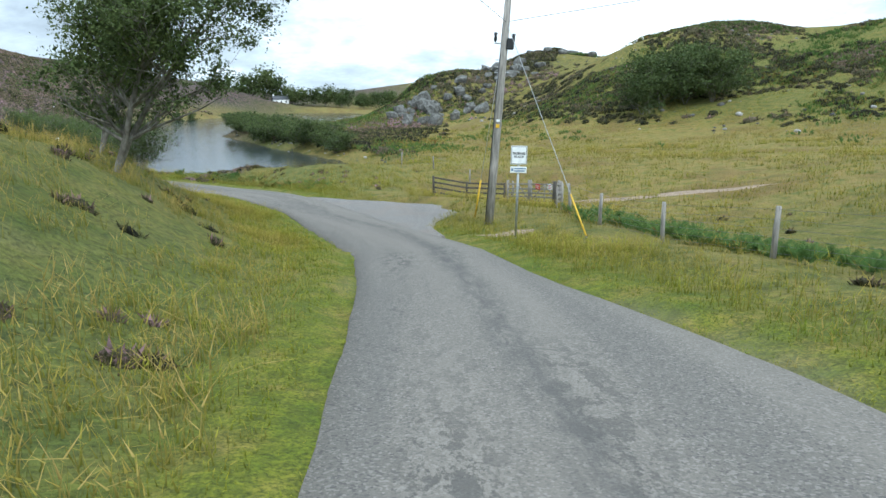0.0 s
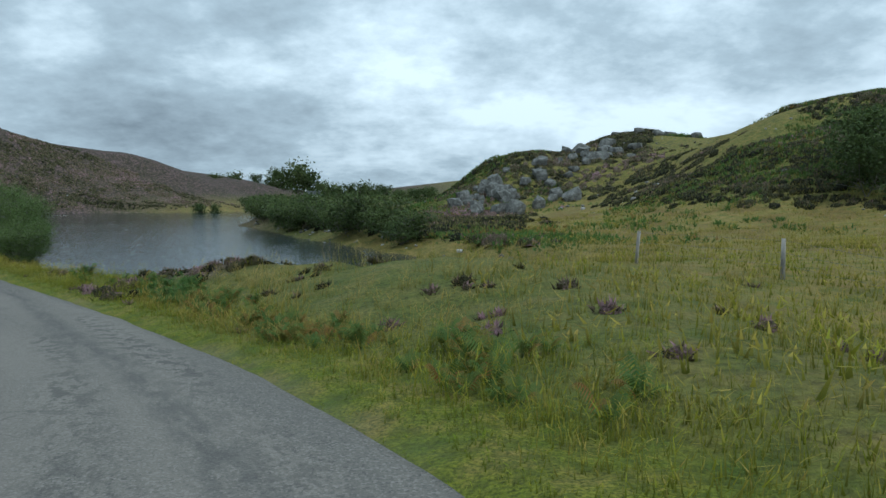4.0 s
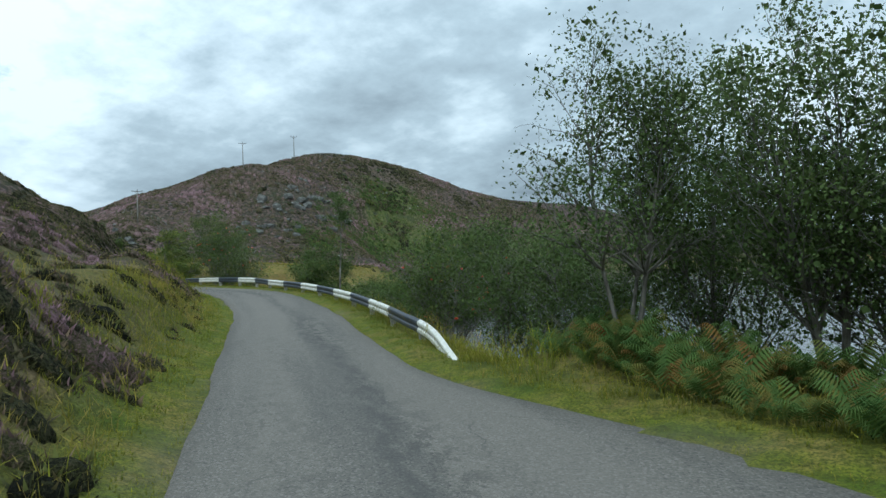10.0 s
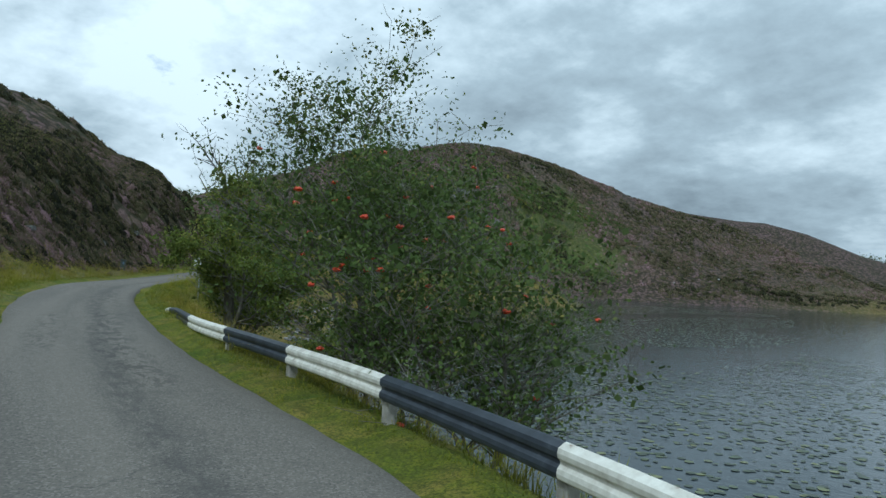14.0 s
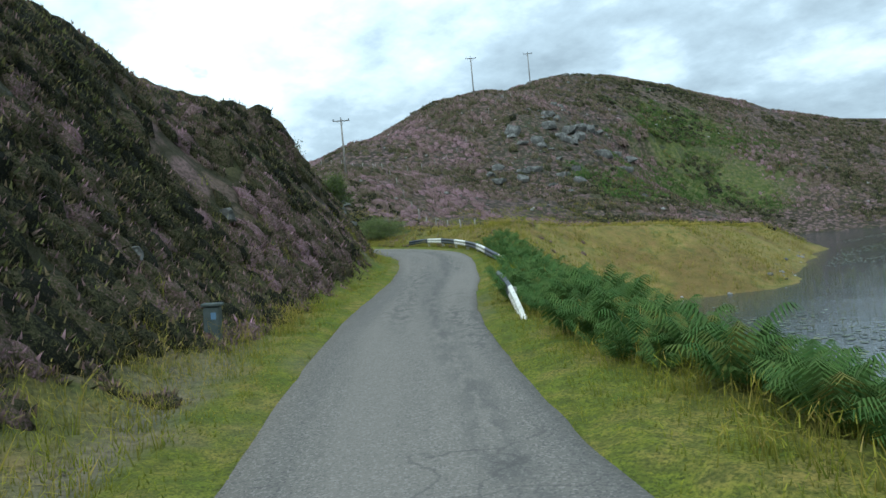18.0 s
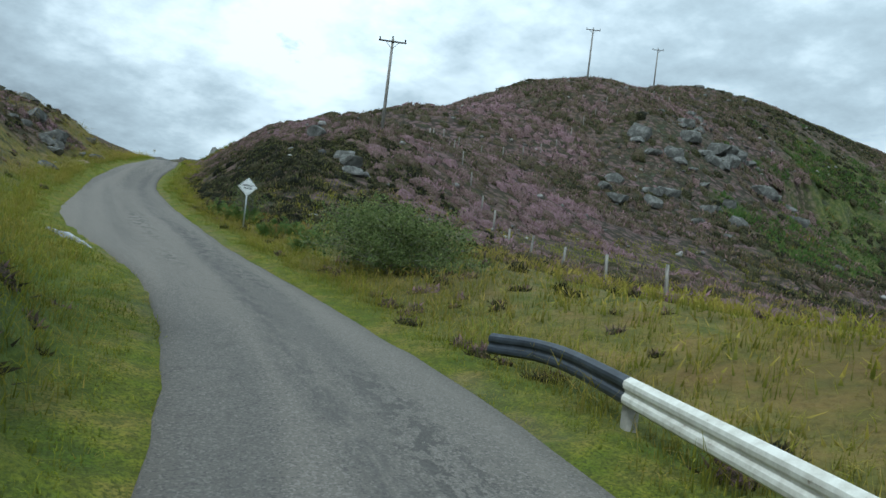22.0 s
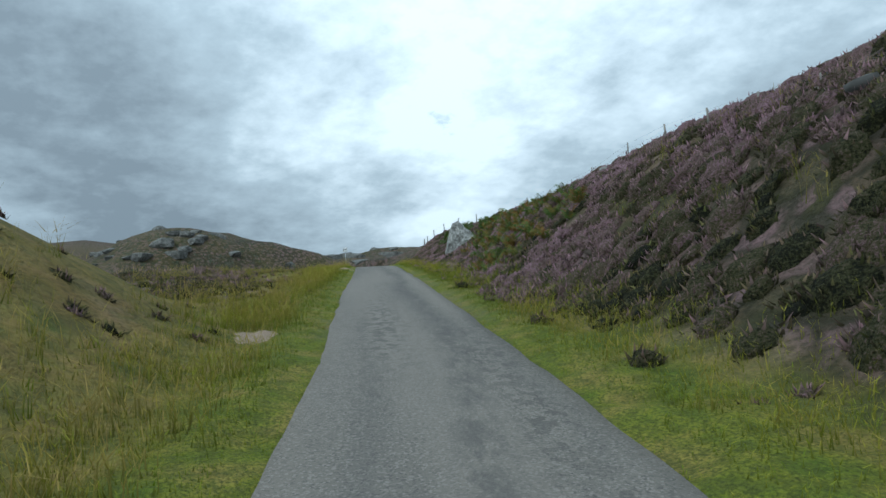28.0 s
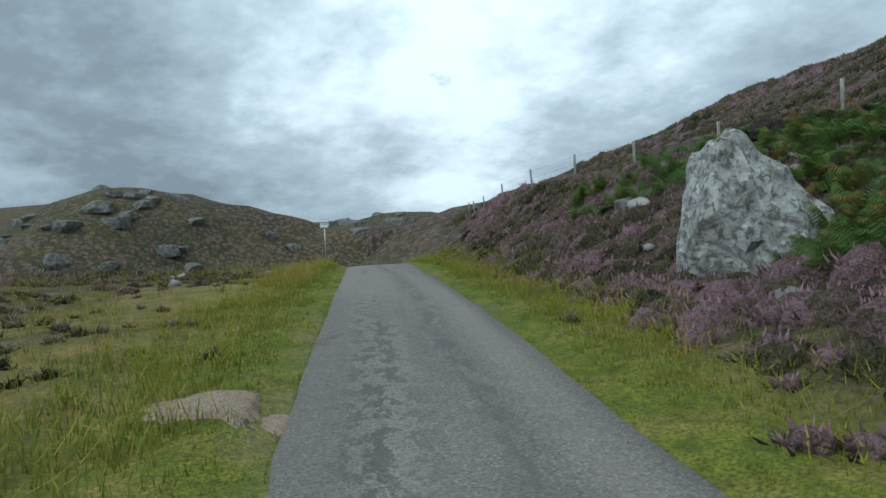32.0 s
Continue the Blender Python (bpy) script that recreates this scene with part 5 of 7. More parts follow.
    tri = np.stack([x + np.repeat(p[:, 0], per)[:, None, None], y + np.repeat(p[:, 1], per)[:, None, None], v[..., 2] * steep + np.repeat(z, per)[:, None, None]], -1)
    rust = np.clip(np.repeat(p[:, 2], per) + rng.normal(0, 0.25, n), 0, 1)
    soup("bracken", tri, np.tile(tipv, (n, 1, 1)), np.repeat(rust, len(shape) * 3), 3, MAT["bracken"], "green bracken fronds turning rusty in patches", "bracken")


def grow(rng, base, tall, stems, spread, wild, lean=(0, 0), forks=5, bare_to=0.3):
    """Limbs of a tree as (points, radii), and the twig places that carry leaves."""
    limbs, twigs = [], []

    def limb(p, d, ln, r, level):
        pts, rad = [p.copy()], [r]
        n = (6, 4, 2)[level]
        for i in range(n):
            d = d + rng.normal(0, wild * (0.5 if level == 0 else 1), 3) + np.array([0, 0, 0.05 if level else 0.02])
            d /= np.linalg.norm(d)
            p = p + d * ln / n
            pts.append(p.copy())
            rad.append(r * (1 - 0.8 * (i + 1) / n))
            u = (i + 1) / n
            if level < 2 and (u > bare_to or level > 0):
                for _ in range(forks if level == 0 else 2):
                    if rng.random() < (0.85 if level == 0 else 0.7):
                        a = rng.uniform(0, 2 * np.pi)
                        flat = np.array([math.cos(a), math.sin(a), rng.uniform(-0.1, 0.7)])
                        nd = d * 0.45 + flat * spread
                        nd /= np.linalg.norm(nd)
                        limb(p.copy(), nd, ln * (0.52 if level == 0 else 0.5) * rng.uniform(0.6, 1.1) * (1.15 - 0.5 * u), rad[-1] * 0.62 + 0.003, level + 1)
            if level >= 1 and u > 0.35:
                twigs.append(p.copy())
        limbs.append((pts, rad))

    for k in range(stems):
        a = rng.uniform(0, 2 * np.pi) if stems > 1 else 0.0
        d = np.array([math.cos(a) * 0.28 * (stems > 1) + lean[0], math.sin(a) * 0.28 * (stems > 1) + lean[1], 1.0])
        off = np.array([math.cos(a), math.sin(a), 0]) * 0.12 * (stems > 1)
        limb(np.array(base, float) + off - [0, 0, 0.15], d / np.linalg.norm(d), tall * rng.uniform(0.8, 1.0), (0.018 * tall + 0.02) / stems ** 0.55, 0)
    return limbs, np.array(twigs)


def limbs_mesh(name, limbs, material):
    vs, fs, at = [], [], 0
    for pts, rad in limbs:
        sides = 7 if rad[0] > 0.05 else 5 if rad[0] > 0.02 else 3
        P = np.asarray(pts)
        d = np.gradient(P, axis=0)
        a = np.stack([d[:, 1] * 0.17 - d[:, 2] * 0.93, d[:, 2] * 0.31 - d[:, 0] * 0.17, d[:, 0] * 0.93 - d[:, 1] * 0.31], 1)
        a /= np.sqrt((a * a).sum(1))[:, None] + 1e-9
        b = np.stack([d[:, 1] * a[:, 2] - d[:, 2] * a[:, 1], d[:, 2] * a[:, 0] - d[:, 0] * a[:, 2], d[:, 0] * a[:, 1] - d[:, 1] * a[:, 0]], 1)
        b /= np.sqrt((b * b).sum(1))[:, None] + 1e-9
        t = np.arange(sides) * 2 * np.pi / sides
        r = np.maximum(np.asarray(rad), 0.004)[:, None, None]
        vs.append((P[:, None] + (a[:, None] * np.cos(t)[None, :, None] + b[:, None] * np.sin(t)[None, :, None]) * r).reshape(-1, 3))
        k, o = np.arange(sides), at + np.arange(len(pts) - 1)[:, None] * sides
        q = (k + 1) % sides
        fs.append(np.stack([o + k, o + q, o + sides + q, o + sides + k], -1).reshape(-1, 4))
        at += len(pts) * sides
    return mesh_from(name, np.vstack(vs), np.vstack(fs), material, True)


def leaf_cloud(rng, twigs, count, size, puff, hue):
    """Small leaves in sprays round the twig places, some sprays fuller than others."""
    sprays = max(int(len(twigs) * 0.8), 12)
    if size < 0.13:
        count, size = int(count * 1.55), size * 0.84
    heart = twigs[rng.integers(0, len(twigs), sprays)] + rng.normal(0, puff, (sprays, 3)) * 0.6
    weight = rng.uniform(0.1, 1.0, sprays) ** 1.6
    k = rng.choice(sprays, count, p=weight / weight.sum())
    p = heart[k] + rng.normal(0, puff, (count, 3)) * np.array([1, 1, 0.62])
    a, b = rng.normal(0, 1, (count, 3)), rng.normal(0, 1, (count, 3)) * np.array([1, 1, 0.6])
    a /= np.linalg.norm(a, axis=1)[:, None]
    b -= a * (a * b).sum(1)[:, None]
    b /= np.linalg.norm(b, axis=1)[:, None]
    ln = size * rng.uniform(0.55, 1.2, count)[:, None]
    # larger leaf clusters deep in the crown, the shade there painted as darker colour
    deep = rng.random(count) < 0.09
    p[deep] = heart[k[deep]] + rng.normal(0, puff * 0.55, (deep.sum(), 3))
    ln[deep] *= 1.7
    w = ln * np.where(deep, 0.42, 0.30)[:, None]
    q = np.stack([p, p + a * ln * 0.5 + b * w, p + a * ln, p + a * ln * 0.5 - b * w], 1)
    # leaf colour painted lighter towards the crown's top, where more light falls
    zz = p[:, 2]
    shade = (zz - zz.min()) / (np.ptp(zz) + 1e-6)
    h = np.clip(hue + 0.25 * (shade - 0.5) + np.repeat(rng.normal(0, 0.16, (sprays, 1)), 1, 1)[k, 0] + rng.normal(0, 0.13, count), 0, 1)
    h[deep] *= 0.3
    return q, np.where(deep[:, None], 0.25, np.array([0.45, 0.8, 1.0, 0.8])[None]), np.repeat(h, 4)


SHARED = {}


def tree(name, label, x, y, tall, stems=1, spread=0.75, wild=0.16, leaf="leaf_birch", leaves=4500, size=0.10, puff=0.22, hue=0.4,
         lean=(0, 0), forks=5, bare_to=0.3, berries=0, seed=1, z=None, category="tree", wide=None, group="", thick=1.0):
    """A tree of that height and crown radius; its leaves sit round the outer twigs."""
    rng = np.random.default_rng(seed)
    z = ground_at(x, y) if z is None else z
    ob = thing(name, label, category, (x, y, z), group)
    limbs, twigs = grow(rng, (0, 0, 0), tall, stems, spread, wild, lean, forks, bare_to)
    fz = (tall - puff) / max(np.percentile(twigs[:, 2], 98), 0.1)
    off = twigs[:, :2] - np.array(lean) * twigs[:, 2:] * 0.6
    fr = (wide or tall * 0.42) / max(np.percentile(np.hypot(off[:, 0], off[:, 1]), 92), 0.1)
    grow_by = np.array([fr, fr, fz])
    limbs = [([p * grow_by for p in pts], [r * min(fz, 1.0) * thick for r in rad]) for pts, rad in limbs]
    twigs = twigs * grow_by
    part("trunk", limbs_mesh("trunk", limbs, MAT["bark"]), parent=ob)
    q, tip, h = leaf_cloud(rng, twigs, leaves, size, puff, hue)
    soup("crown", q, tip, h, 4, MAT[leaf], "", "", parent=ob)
    if berries:
        pick = twigs[rng.integers(0, len(twigs), berries)]
        pick = pick[pick[:, 2] < np.percentile(twigs[:, 2], 85)]
        if "berries" not in SHARED:
            bm = bmesh.new()
            bmesh.ops.create_icosphere(bm, subdivisions=2, radius=0.06)
            for v in bm.verts:
                v.co *= 1 + 0.45 * noise.noise(v.co * 45)
                v.co.z *= 0.6
            me = bpy.data.meshes.new("berries")
            bm.to_mesh(me)
            bm.free()
            me.materials.append(MAT["berry"])
            SHARED["berries"] = me
        for p in pick:
            bunch = part("berry_bunch", SHARED["berries"], parent=ob, label="bunch of orange-red berries")
            bunch.matrix_basis = pose(*p, 0, 0, rng.uniform(0, 360))
    return ob


def build_trees():
    birch = "slender birch with thin grey trunks and loose green leaves"
    willow = "rounded grey-green willow bush beside the loch"
    rowan = "rowan with several grey stems and red berries by the guard rail"
    bush = "many-stemmed rowan bush leaning over the loch"
    above = "broad-leaved tree with drooping dark green branches above the bank"
    tree("roadside_tree", above, -7.6, 21, 7.4, 2, 0.8, 0.16, "leaf_dark", 26000, 0.12, 0.24, 0.75, lean=(0.16, -0.03), bare_to=0.1, seed=3, wide=4.0)
    tree("roadside_tree", above, -11, 27.5, 6.0, 2, 0.8, 0.16, "leaf_dark", 12000, 0.13, 0.3, 0.65, seed=4, wide=3.0)
    tree("alder_bush", "low dark green bush on the bank above the road", -13, 36, 2.6, 5, 0.8, 0.16, "leaf_dark", 5000, 0.10, 0.22, 0.5, bare_to=0.05, seed=5, wide=1.7, category="bush")

    # willows and birches between the road and the water: place, top above the ground, crown radius
    for i, (x, y, h, r, n) in enumerate([(-29.5, 72.2, 1.9, 1.2, 9000), (-30.6, 74.0, 2.3, 1.3, 11000), (-32.0, 76.8, 1.7, 1.0, 9000), (-31.4, 75.6, 1.2, 0.8, 9000), (-32.8, 77.8, 2.5, 1.4, 17000), (-34.4, 78.8, 2.7, 1.3, 16000), (-33.8, 80.6, 2.8, 1.5, 14000)]):
        tree("willow_bush", willow, x, y, h, 6, 0.9, 0.18, "leaf_birch", n, 0.075, 0.13, 0.4, forks=4, bare_to=0.05, seed=20 + i, category="bush", wide=r, lean=(0.08, 0.05))
    for i, (x, y, h, r, n) in enumerate([(-43.6, 92.9, 5.0, 2.2, 16000), (-47.2, 95.6, 5.2, 2.2, 16000), (-50.4, 97.4, 5.0, 2.2, 14000), (-40.6, 89.6, 4.4, 2.0, 14000), (-42.0, 91.2, 5.4, 2.1, 17000), (-45.2, 93.8, 5.8, 2.2, 18000), (-48.6, 96.2, 5.7, 2.2, 18000), (-51.4, 97.2, 5.7, 1.9, 14000), (-53.6, 100.0, 6.6, 2.0, 17000),
                                         (-56.8, 101.0, 4.6, 1.9, 15000), (-39.4, 87.2, 4.5, 2.0, 13000), (-54.5, 97.1, 2.35 - ground_at(-54.5, 97.1), 1.4, 11000), (-46.8, 92.2, 4.6, 1.6, 7000), (-37.0, 84.2, 3.6, 1.7, 10000), (-59.4, 102.2, 4.5, 1.7, 13000)]):
        tree("birch", birch, x, y, h, 4 if i % 2 else 5, 0.62, 0.15, "leaf_birch", int(n * 0.95), 0.08, 0.2, 0.45, forks=5, bare_to=0.26, seed=40 + i, wide=r * 1.02)
    tree("rowan", rowan, -63.7, 106.1, 4.7, 8, 0.66, 0.15, "leaf_rowan", 24000, 0.085, 0.16, 0.4, forks=5, bare_to=0.28, berries=10, seed=61, wide=1.9)
    tree("rowan", rowan, -62.0, 103.6, 3.5, 6, 0.7, 0.17, "leaf_rowan", 7000, 0.085, 0.2, 0.5, berries=24, seed=62, wide=1.7)
    for i, (x, y, h, r, n, b) in enumerate([(-71.0, 113.0, 3.2, 2.1, 17000, 0), (-73.9, 114.0, 2.7, 1.9, 16000, 0), (-77.1, 114.2, -0.05 - ground_at(-77.1, 114.2), 1.65, 19000, 6), (-79.6, 116.9, 2.3, 1.3, 5000, 8)]):
        tree("rowan_bush", bush, x, y, h, 6, 0.85, 0.2, "leaf_rowan", n, 0.085, 0.17, 0.35, lean=(0.1, 0.14), forks=4, bare_to=0.1, berries=b, seed=70 + i, category="bush", wide=r)
    tree("slender_birch", "tall thin birch with a bare trunk and a small crown", -74.7, 113.0, 3.0 - ground_at(-74.7, 113.0), 1, 0.6, 0.06, "leaf_birch", 2600, 0.075, 0.16, 0.4, forks=4, bare_to=0.68, seed=81, wide=1.0, thick=0.5)
    tree("rowan", rowan, -93.2, 120.6, 6.5, 5, 0.6, 0.15, "leaf_rowan", 15000, 0.085, 0.2, 0.5, forks=5, bare_to=0.34, berries=22, seed=83, wide=3.1)
    tree("rowan", rowan, -91.3, 120.2, 4.8, 5, 0.7, 0.16, "leaf_rowan", 7500, 0.09, 0.17, 0.35, forks=5, bare_to=0.2, berries=30, seed=84, wide=2.2)
    tree("rowan", rowan, -89.4, 119.6, 3.6, 5, 0.7, 0.16, "leaf_rowan", 6500, 0.09, 0.17, 0.4, forks=5, bare_to=0.15, berries=14, seed=85, wide=2.0)
    tree("oak", "gnarled yellow-green oak leaning out over the loch", -104.2, 124.6, 5.4, 2, 0.95, 0.26, "leaf_oak", 19000, 0.12, 0.17, 0.55, lean=(0.32, 0.24), forks=5, bare_to=0.1, seed=88, wide=3.2)
    tree("small_oak", "low spreading oak hanging its leaves over the water", -101.8, 125.6, 2.6, 3, 1.0, 0.24, "leaf_oak", 8000, 0.12, 0.17, 0.35, lean=(0.3, 0.3), forks=5, bare_to=0.05, seed=90, wide=2.3)
    rng = np.random.default_rng(91)
    limbs, tw = grow(rng, (0, 0, 0), 5.0, 1, 0.8, 0.17, (0.0, -0.02), 3, 0.6)
    f = 7.0 / max(p[2] for pts, _ in limbs for p in pts)
    dead = thing("dead_tree", "bare dead grey trunk with twisted branches among the leaves", "dead tree", (-104.5, 124.7, ground_at(-104.5, 124.7)))
    part("trunk", limbs_mesh("trunk", [([p * np.array([1.3, 1.3, f]) for p in pts], [r * 2.0 for r in rad]) for pts, rad in limbs], MAT["bark"]), parent=dead)
    tree("small_oak", "small sparse oak with lichened twigs beside the road", -107.8, 127.2, 4.4, 3, 0.9, 0.2, "leaf_oak", 4200, 0.085, 0.22, 0.5, bare_to=0.15, seed=92, wide=1.7)
    tree("small_oak", "small sparse oak with lichened twigs beside the road", -106.0, 126.2, 2.9, 3, 0.9, 0.2, "leaf_oak", 4200, 0.085, 0.22, 0.3, bare_to=0.1, seed=93, wide=1.5)
    tree("willow_bush", "pale green willow bush at the foot of the heather bank", -163.0, 162.8, 1.95, 7, 0.9, 0.2, "leaf_birch", 22000, 0.075, 0.15, 1.0, forks=4, bare_to=0.03, seed=95, category="bush", wide=2.2)
    tree("willow_sapling", "young willow with thin pale leaves beside the road", -176.5, 164.6, 1.6, 4, 0.8, 0.2, "leaf_birch", 1600, 0.055, 0.13, 0.9, forks=3, bare_to=0.1, seed=96, category="bush", wide=0.8)
    tree("rowan_sapling", "small rowan on the lip of the rocky bank", -154.2, 149.0, 2.4, 3, 0.7, 0.16, "leaf_rowan", 2600, 0.08, 0.18, 0.4, seed=97, wide=0.9)
    tree("rowan_sapling", "bushy young rowan on the lip of the rocky bank", -147.7, 147.9, 1.9, 5, 0.8, 0.17, "leaf_rowan", 8000, 0.07, 0.15, 0.5, bare_to=0.08, seed=99, wide=0.95)
    tree("rowan_sapling", "small rowan on the lip of the rocky bank", -157.0, 150.4, 1.9, 3, 0.7, 0.16, "leaf_rowan", 1800, 0.08, 0.16, 0.4, seed=98, wide=0.7)

    # the wooded spit, the thicket on the hill and the far shore: a few grown trees and their copies
    def wood(models, places, seed):
        rng = np.random.default_rng(seed)
        for i, (x, y, h) in enumerate(places):
            src, h0 = models[i % len(models)]
            if i < len(models):
                src.matrix_basis = pose(x, y, ground_at(x, y), 0, 0, 40 * i) @ Matrix.Diagonal((h / h0, h / h0, h / h0, 1))
            else:
                k = h / h0 / src.scale[0]
                copy_thing(src, pose(x, y, ground_at(x, y), 0, 0, rng.uniform(0, 360)) @ Matrix.Diagonal((k, k, k * rng.uniform(0.9, 1.1), 1)))

    rng = np.random.default_rng(99)
    spit = []
    for k in range(46):
        u = k / 46
        x, y = -11 - 32 * u + rng.uniform(-2.0, 3.5) * (1 - 0.5 * u), 89 + 74 * u + rng.uniform(-2, 2)
        if shore_distance(np.array([x]), np.array([y]))[0] > 0.1:
            spit.append((x, y, rng.uniform(2.2, 3.6)))
    alders = [(tree("alder", "rounded green alder on the wooded spit", 0, 0, 4, 5, 0.9, 0.18, "leaf_dark", 2800, 0.28, 0.36, 0.5 + 0.2 * k, forks=3, bare_to=0.05, seed=120 + k, category="bush", wide=3.0, group="alders on the spit"), 4.0) for k in range(3)]
    wood(alders, spit, 5)
    thicket = [(tree("hillside_tree", "dark green tree in a thicket on the hillside", 0, 0, 10, 3, 0.85, 0.17, "leaf_dark", 4200, 0.46, 0.6, 0.35 + 0.2 * k, forks=3, bare_to=0.05, seed=160 + k, wide=5.4, group="thicket on the hillside"), 10.0) for k in range(2)]
    wood(thicket, [(32, 103, 6.5), (35, 104, 7.5), (38.5, 104, 8), (42, 103, 7.5), (35, 109, 7), (40, 110, 7.5), (45, 105, 6.5)], 6)
    far = [(-104, 300, 6), (-99, 302, 5.5), (-140, 452, 10), (-128, 455, 9), (-115, 468, 17), (-108, 472, 21), (-100, 476, 17), (-92, 480, 13), (-84, 478, 12), (-76, 474, 12), (-68, 470, 13),
           (-60, 466, 12), (-52, 460, 11), (-44, 452, 10), (-36, 440, 11), (-30, 425, 10), (-120, 462, 13), (-88, 470, 12), (-24, 410, 11), (-20, 395, 10), (-148, 446, 9), (-56, 455, 9), (-40, 432, 9),
           (8, 235, 10), (13, 238, 11), (19, 240, 10)]
    woods = [(tree("far_tree", "dark tree on the far shore of the loch", 0, 0, 12, 3, 0.75, 0.16, "leaf_dark", 1400, 0.95, 1.0, 0.3 + 0.25 * k, forks=3, bare_to=0.1, seed=200 + k, wide=4.8, group="trees on the far shore"), 12.0) for k in range(3)]
    wood(woods, far, 7)


# ---- rocks and shore ----
def rock_mesh(seed, size, squash=(1, 1, 0.8), detail=3, cuts=15):
    """An angular weathered block: a ball cut by planes and roughened."""
    rng = np.random.default_rng(seed)
    bm = bmesh.new()
    bmesh.ops.create_icosphere(bm, subdivisions=detail, radius=1.0)
    turned = Euler(rng.uniform(-0.35, 0.35, 3)).to_matrix()
    planes = []
    for axis in ((1, 0, 0), (0, 1, 0), (0, 0, 1)):
        for sign in (-1, 1):
            for _ in range(2):
                planes.append(((turned @ Vector(axis) * sign + Vector(rng.normal(0, 0.24, 3))).normalized(), rng.uniform(0.44, 0.74)))
    planes += [(Vector(rng.normal(0, 1, 3)).normalized(), rng.uniform(0.55, 0.85)) for _ in range(max(cuts - 8, 2))]
    for v in bm.verts:
        p = v.co.copy()
        for n, d in planes:
            over = p.dot(n) - d
            if over > 0:
                p -= n * over * 0.98
        p += p.normalized() * 0.07 * noise.noise(p * 2.6 + Vector((seed, 0, 0))) + p.normalized() * 0.045 * noise.noise(p * 9 + Vector((0, seed, 0)))
        v.co = Vector((p.x * size * squash[0], p.y * size * squash[1], p.z * size * squash[2]))
    return bm


def boulder(name, label, x, y, size, squash, seed, sink=0.3, turn=0, detail=3):
    bm = rock_mesh(seed, size, squash, detail)
    low = min(v.co.z for v in bm.verts)
    z = ground_at(x, y)
    ob = part(name, bm, MAT["rock"])
    ob.matrix_basis = pose(x, y, z - low * (1 - sink), 0, 0, turn)
    return tagged(ob, label, "rock")


def big_boulder():
    """The leaning pale boulder: an upright face with a split, a long back sloping down."""
    bm = bmesh.new()
    bmesh.ops.create_icosphere(bm, subdivisions=4, radius=1.0)
    planes = [((-0.95, -0.1, 0.25), 0.62), ((-0.2, -1.0, 0.05), 0.55), ((0.25, -0.9, 0.35), 0.6), ((0.62, 0.0, 0.78), 0.62), ((-0.35, 0.1, 0.93), 0.86),
              ((0.95, 0.1, 0.1), 0.85), ((-0.8, 0.6, 0.1), 0.66), ((0.1, 1, 0.1), 0.6), ((-0.75, -0.6, -0.35), 0.62)]
    planes = [(Vector(n).normalized(), d) for n, d in planes]
    for v in bm.verts:
        p = v.co.copy()
        for n, d in planes:
            over = p.dot(n) - d
            if over > 0:
                p -= n * over * 0.95
        crack = math.exp(-((p.x + 0.12 + 0.22 * p.z) / 0.035) ** 2)
        p += p.normalized() * (0.075 * noise.noise(p * 2.7) + 0.04 * noise.noise(p * 8) - 0.09 * crack)
        v.co = Vector((p.x * 1.62, p.y * 1.4, p.z * 1.95))
    ob = part("boulder", bm, MAT["pale_rock"])
    ob.matrix_basis = pose(-251.0, 191.3, 11.1, 0, 0, 68)
    return tagged(ob, "large pale grey lichened boulder with a crack, standing in bracken", "boulder")


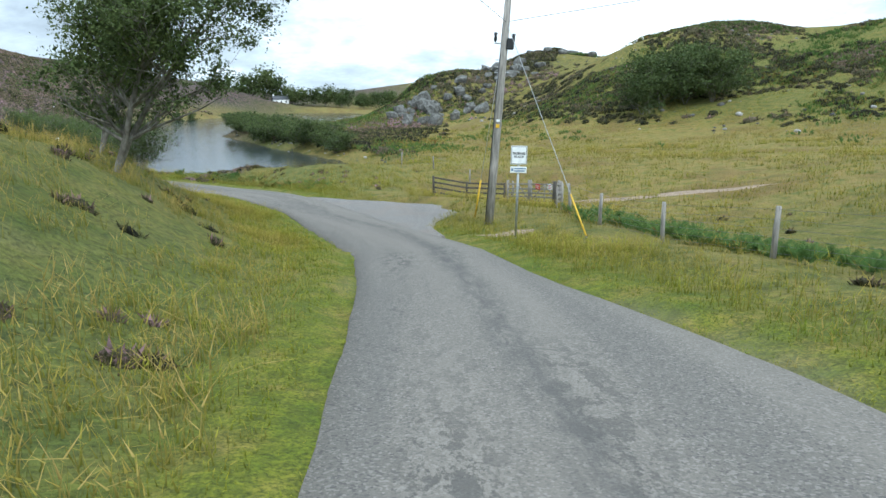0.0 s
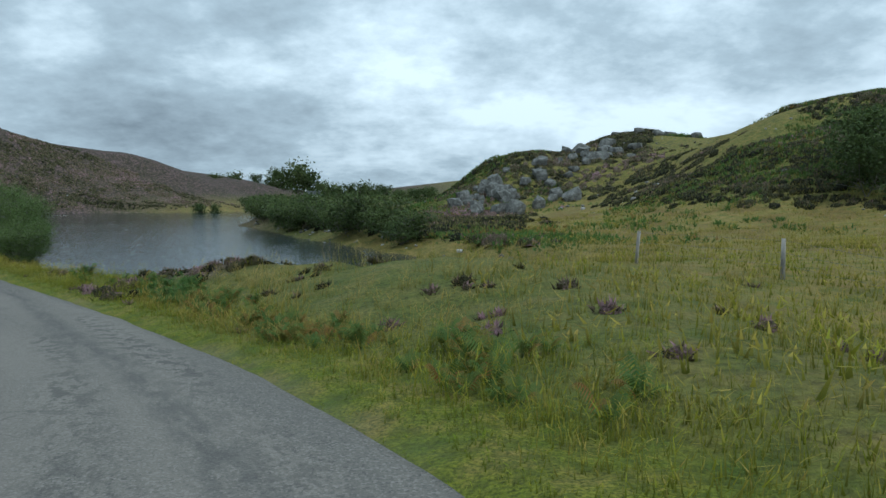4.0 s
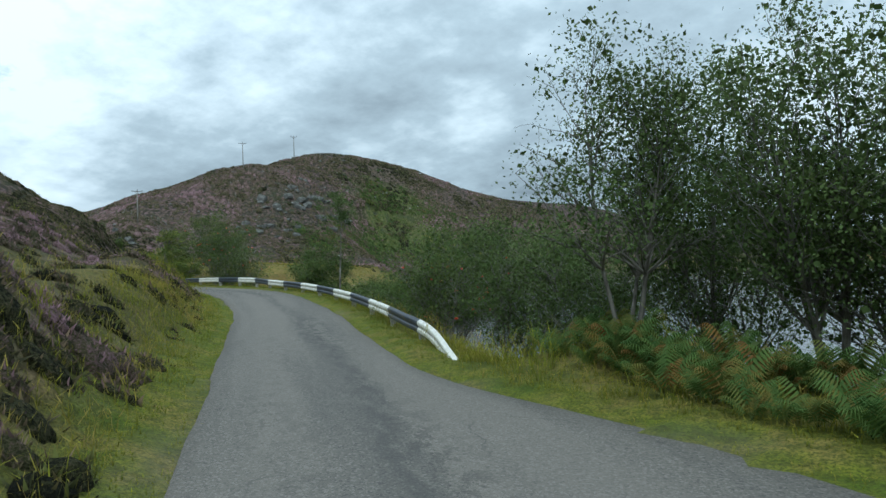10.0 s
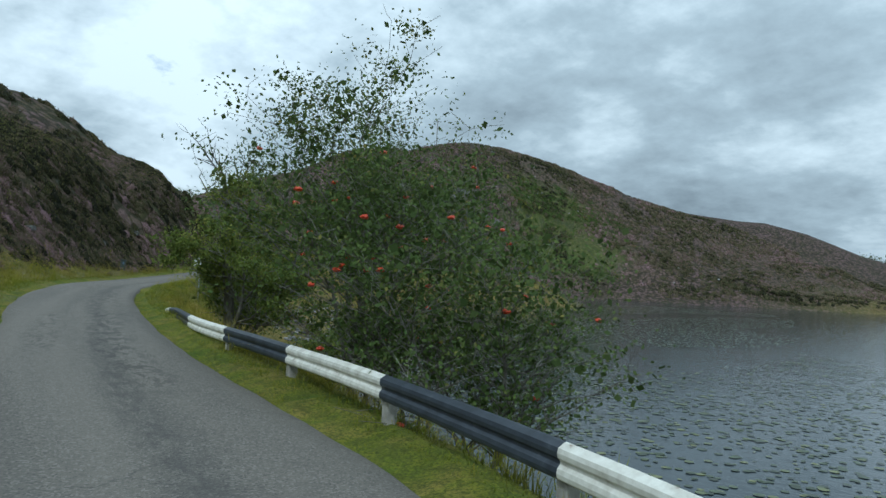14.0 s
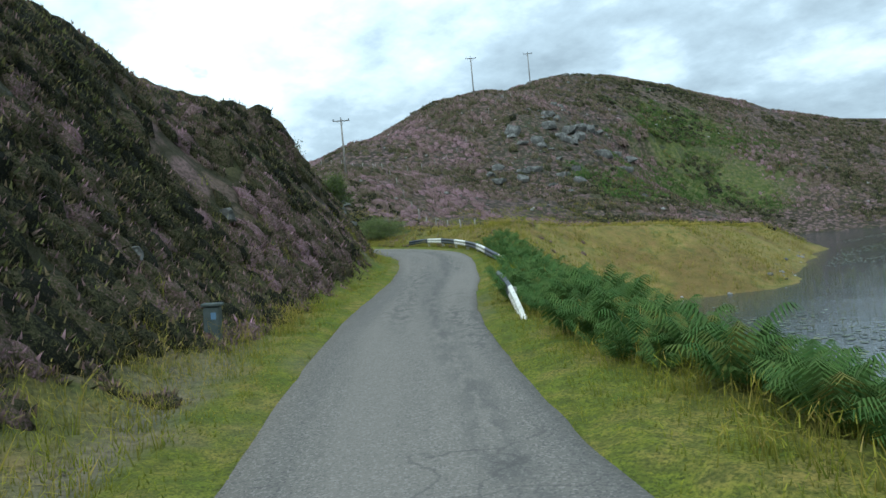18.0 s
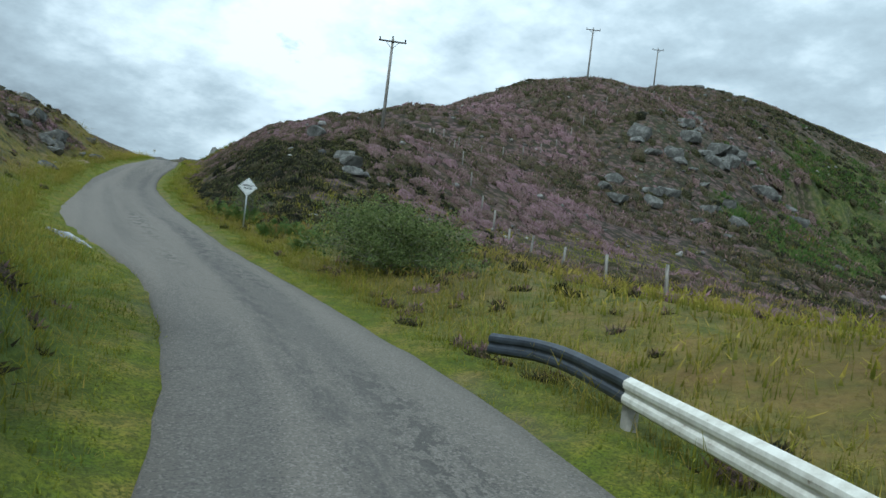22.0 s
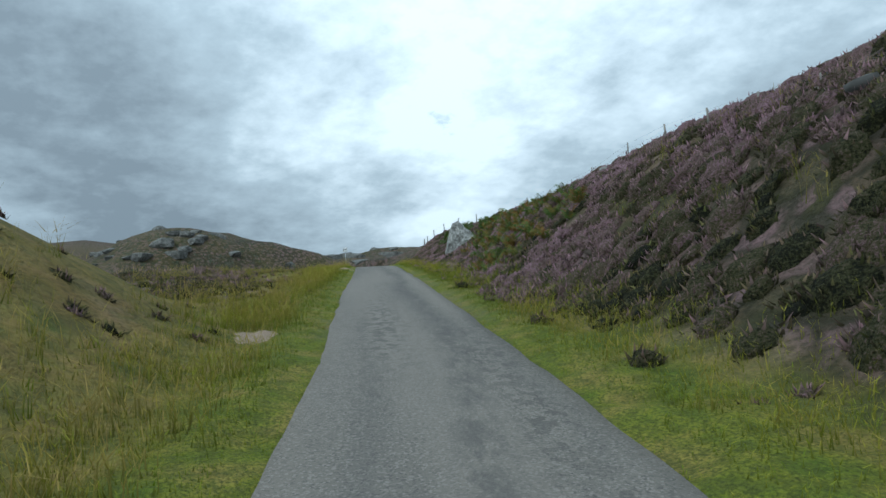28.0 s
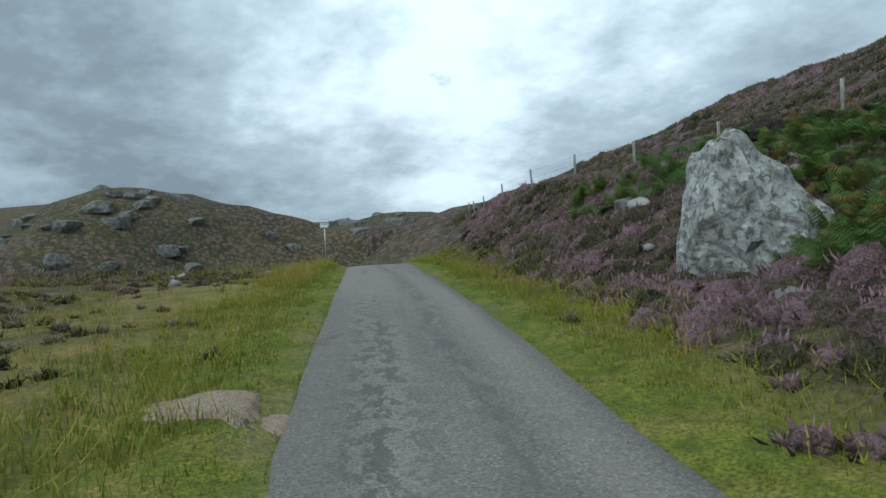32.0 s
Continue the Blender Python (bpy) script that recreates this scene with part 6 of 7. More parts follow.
def build_rocks():
    big_boulder()
    outcrop = "grey lichened rock outcrop breaking through the heather"
    for k, (x, y, r) in enumerate([(-185.6, 174.6, 1.1), (-187.2, 175.2, 0.9), (-184.2, 174.0, 0.7), (-193.8, 176.6, 0.9), (-195.2, 177.4, 0.7), (-201.9, 161.4, 0.8), (-203.3, 161.6, 1.0), (-200.6, 160.4, 0.7), (-205.5, 160.6, 0.9),
                                   (-146.4, 147.2, 0.4), (-147.6, 148.3, 0.4), (-149.4, 149.2, 0.4), (-144.6, 146.2, 0.45), (-143.2, 144.6, 0.4), (-145.6, 146.6, 0.4), (-151.0, 150.0, 0.4), (-204.0, 164.5, 0.42), (-204.6, 164.9, 0.36), (-203.6, 164.1, 0.3), (-202.6, 163.2, 0.34), (-211.4, 165.6, 0.55), (-134.0, 134.6, 0.4), (-129.6, 130.5, 0.35), (-247, 197, 0.4), (-257, 193.4, 0.5), (-187, 224.6, 1.3), (-185, 219.5, 0.8)]):
        boulder("rock_outcrop", outcrop, x, y, r, (1.25, 0.95, 0.72 + 0.05 * (k % 5)), k + 1, 1.0 if -152 < x < -143 else 0.6, 37 * k, 3)
    rng = np.random.default_rng(17)
    # broken rock down the end of the heather hill, along its top and on the hill west of the road
    for k, (cx, cy, rx, ry, r0, r1, count) in enumerate([(-195, 224, 4, 5, 0.8, 2.2, 16), (-199, 240, 5, 7, 0.9, 2.4, 20), (-226, 262, 8, 12, 0.6, 1.3, 8), (-233, 288, 7, 6, 0.7, 1.4, 8), (-212, 159.5, 9, 2.5, 0.4, 0.9, 16),
                                                         (-195, 152, 8, 4, 0.4, 0.9, 10), (-143, 127, 12, 9, 0.3, 0.7, 12), (-207, 256, 5, 6, 0.7, 1.5, 10), (-228, 162, 7, 3, 0.3, 0.7, 9), (-181, 243, 5, 8, 0.5, 1.0, 6), (-375, 176, 13, 16, 1.2, 3.0, 44), (-392, 232, 14, 16, 1.6, 3.4, 20)]):
        for i in range(count):
            boulder("rock_outcrop", outcrop, cx + rng.normal(0, rx), cy + rng.normal(0, ry), rng.uniform(r0, r1), (1.2, 0.95, rng.uniform(0.5, 0.9)) if cx > -300 else (1.5, 1.2, 0.8), 400 + 30 * k + i, 0.8 if cx > -300 else 1.4, rng.uniform(0, 360), 2)
    for k in range(9):
        u = k / 8
        x, y = -256.2 + 4.6 * u, 197.0 + 2.4 * u
        ob = boulder("peat_ledge", "dark overhanging ledge of rock and peat in the heather", x, y, rng.uniform(0.5, 0.75), (1.3, 0.8, 0.8), 900 + k, 0.35, rng.uniform(0, 360), 3)
        ob.data.materials[0] = MAT["peat"]
    crag = "grey broken crag at the end of the hill above the loch"
    for k in range(34):
        u, v = rng.random(), rng.normal(0, 1)
        x, y = -2 + 26 * u + v * 2.2, 158 + 16 * u + rng.normal(0, 3.5)
        boulder("crag_rock", crag, x, y, rng.uniform(0.9, 2.2), (1.2, 1.0, 0.9), 300 + k, 0.6, rng.uniform(0, 360), 2)
    for k in range(34):
        x, y = 0.5 + rng.normal(0, 4.5), 155 + rng.normal(0, 4.5)
        boulder("crag_rock", crag, x, y, rng.uniform(0.8, 2.1), (1.2, 1.0, 1.1), 560 + k, 0.7, rng.uniform(0, 360), 2)
    for k in range(26):
        u = rng.random()
        x, y = 26 + 50 * u, 196 - 44 * u + rng.normal(0, 5)
        boulder("crag_rock", crag, x, y, rng.uniform(0.8, 2.0), (1.3, 1.0, 0.7), 340 + k, 0.5, rng.uniform(0, 360), 2)
    # small stones: scattered on the slopes, on the beach and along the water's edge
    def stones(name, label, x, y, size, seed, sink=0.3):
        rr = np.random.default_rng(seed)
        z = height(x, y)
        base = []
        for q in range(6):
            bm = rock_mesh(500 + q, 1.0, (1, 0.8, 0.6), 1, 5)
            bm.verts.ensure_lookup_table()
            base.append((np.array([v.co for v in bm.verts]), np.array([[v.index for v in f.verts] for f in bm.faces])))
            bm.free()
        vs, fs, at = [], [], 0
        for i in range(len(x)):
            v, f = base[i % 6]
            a = rr.uniform(0, 6.28)
            c, sn = math.cos(a), math.sin(a)
            w = v * size[i]
            w = np.stack([w[:, 0] * c - w[:, 1] * sn + x[i], w[:, 0] * sn + w[:, 1] * c + y[i], w[:, 2] + z[i] + size[i] * 0.5 * (1 - 2 * sink)], 1)
            vs.append(w)
            fs.append(f + at)
            at += len(v)
        ob = new(name, mesh_from(name, np.vstack(vs), np.vstack(fs), MAT["stone"]))
        tagged(ob, label, "stones", kind="stuff")

    n = 2600
    x, y = rng.uniform(-136, -110, n), rng.uniform(134, 156, n)
    sd = shore_distance(x, y)
    k = (sd > -2.5) & (sd < 2.2)
    stones("beach_stones", "grey stones along the edge of the loch", x[k], y[k], rng.uniform(0.08, 0.24, k.sum()), 1)
    i = rng.integers(0, len(SHORE_P), 900)
    x, y = SHORE_P[i, 0] + rng.normal(0, 0.7, 900), SHORE_P[i, 1] + rng.normal(0, 0.7, 900)
    k = (y < 200)
    stones("shore_stones", "dark wet stones at the water's edge", x[k], y[k], rng.uniform(0.1, 0.4, k.sum()), 2)
    x, y = rng.uniform(-300, -110, 5200), rng.uniform(110, 300, 5200)
    d = near_road(x, y)[0]
    k = (d > 4.5) & (shore_distance(x, y) > 3) & (height(x, y) > -1.5) & (masks_at(x, y, height(x, y))["meadow"] < 0.25) & ~((d < 14) & (x > -172)) & (bumps(x, y, 14, 2) > -0.05)
    stones("hill_stones", "grey stones scattered over the heather slopes", x[k], y[k], 0.12 + 0.5 * rng.random(k.sum()) ** 3, 3)
    x, y = rng.uniform(-30, 130, 1300), rng.uniform(70, 215, 1300)
    k = (shore_distance(x, y) > 4) & (height(x, y) > -2)
    stones("field_stones", "pale stones lying on the grassy hillside", x[k], y[k], 0.15 + 0.7 * rng.random(k.sum()) ** 3, 4)


def build_loch_plants():
    rng = np.random.default_rng(51)
    n = 150000
    x, y = rng.uniform(-150, -20, n), rng.uniform(70, 250, n)
    sd = shore_distance(x, y)
    k = (sd < -2.5) & (sd > -34) & (rng.random(n) < smooth(-0.05, 0.2, bumps(x, y * 0.6, 13, 3)) * (0.05 + 0.95 * smooth(-60, -85, x)))
    x, y = x[k], y[k]
    r = rng.uniform(0.05, 0.14, len(x))
    t = np.arange(6) * np.pi / 3
    v = np.stack([x[:, None] + r[:, None] * np.cos(t), y[:, None] + r[:, None] * np.sin(t), np.full((len(x), 6), WATER + 0.012) + 0.01 * rng.random((len(x), 1))], -1)
    ob = new("lily_pads", mesh_from("lily_pads", v.reshape(-1, 3), np.arange(len(x) * 6).reshape(-1, 6), MAT["lily"]))
    tagged(ob, "small dark lily leaves floating on the loch", "lily pads", kind="stuff")
    n = 15000
    x, y = rng.uniform(-150, -110, n), rng.uniform(134, 225, n)
    sd = shore_distance(x, y)
    k = (sd < -0.3) & (sd > -14) & (bumps(x, y, 6, 2) > 0.02)
    x, y = x[k], y[k]
    m = len(x)
    tri, tip = blades(np.stack([x, y, np.full(m, WATER - 0.05)], 1), rng.uniform(0.4, 1.0, m), rng.uniform(0.012, 0.022, m), rng.uniform(0.02, 0.3, m), rng)
    soup("reeds", tri, tip, np.repeat(rng.random(m), 6), 3, MAT["reed"], "thin reeds standing in the shallow water", "reeds")


# ---- things that people put there ----
def lettering(text, size, material, parent, m):
    cu = bpy.data.curves.new("lettering", "FONT")
    cu.body, cu.size, cu.align_x, cu.align_y, cu.extrude, cu.offset = text, size, "CENTER", "CENTER", 0.0015, size * 0.03
    tmp = new("lettering", cu)
    bpy.context.view_layer.update()
    me = bpy.data.meshes.new_from_object(tmp.evaluated_get(bpy.context.evaluated_depsgraph_get()))
    bpy.data.objects.remove(tmp)
    me.materials.clear()
    me.materials.append(material)
    ob = part("lettering", me, parent=parent)
    ob.matrix_basis = m
    return ob


def passing_sign(x, y, facing, tall, label, diamond=False, plate=False, lean=(0, 0), side=0.5):
    """A white board on a grey steel post. facing: the heading, in degrees, of somebody who reads it."""
    ob = thing("passing_place_sign", label, "road sign", (x, y, ground_at(x, y)), "passing place signs")
    ob.matrix_basis = pose(x, y, ground_at(x, y), lean[0], lean[1], facing)
    part("post", tube([(0, 0, -0.3), (0, 0, tall - 0.02)], [0.032, 0.032], 10), MAT["steel"], ob)
    half = side / 2
    turn = pose(0, 0, 0, 0, 45, 0) if diamond else Matrix()
    cz = tall - half * (1.414 if diamond else 1.0)
    high = half if diamond or not plate else half * 1.15
    at = pose(0, -0.05, cz) @ turn
    bm = box_mesh(bmesh.new(), (-half, -0.012, -high), (half, 0.012, high), None, 0.01)
    board = part("board", bm, MAT["sign_white"], ob, "white board, weathered")
    board.matrix_basis = at
    b = 0.012
    for lo, hi in (((-half + 0.015, -0.0145, high - 0.03), (half - 0.015, -0.0125, high - 0.03 + b)), ((-half + 0.015, -0.0145, -high + 0.02), (half - 0.015, -0.0125, -high + 0.02 + b)),
                   ((-half + 0.015, -0.0145, -high + 0.02), (-half + 0.015 + b, -0.0125, high - 0.03)), ((half - 0.015 - b, -0.0145, -high + 0.02), (half - 0.015, -0.0125, high - 0.03))):
        part("border", box_mesh(bmesh.new(), lo, hi), MAT["sign_black"], board)
    for line, dz in (("PASSING", 0.05), ("PLACE", -0.05)):
        w = lettering(line, side * 0.2, MAT["sign_black"], board, turn.inverted() @ pose(0, -0.0155, dz * side / 0.5, 90, 0, 0))
    for dz in (-0.4 * high, 0.4 * high):
        part("clamp", box_mesh(bmesh.new(), (-0.05, -0.04, cz + dz - 0.015), (0.05, 0.035, cz + dz + 0.015), None, 0.004), MAT["steel"], ob)
    if plate:
        z0 = tall - 2 * high - 0.19
        pl = part("lower_plate", box_mesh(bmesh.new(), (-half, -0.062, z0), (half, -0.04, z0 + 0.17), None, 0.006), MAT["sign_white"], ob, "small white plate with a blue band")
        part("band", box_mesh(bmesh.new(), (-half + 0.1, -0.0645, z0 + 0.10), (half - 0.02, -0.0625, z0 + 0.135)), MAT["sign_blue"], pl)
        part("band", box_mesh(bmesh.new(), (-half + 0.1, -0.0645, z0 + 0.035), (half - 0.05, -0.0625, z0 + 0.07)), MAT["sign_blue"], pl)
        part("badge", box_mesh(bmesh.new(), (-half + 0.02, -0.0645, z0 + 0.05), (-half + 0.08, -0.0625, z0 + 0.12)), MAT["sign_blue"], pl)
    return ob


BEAM = [(0.0, 0.155), (0.018, 0.15), (0.075, 0.115), (0.083, 0.078), (0.076, 0.04), (0.05, 0.012), (0.05, -0.012), (0.076, -0.04), (0.083, -0.078), (0.075, -0.115), (0.018, -0.15), (0.0, -0.155)]


def rail_piece(path, side_dir):
    """A stretch of corrugated steel beam along a path; side_dir: unit normals in plan towards the road."""
    bm = bmesh.new()
    rows = []
    for p, n in zip(path, side_dir):
        front = [bm.verts.new((p[0] + n[0] * u, p[1] + n[1] * u, p[2] + w)) for u, w in BEAM]
        back = [bm.verts.new((p[0] + n[0] * (u - 0.006), p[1] + n[1] * (u - 0.006), p[2] + w)) for u, w in reversed(BEAM)]
        rows.append(front + back)
    k = len(rows[0])
    for a, b in zip(rows, rows[1:]):
        for i in range(k):
            bm.faces.new((a[i], a[(i + 1) % k], b[(i + 1) % k], b[i]))
    bm.faces.new(rows[0][::-1])
    bm.faces.new(rows[-1])
    bmesh.ops.recalc_face_normals(bm, faces=bm.faces)
    return bm


def guard_rail(points, label, first=0, piece=3.22, posts=True):
    """points: x, y, height of the beam's top; the beam is painted white and black by turns."""
    line = dense_line(points, 0.24)
    s = np.r_[0, np.cumsum(np.hypot(*np.diff(line[:, :2], axis=0).T))]
    d = np.gradient(line[:, :2], axis=0)
    d /= np.hypot(*d.T)[:, None]
    left = np.stack([-d[:, 1], d[:, 0]], 1)
    x0, y0 = points[0][:2]
    ob = thing("guard_rail", label, "guard rail", (x0, y0, ground_at(x0, y0)), "guard rails")
    inv = ob.matrix_basis.inverted()
    joints = np.r_[np.arange(0, s[-1] - 0.9, piece), s[-1]]
    for i, (a, b) in enumerate(zip(joints, joints[1:])):
        t = np.linspace(a - 0.05, b, 13)
        path = np.stack([np.interp(t, s, line[:, j]) for j in range(3)], 1)
        path[:, 2] += -0.155 + (0.002 if i % 2 else 0)
        nd = np.stack([np.interp(t, s, left[:, j]) for j in range(2)], 1)
        white = (i + first) % 2 == 0
        bm = rail_piece(path + np.c_[nd * (0.003 if i % 2 else 0), np.zeros(13)], nd)
        bm.transform(inv)
        part("beam", bm, MAT["rail_white" if white else "rail_black"], ob, "white painted beam, chipped and rusting" if white else "black painted beam")
        # bolts at the joint
        c = path[1]
        q = Matrix.Translation(Vector((c[0] + nd[1][0] * 0.024, c[1] + nd[1][1] * 0.024, c[2])))
        bm = bmesh.new()
        bmesh.ops.create_cone(bm, cap_ends=True, segments=6, radius1=0.022, radius2=0.016, depth=0.024, matrix=inv @ q @ pose(0, 0, 0, 90, 0, math.degrees(math.atan2(nd[1][1], nd[1][0])) + 90))
        part("bolt", bm, MAT["steel"], ob)
        if posts and 0 < i:
            p = path[0]
            g = ground_at(p[0] - nd[0][0] * 0.1, p[1] - nd[0][1] * 0.1)
            bm = bmesh.new()
            box_mesh(bm, (-0.07, -0.09, g - 0.3 - p[2]), (0.07, 0.05, 0.10), None, 0.012)
            bm.transform(inv @ Matrix.Translation((p[0] - nd[0][0] * 0.06, p[1] - nd[0][1] * 0.06, p[2])) @ pose(0, 0, 0, 0, 0, math.degrees(math.atan2(nd[0][1], nd[0][0])) + 90))
            part("post", bm, MAT["concrete"], ob, "squat concrete post")
    return ob


def build_rails():
    black_white = "corrugated guard rail painted black and white on short posts"
    guard_rail([(-57.2, 96.0, -2.85), (-58.8, 97.6, -2.45), (-60.6, 99.1, -2.28), (-63.4, 101.7, -2.17), (-67.7, 105.3, -2.0), (-73.5, 109.5, -1.8), (-79.5, 113, -1.64), (-84, 115.5, -1.51),
                (-88.7, 117.2, -1.45), (-93, 118.4, -1.45), (-97.2, 119.5, -1.47), (-100.6, 120.7, -1.47), (-102.4, 121.3, -1.6)], black_white)
    guard_rail([(-124.3, 135.3, -1.35), (-125.8, 136.7, -0.9), (-127.2, 138.0, -0.62), (-129.2, 139.9, -0.55)], "short bent guard rail sunk in bracken, white and black", 0)
    guard_rail([(-132.6, 144.7, -0.95), (-134.4, 146.1, -0.5), (-136.2, 147.3, -0.2), (-141.5, 151.6, 0.2), (-147.0, 155.3, 0.5), (-151.5, 157.7, 0.66), (-153.8, 158.9, 0.68), (-155.0, 158.9, 0.62)], black_white, 0, 3.35)


def plain_post(parent, p, tall, r, material, lean=(0, 0), sides=8):
    top = Vector(p) + Vector((lean[0] * tall, lean[1] * tall, tall))
    bm = tube([Vector(p) - Vector((0, 0, 0.35)), Vector(p) + (top - Vector(p)) * 0.5, top], [r * 1.05, r, r * 0.92], sides)
    return part("post", bm, material, parent)


def build_hill_fence():
    rng = np.random.default_rng(61)
    runs = [[(-160, 171), (-172, 177), (-184, 184), (-200, 192), (-222, 197), (-244, 200.2), (-262, 199), (-277, 200.5), (-290, 205)], [(-200, 192), (-206, 214), (-214, 236), (-222, 262)]]
    for run in runs:
        line = dense_line([(x, y, 0) for x, y in run], 1.0)
        s = np.r_[0, np.cumsum(np.hypot(*np.diff(line[:, :2], axis=0).T))]
        g0 = (line[0, 0], line[0, 1], ground_at(line[0, 0], line[0, 1]))
        ob = thing("stock_fence", "old stock fence of grey wooden posts running over the heather", "fence", g0, "hill fences")
        tops = []
        for t in np.arange(0, s[-1], 4.2):
            x, y = np.interp(t, s, line[:, 0]), np.interp(t, s, line[:, 1])
            z = ground_at(x, y)
            p = Vector((x, y, z)) - Vector(g0)
            h = rng.uniform(1.0, 1.25)
            plain_post(ob, p, h, rng.uniform(0.045, 0.065), MAT["timber"], rng.normal(0, 0.05, 2), 6)
            tops.append(p + Vector((0, 0, h)))
        for dz in (-0.1, -0.45, -0.8):
            part("wire", tube([p + Vector((0, 0, dz)) for p in tops], [0.004] * len(tops), 3), MAT["wire"], ob)


def cross_pole(x, y, tall, label, turn):
    ob = thing("electricity_pole", label, "electricity pole", (x, y, ground_at(x, y)), "electricity poles")
    ob.matrix_basis = pose(x, y, ground_at(x, y), 0, 0, turn)
    part("pole", tube([(0, 0, -0.5), (0, 0, tall * 0.5), (0, 0, tall)], [0.15, 0.13, 0.105], 10), MAT["timber"], ob)
    part("crossarm", box_mesh(bmesh.new(), (-1.15, -0.19, tall - 0.32), (1.15, -0.09, tall - 0.2), None, 0.01), MAT["dark_timber"], ob)
    for sx in (-1, 1):
        part("brace", tube([(sx * 0.55, -0.14, tall - 0.3), (sx * 0.03, -0.12, tall - 0.85)], [0.025, 0.025], 5), MAT["steel"], ob)
    for sx, z in ((-1.05, tall - 0.2), (1.05, tall - 0.2), (0, tall)):
        part("insulator", tube([(sx, -0.14 if sx else 0, z), (sx, -0.14 if sx else 0, z + 0.08), (sx, -0.14 if sx else 0, z + 0.12), (sx, -0.14 if sx else 0, z + 0.22)], [0.03, 0.07, 0.05, 0.07], 8), MAT["sign_black"], ob)
    return ob


def build_poles():
    lab = "weathered wooden electricity pole with a crossarm on the heather hill"
    cross_pole(-196.6, 184.0, 7.5, lab, 55)
    cross_pole(-222, 238.2, 8.4, lab, 50)
    cross_pole(-235, 274, 8.0, lab, 45)
    # the roadside pole with its stays
    x, y = 3.9, 23.4
    z = ground_at(x, y)
    ob = thing("roadside_pole", "grey weathered wooden pole leaning a little, with brackets near its top", "utility pole", (x, y, z))
    ob.matrix_basis = pose(x, y, z, 1.0, 5.0, 0)
    part("pole", tube([(0, 0, -0.5), (0, 0, 2), (0, 0, 4.5), (0, 0, 7.4)], [0.145, 0.14, 0.128, 0.11], 12), MAT["timber"], ob)
    part("mast", tube([(0.0, 0.05, 7.3), (0.0, 0.05, 8.6)], [0.02, 0.02], 6), MAT["steel"], ob)
    part("switch_box", box_mesh(bmesh.new(), (0.06, -0.16, 5.75), (0.30, 0.06, 6.1), None, 0.03), MAT["sign_black"], ob, "black switch box")
    for h in (5.0, 5.4):
        part("step_bolt", tube([(-0.24, 0, h), (0.24, 0, h + 0.03)], [0.014, 0.014], 5), MAT["steel"], ob)
    for sx in (-0.3, 0.28):
        part("insulator", tube([(sx, 0, 5.95), (sx, 0, 6.05), (sx, 0, 6.12), (sx, 0, 6.25)], [0.02, 0.06, 0.04, 0.06], 8), MAT["sign_black"], ob)
    part("bracket", tube([(-0.32, 0, 5.92), (0.3, 0, 5.92)], [0.02, 0.02], 6), MAT["steel"], ob)
    for h, w in ((3.25, 0.12), (3.45, 0.07)):
        part("tag", box_mesh(bmesh.new(), (-0.06, -0.150, h), (0.06, -0.136, h + w), None, 0.003), MAT["yellow_plastic" if w > 0.1 else "sign_white"], ob)
    part("cable", tube([(-0.13, -0.06, 0.1), (-0.13, -0.05, 3), (-0.11, -0.05, 5.6)], [0.018] * 3, 6), MAT["sign_black"], ob)
    top = ob.matrix_basis @ Vector((0, 0, 6.6))
    for i, (ax, ay, guard) in enumerate(((3.5, 24.9, "yellow_plastic"), (6.0, 17.6, "yellow_plastic"))):
        foot = Vector((ax, ay, ground_at(ax, ay)))
        st = thing("stay_wire", "steel stay wire with a yellow guard at its foot", "stay wire", foot, "stay wires")
        v = top - foot
        part("wire", tube([-0.3 * v.normalized(), v], [0.009, 0.009], 5), MAT["steel"], st)
        u = v.normalized()
        part("guard", tube([u * 0.05, u * (1.5 if i == 0 else 1.4)], [0.03 if i == 0 else 0.022] * 2, 8), MAT[guard], st, "yellow plastic stay guard")
    for tx, ty, tz in ((60, -10, 12), (-20, -60, 12)):
        e = Vector((tx, ty, tz))
        sag = [top.lerp(e, k / 8) - Vector((0, 0, 2.4 * (k / 8) * (1 - k / 8))) for k in range(9)]
        w = part("overhead_line", tube(sag, [0.012] * 9, 4), MAT["wire"])
        tagged(w, "thin black overhead line leaving the roadside pole", "overhead line", "overhead lines")


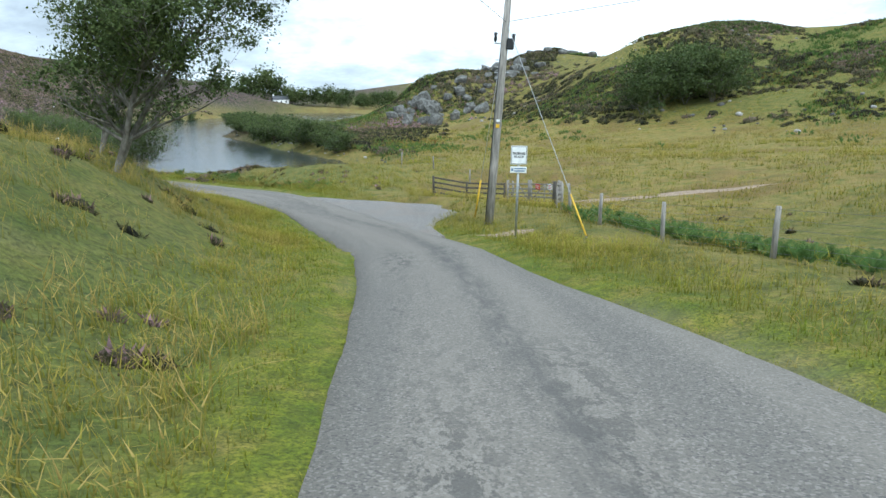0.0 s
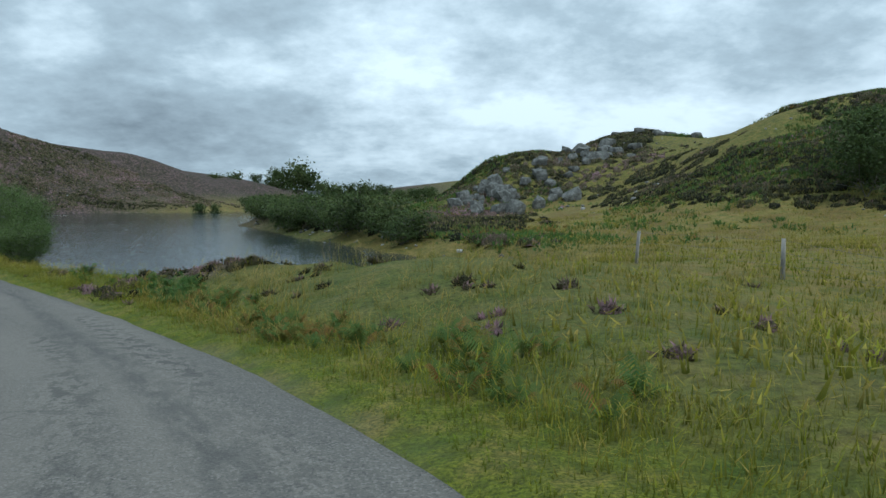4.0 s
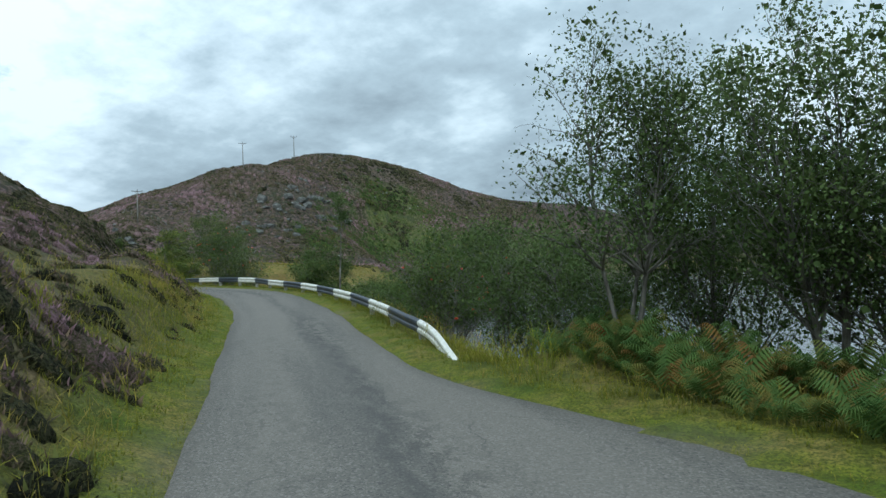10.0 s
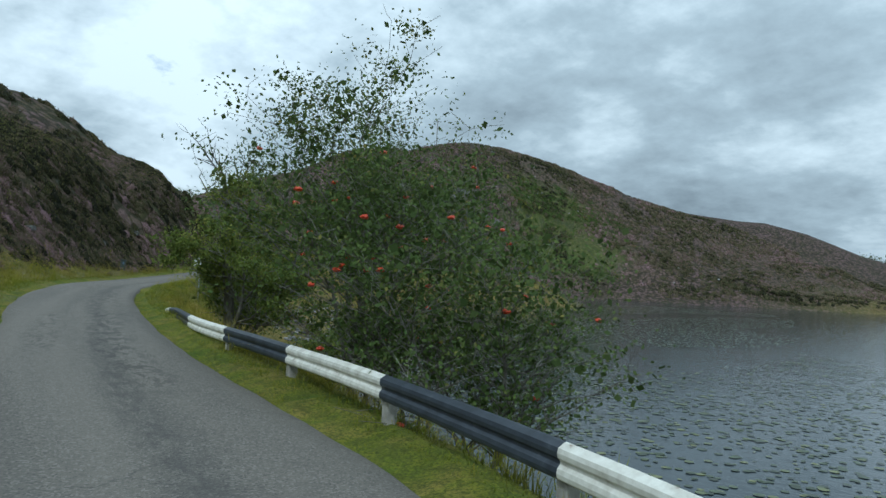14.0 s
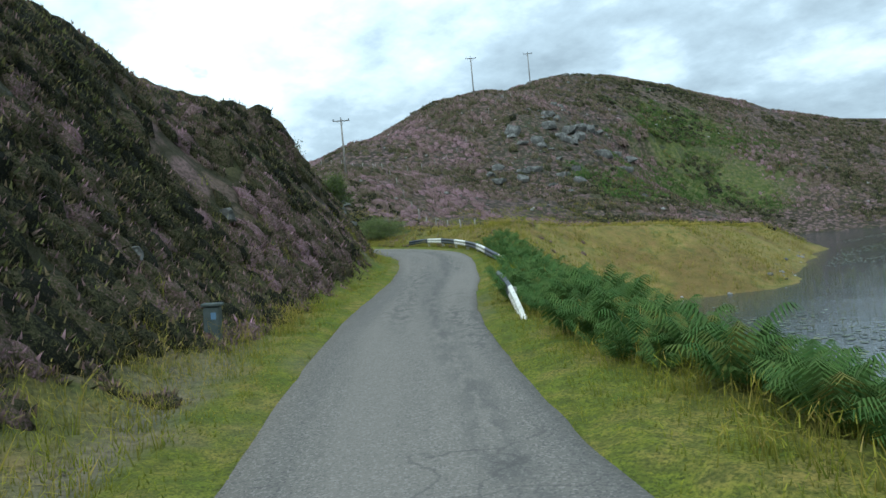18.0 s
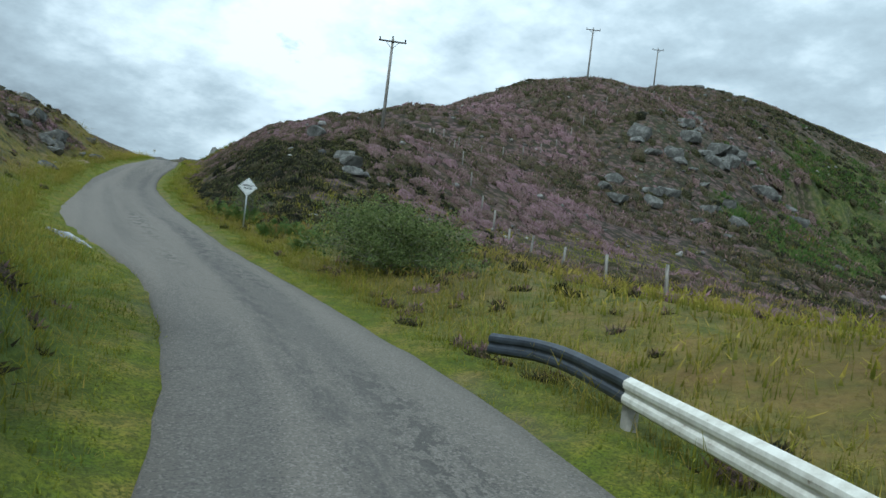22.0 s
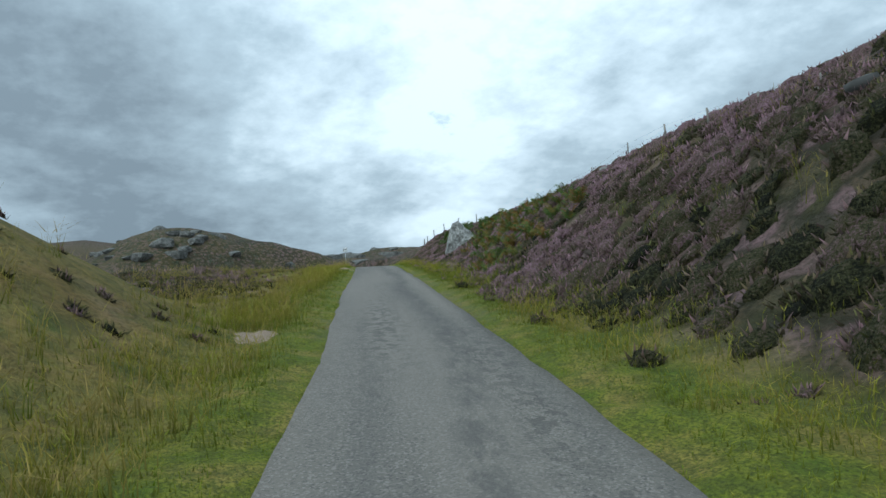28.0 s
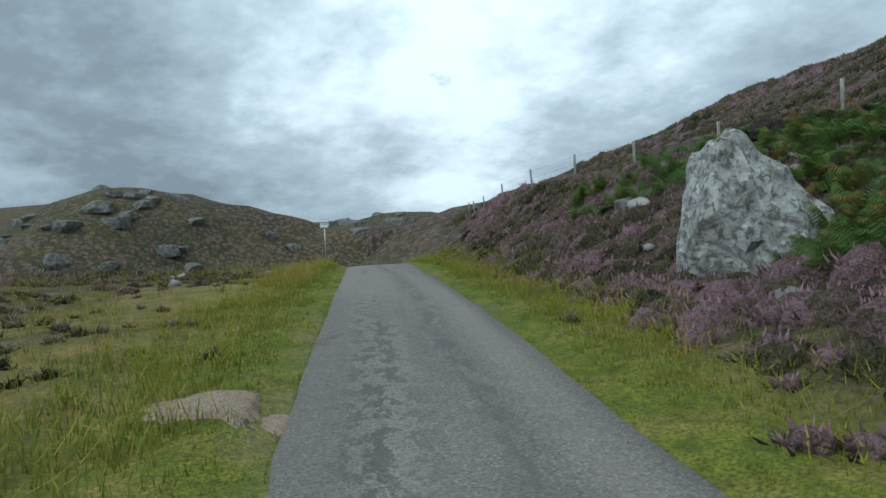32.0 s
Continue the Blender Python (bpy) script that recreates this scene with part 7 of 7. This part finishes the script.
def build_gate_area():
    # post and rail fence, the pair of gates and the return panel
    def rails_between(ob, a, b, heights, thick=0.045, high=0.05, mat="dark_timber"):
        a, b = Vector(a), Vector(b)
        d = b - a
        ang = math.degrees(math.atan2(d.y, d.x))
        ln = math.hypot(d.x, d.y)
        slope = d.z / ln
        for h in heights:
            bm = box_mesh(bmesh.new(), (0, -thick / 2, -high), (ln, thick / 2, high), None, 0.008)
            for v in bm.verts:
                v.co.z += slope * v.co.x + h
            bm.transform(Matrix.Translation(a) @ pose(0, 0, 0, 0, 0, ang))
            part("rail", bm, MAT[mat], ob)

    P = [(2.0, 41.9), (4.0, 42.2), (6.3, 42.4)]
    g = [Vector((x, y, ground_at(x, y))) for x, y in P]
    ob = thing("rail_fence", "dark wooden post and rail fence beside the gates", "fence", g[0])
    for q in g:
        plain_post(ob, q - g[0], 1.25, 0.07, MAT["dark_timber"], sides=4)
    for a, b in zip(g, g[1:]):
        rails_between(ob, a - g[0], b - g[0], (0.28, 0.58, 0.88, 1.16))
    gates = [((6.5, 42.4), (7.6, 41.0), False), ((7.7, 40.9), (8.9, 38.4), True)]
    for (ax, ay), (bx, by), signs in gates:
        a, b = Vector((ax, ay, ground_at(ax, ay))), Vector((bx, by, ground_at(bx, by)))
        gt = thing("field_gate", "grey wooden five-barred field gate with diagonal braces, shut", "gate", a, "field gates")
        o = Vector((0, 0, 0))
        plain_post(gt, o, 1.4, 0.08, MAT["timber"], sides=8)
        plain_post(gt, b - a, 1.4, 0.08, MAT["timber"], sides=8)
        rails_between(gt, o, b - a, (0.2, 0.42, 0.64, 0.88, 1.16), 0.035, 0.045, "timber")
        mid = (b - a) * 0.5
        part("brace", tube([o + Vector((0, 0, 0.2)), mid + Vector((0, 0, 1.14))], [0.035, 0.035], 4), MAT["timber"], gt)
        part("brace", tube([b - a + Vector((0, 0, 0.2)), mid + Vector((0, 0, 1.14))], [0.035, 0.035], 4), MAT["timber"], gt)
        plain_post(gt, mid, 1.2, 0.035, MAT["timber"], sides=4)
        if signs:
            d = (b - a).normalized()
            ang = math.degrees(math.atan2(d.y, d.x))
            for u, col in ((0.28, "sign_red"), (0.72, "sign_white")):
                bm = box_mesh(bmesh.new(), (-0.2, -0.012, -0.15), (0.2, 0.012, 0.15), None, 0.004)
                sg = thing("notice_board", "red notice board on the gate, its writing unreadable" if col == "sign_red" else "white notice board with a red stripe on the gate", "notice", a + (b - a) * u + Vector((0, 0, 1.0)), "gate notices")
                sg.matrix_basis = pose(*(a + (b - a) * u + Vector((-0.05, -0.03, 1.02))), 0, 0, ang)
                part("board", bm, MAT[col], sg)
                for k in range(3):
                    part("line", box_mesh(bmesh.new(), (-0.15, -0.0145, 0.07 - 0.08 * k), (0.15, -0.0125, 0.10 - 0.08 * k)), MAT["sign_white" if col == "sign_red" else "sign_red"], sg)
    a, b = Vector((9.0, 38.2, ground_at(9.0, 38.2))), Vector((8.2, 35.6, ground_at(8.2, 35.6)))
    pn = thing("fence_panel", "pale slatted fence panel ending in a stout post", "fence panel", a)
    plain_post(pn, Vector((0, 0, 0)), 1.35, 0.07, MAT["timber"])
    plain_post(pn, b - a, 1.35, 0.12, MAT["dark_timber"])
    rails_between(pn, Vector((0, 0, 0)), b - a, (0.25, 0.5, 0.75, 1.0, 1.2), 0.03, 0.06, "timber")
    # wire fence along the edge of the field
    run = [(8.2, 35.6), (7.6, 31.5), (7.2, 28.0), (6.9, 24.5), (7.0, 20.5), (7.6, 16.5), (8.4, 12.5), (9.6, 8.5), (11.2, 4.0), (12.8, -1.0)]
    g = [Vector((x, y, ground_at(x, y))) for x, y in run]
    ob = thing("wire_fence", "sheep fence of weathered posts and rusty wire netting", "fence", g[1])
    rng = np.random.default_rng(71)
    tops = []
    for q in g[1:]:
        h = rng.uniform(0.95, 1.15)
        plain_post(ob, q - g[1], h, 0.055, MAT["timber"], rng.normal(0, 0.06, 2), 6)
        tops.append(q - g[1] + Vector((0, 0, h)))
    for dz in (-0.06, -0.25, -0.42, -0.58, -0.74, -0.88):
        part("wire", tube([p + Vector((0, 0, dz)) for p in tops], [0.004] * len(tops), 3), MAT["wire"], ob)
    # low wire fence towards the water
    run = [(7.0, 44.0), (4.5, 48.5), (2.0, 53.0), (-0.6, 57.0), (-3.0, 60.6), (-5.0, 63.0)]
    g = [Vector((x, y, ground_at(x, y))) for x, y in run]
    ob = thing("shore_fence", "short pale fence posts with wire running down to the loch", "fence", g[0])
    tops = []
    for q in g:
        plain_post(ob, q - g[0], 1.0, 0.055, MAT["timber"], rng.normal(0, 0.05, 2), 6)
        tops.append(q - g[0] + Vector((0, 0, 0.95)))
    for dz in (0, -0.3, -0.6):
        part("wire", tube([p + Vector((0, 0, dz)) for p in tops], [0.004] * len(tops), 3), MAT["wire"], ob)


BARE = [(4.3, 20.2, 1.0, 0.55, 0.2), (-200.3, 162.9, 1.4, 0.5, -0.33), (-217.4, 170.2, 1.1, 0.45, -0.33), (-248.4, 181.35, 1.1, 0.6, 0.6), (14.2, 37.2, 6.2, 0.9, -0.48)]


def build_bare_ground():
    """The gravel layby and small sandy heaps beside the tarmac."""
    s = np.arange(60.6, 80.5, 0.25)
    cx, cy, cz = (np.interp(s, LEN, LINE[:, i]) for i in range(3))
    ax, ay = np.interp(s, LEN, AHEAD[:, 0]), np.interp(s, LEN, AHEAD[:, 1])
    inner, outer = road_half(s)[1] - 0.12, layby_edge(s)
    u = np.linspace(0, 1, 22)
    off = inner[:, None] + np.maximum(outer - inner, 0.05)[:, None] * u[None]
    x, y = cx[:, None] + ay[:, None] * off, cy[:, None] - ax[:, None] * off
    z = cz[:, None] - 0.005 + 0.02 * bumps(x, y, 0.9, 3) + 0.012 * bumps(x, y, 0.2, 2) - 0.10 * smooth(0.86, 1.0, u)[None] - 0.05 * smooth(0.06, 0.0, u)[None]
    n, k = x.shape
    i = np.arange(n - 1)[:, None] * k + np.arange(k - 1)[None]
    f = np.stack([i, i + 1, i + k + 1, i + k], -1).reshape(-1, 4)
    me = mesh_from("gravel_layby", np.stack([x, y, z], -1).reshape(-1, 3), f, MAT["gravel"], True)
    tagged(new("gravel_layby", me), "loose grey gravel of a layby in front of the gates", "gravel", kind="structure")
    for i, (cx, cy, rx, ry, a) in enumerate(BARE):
        n, rings = 56, 14
        c, s_ = math.cos(a), math.sin(a)
        us, vs = [], []
        for r in range(rings + 1):
            for k in range(n):
                t = 2 * math.pi * k / n
                q = r / rings * (1 + 0.3 * noise.noise(Vector((math.cos(t) * 1.6, math.sin(t) * 1.6, i * 3.1))) + 0.24 * noise.noise(Vector((math.cos(t) * 6, math.sin(t) * 6, i * 3.1))))
                us.append(q * math.cos(t) * rx)
                vs.append(q * math.sin(t) * ry)
        us, vs = np.array(us), np.array(vs)
        x, y = cx + us * c - vs * s_, cy + us * s_ + vs * c
        rr = np.repeat(np.arange(rings + 1) / rings, n)
        z = height(x, y) + 0.015 + (0.06 if rx < 1.9 else 0.02) * smooth(1.0, 0.0, rr) * (1 + 0.8 * bumps(x, y, 0.35, 2)) - 0.06 * smooth(0.7, 1.0, rr)
        f = []
        for r in range(rings):
            for k in range(n):
                f.append((r * n + k, r * n + (k + 1) % n, (r + 1) * n + (k + 1) % n, (r + 1) * n + k))
        ob = new("sand_patch", mesh_from("sand_patch", np.stack([x, y, z], 1), f, MAT["sand"], True))
        tagged(ob, "bare patch of pale sandy soil beside the road", "sand", kind="structure")


def build_puddle():
    """Shallow water lying in the wheel rut beside the passing place."""
    n, rings = 40, 6
    t = np.arange(n) * 2 * np.pi / n
    edge = 1 + 0.25 * np.sin(2 * t + 1) + 0.15 * np.sin(5 * t) + 0.08 * np.sin(11 * t)
    d = np.array([-0.93, -0.1])
    d /= np.hypot(*d)
    v = []
    for r in range(rings + 1):
        q = r / rings * edge
        u, w = q * np.cos(t) * 1.35, q * np.sin(t) * 0.26
        x, y = -167.5 + d[0] * u - d[1] * w, 155.75 + d[1] * u + d[0] * w
        v.append(np.stack([x, y, height(x, y) + 0.05 - 0.05 * (r / rings) ** 4], -1))
    f = [(r * n + k, r * n + (k + 1) % n, (r + 1) * n + (k + 1) % n, (r + 1) * n + k) for r in range(rings) for k in range(n)]
    tagged(new("puddle", mesh_from("puddle", np.vstack(v), f, MAT["puddle"], True)), "long shallow puddle in the grass beside the tarmac", "puddle")


def build_small_things():
    a = "white square passing place sign on a grey post"
    passing_sign(4.3, 18.9, 0, 2.53, "white passing place sign with a small plate beneath", False, True, (0, 2.0), 0.44)
    passing_sign(-43.3, 86.4, 30, 2.05, a + " among bracken", lean=(0, 0.8), side=0.47)
    passing_sign(-112.0, 127.6, 58, 2.0, a + " at the bend", side=0.47)
    passing_sign(-173.6, 163.0, 66, 2.05, "white diamond passing place sign on a thin grey post", True, False, (0, 0), 0.52)
    passing_sign(-278.0, 190.6, 70, 2.6, a + " on the skyline", side=0.47)
    # grit box beside the bank
    x, y = -128.2, 131.3
    ob = thing("marker_box", "small dark green metal box standing in the heather", "box", (x, y, ground_at(x, y)))
    ob.matrix_basis = pose(x, y, ground_at(x, y), 0, 3, 48)
    part("body", box_mesh(bmesh.new(), (-0.14, -0.1, -0.1), (0.14, 0.1, 0.62), None, 0.02), MAT["box_green"], ob)
    part("lid", box_mesh(bmesh.new(), (-0.17, -0.13, 0.62), (0.17, 0.13, 0.68), None, 0.015), MAT["box_green"], ob)
    part("sticker", box_mesh(bmesh.new(), (0.0, -0.106, 0.40), (0.09, -0.1015, 0.52)), MAT["sign_blue"], ob, "pale blue sticker")
    # white house on the far shore
    x, y, z = -97, 470, ground_at(-97, 470)
    ob = thing("white_house", "small white cottage with a slate roof on the far shore", "house", (x, y, z))
    ob.matrix_basis = pose(x, y, z, 0, 0, 20)
    part("wall", box_mesh(bmesh.new(), (-5, -3, -1), (5, 3, 2.8)), MAT["render_white"], ob)
    bm = bmesh.new()
    v = [bm.verts.new(c) for c in ((-5.3, -3.3, 2.7), (5.3, -3.3, 2.7), (5.3, 3.3, 2.7), (-5.3, 3.3, 2.7), (-5.3, 0, 5.2), (5.3, 0, 5.2))]
    for f in ((0, 1, 5, 4), (2, 3, 4, 5), (1, 2, 5), (3, 0, 4), (3, 2, 1, 0)):
        bm.faces.new([v[i] for i in f])
    roof = part("roof", bm, MAT["slate"], ob)
    for sx in (-4.6, 4.6):
        part("chimney", box_mesh(bmesh.new(), (sx - 0.4, -0.4, 4.4), (sx + 0.4, 0.4, 6.1)), MAT["render_white"], roof)
    for sx in (-3, 0, 3):
        w = part("window", box_mesh(bmesh.new(), (sx - 0.55, -3.06, 0.7), (sx + 0.55, -2.98, 2.0)), MAT["render_white"], ob)
        part("pane", box_mesh(bmesh.new(), (sx - 0.45, -3.09, 0.8), (sx + 0.45, -3.065, 1.9)), MAT["window_glass"], w)

# ---- build ----
make_materials()
build_ground()
build_road()
build_water()
build_bare_ground()
build_rocks()
build_rails()
build_poles()
build_gate_area()
build_hill_fence()
build_puddle()
build_small_things()
build_trees()
build_loch_plants()
build_bracken()
build_heather()
build_grass()
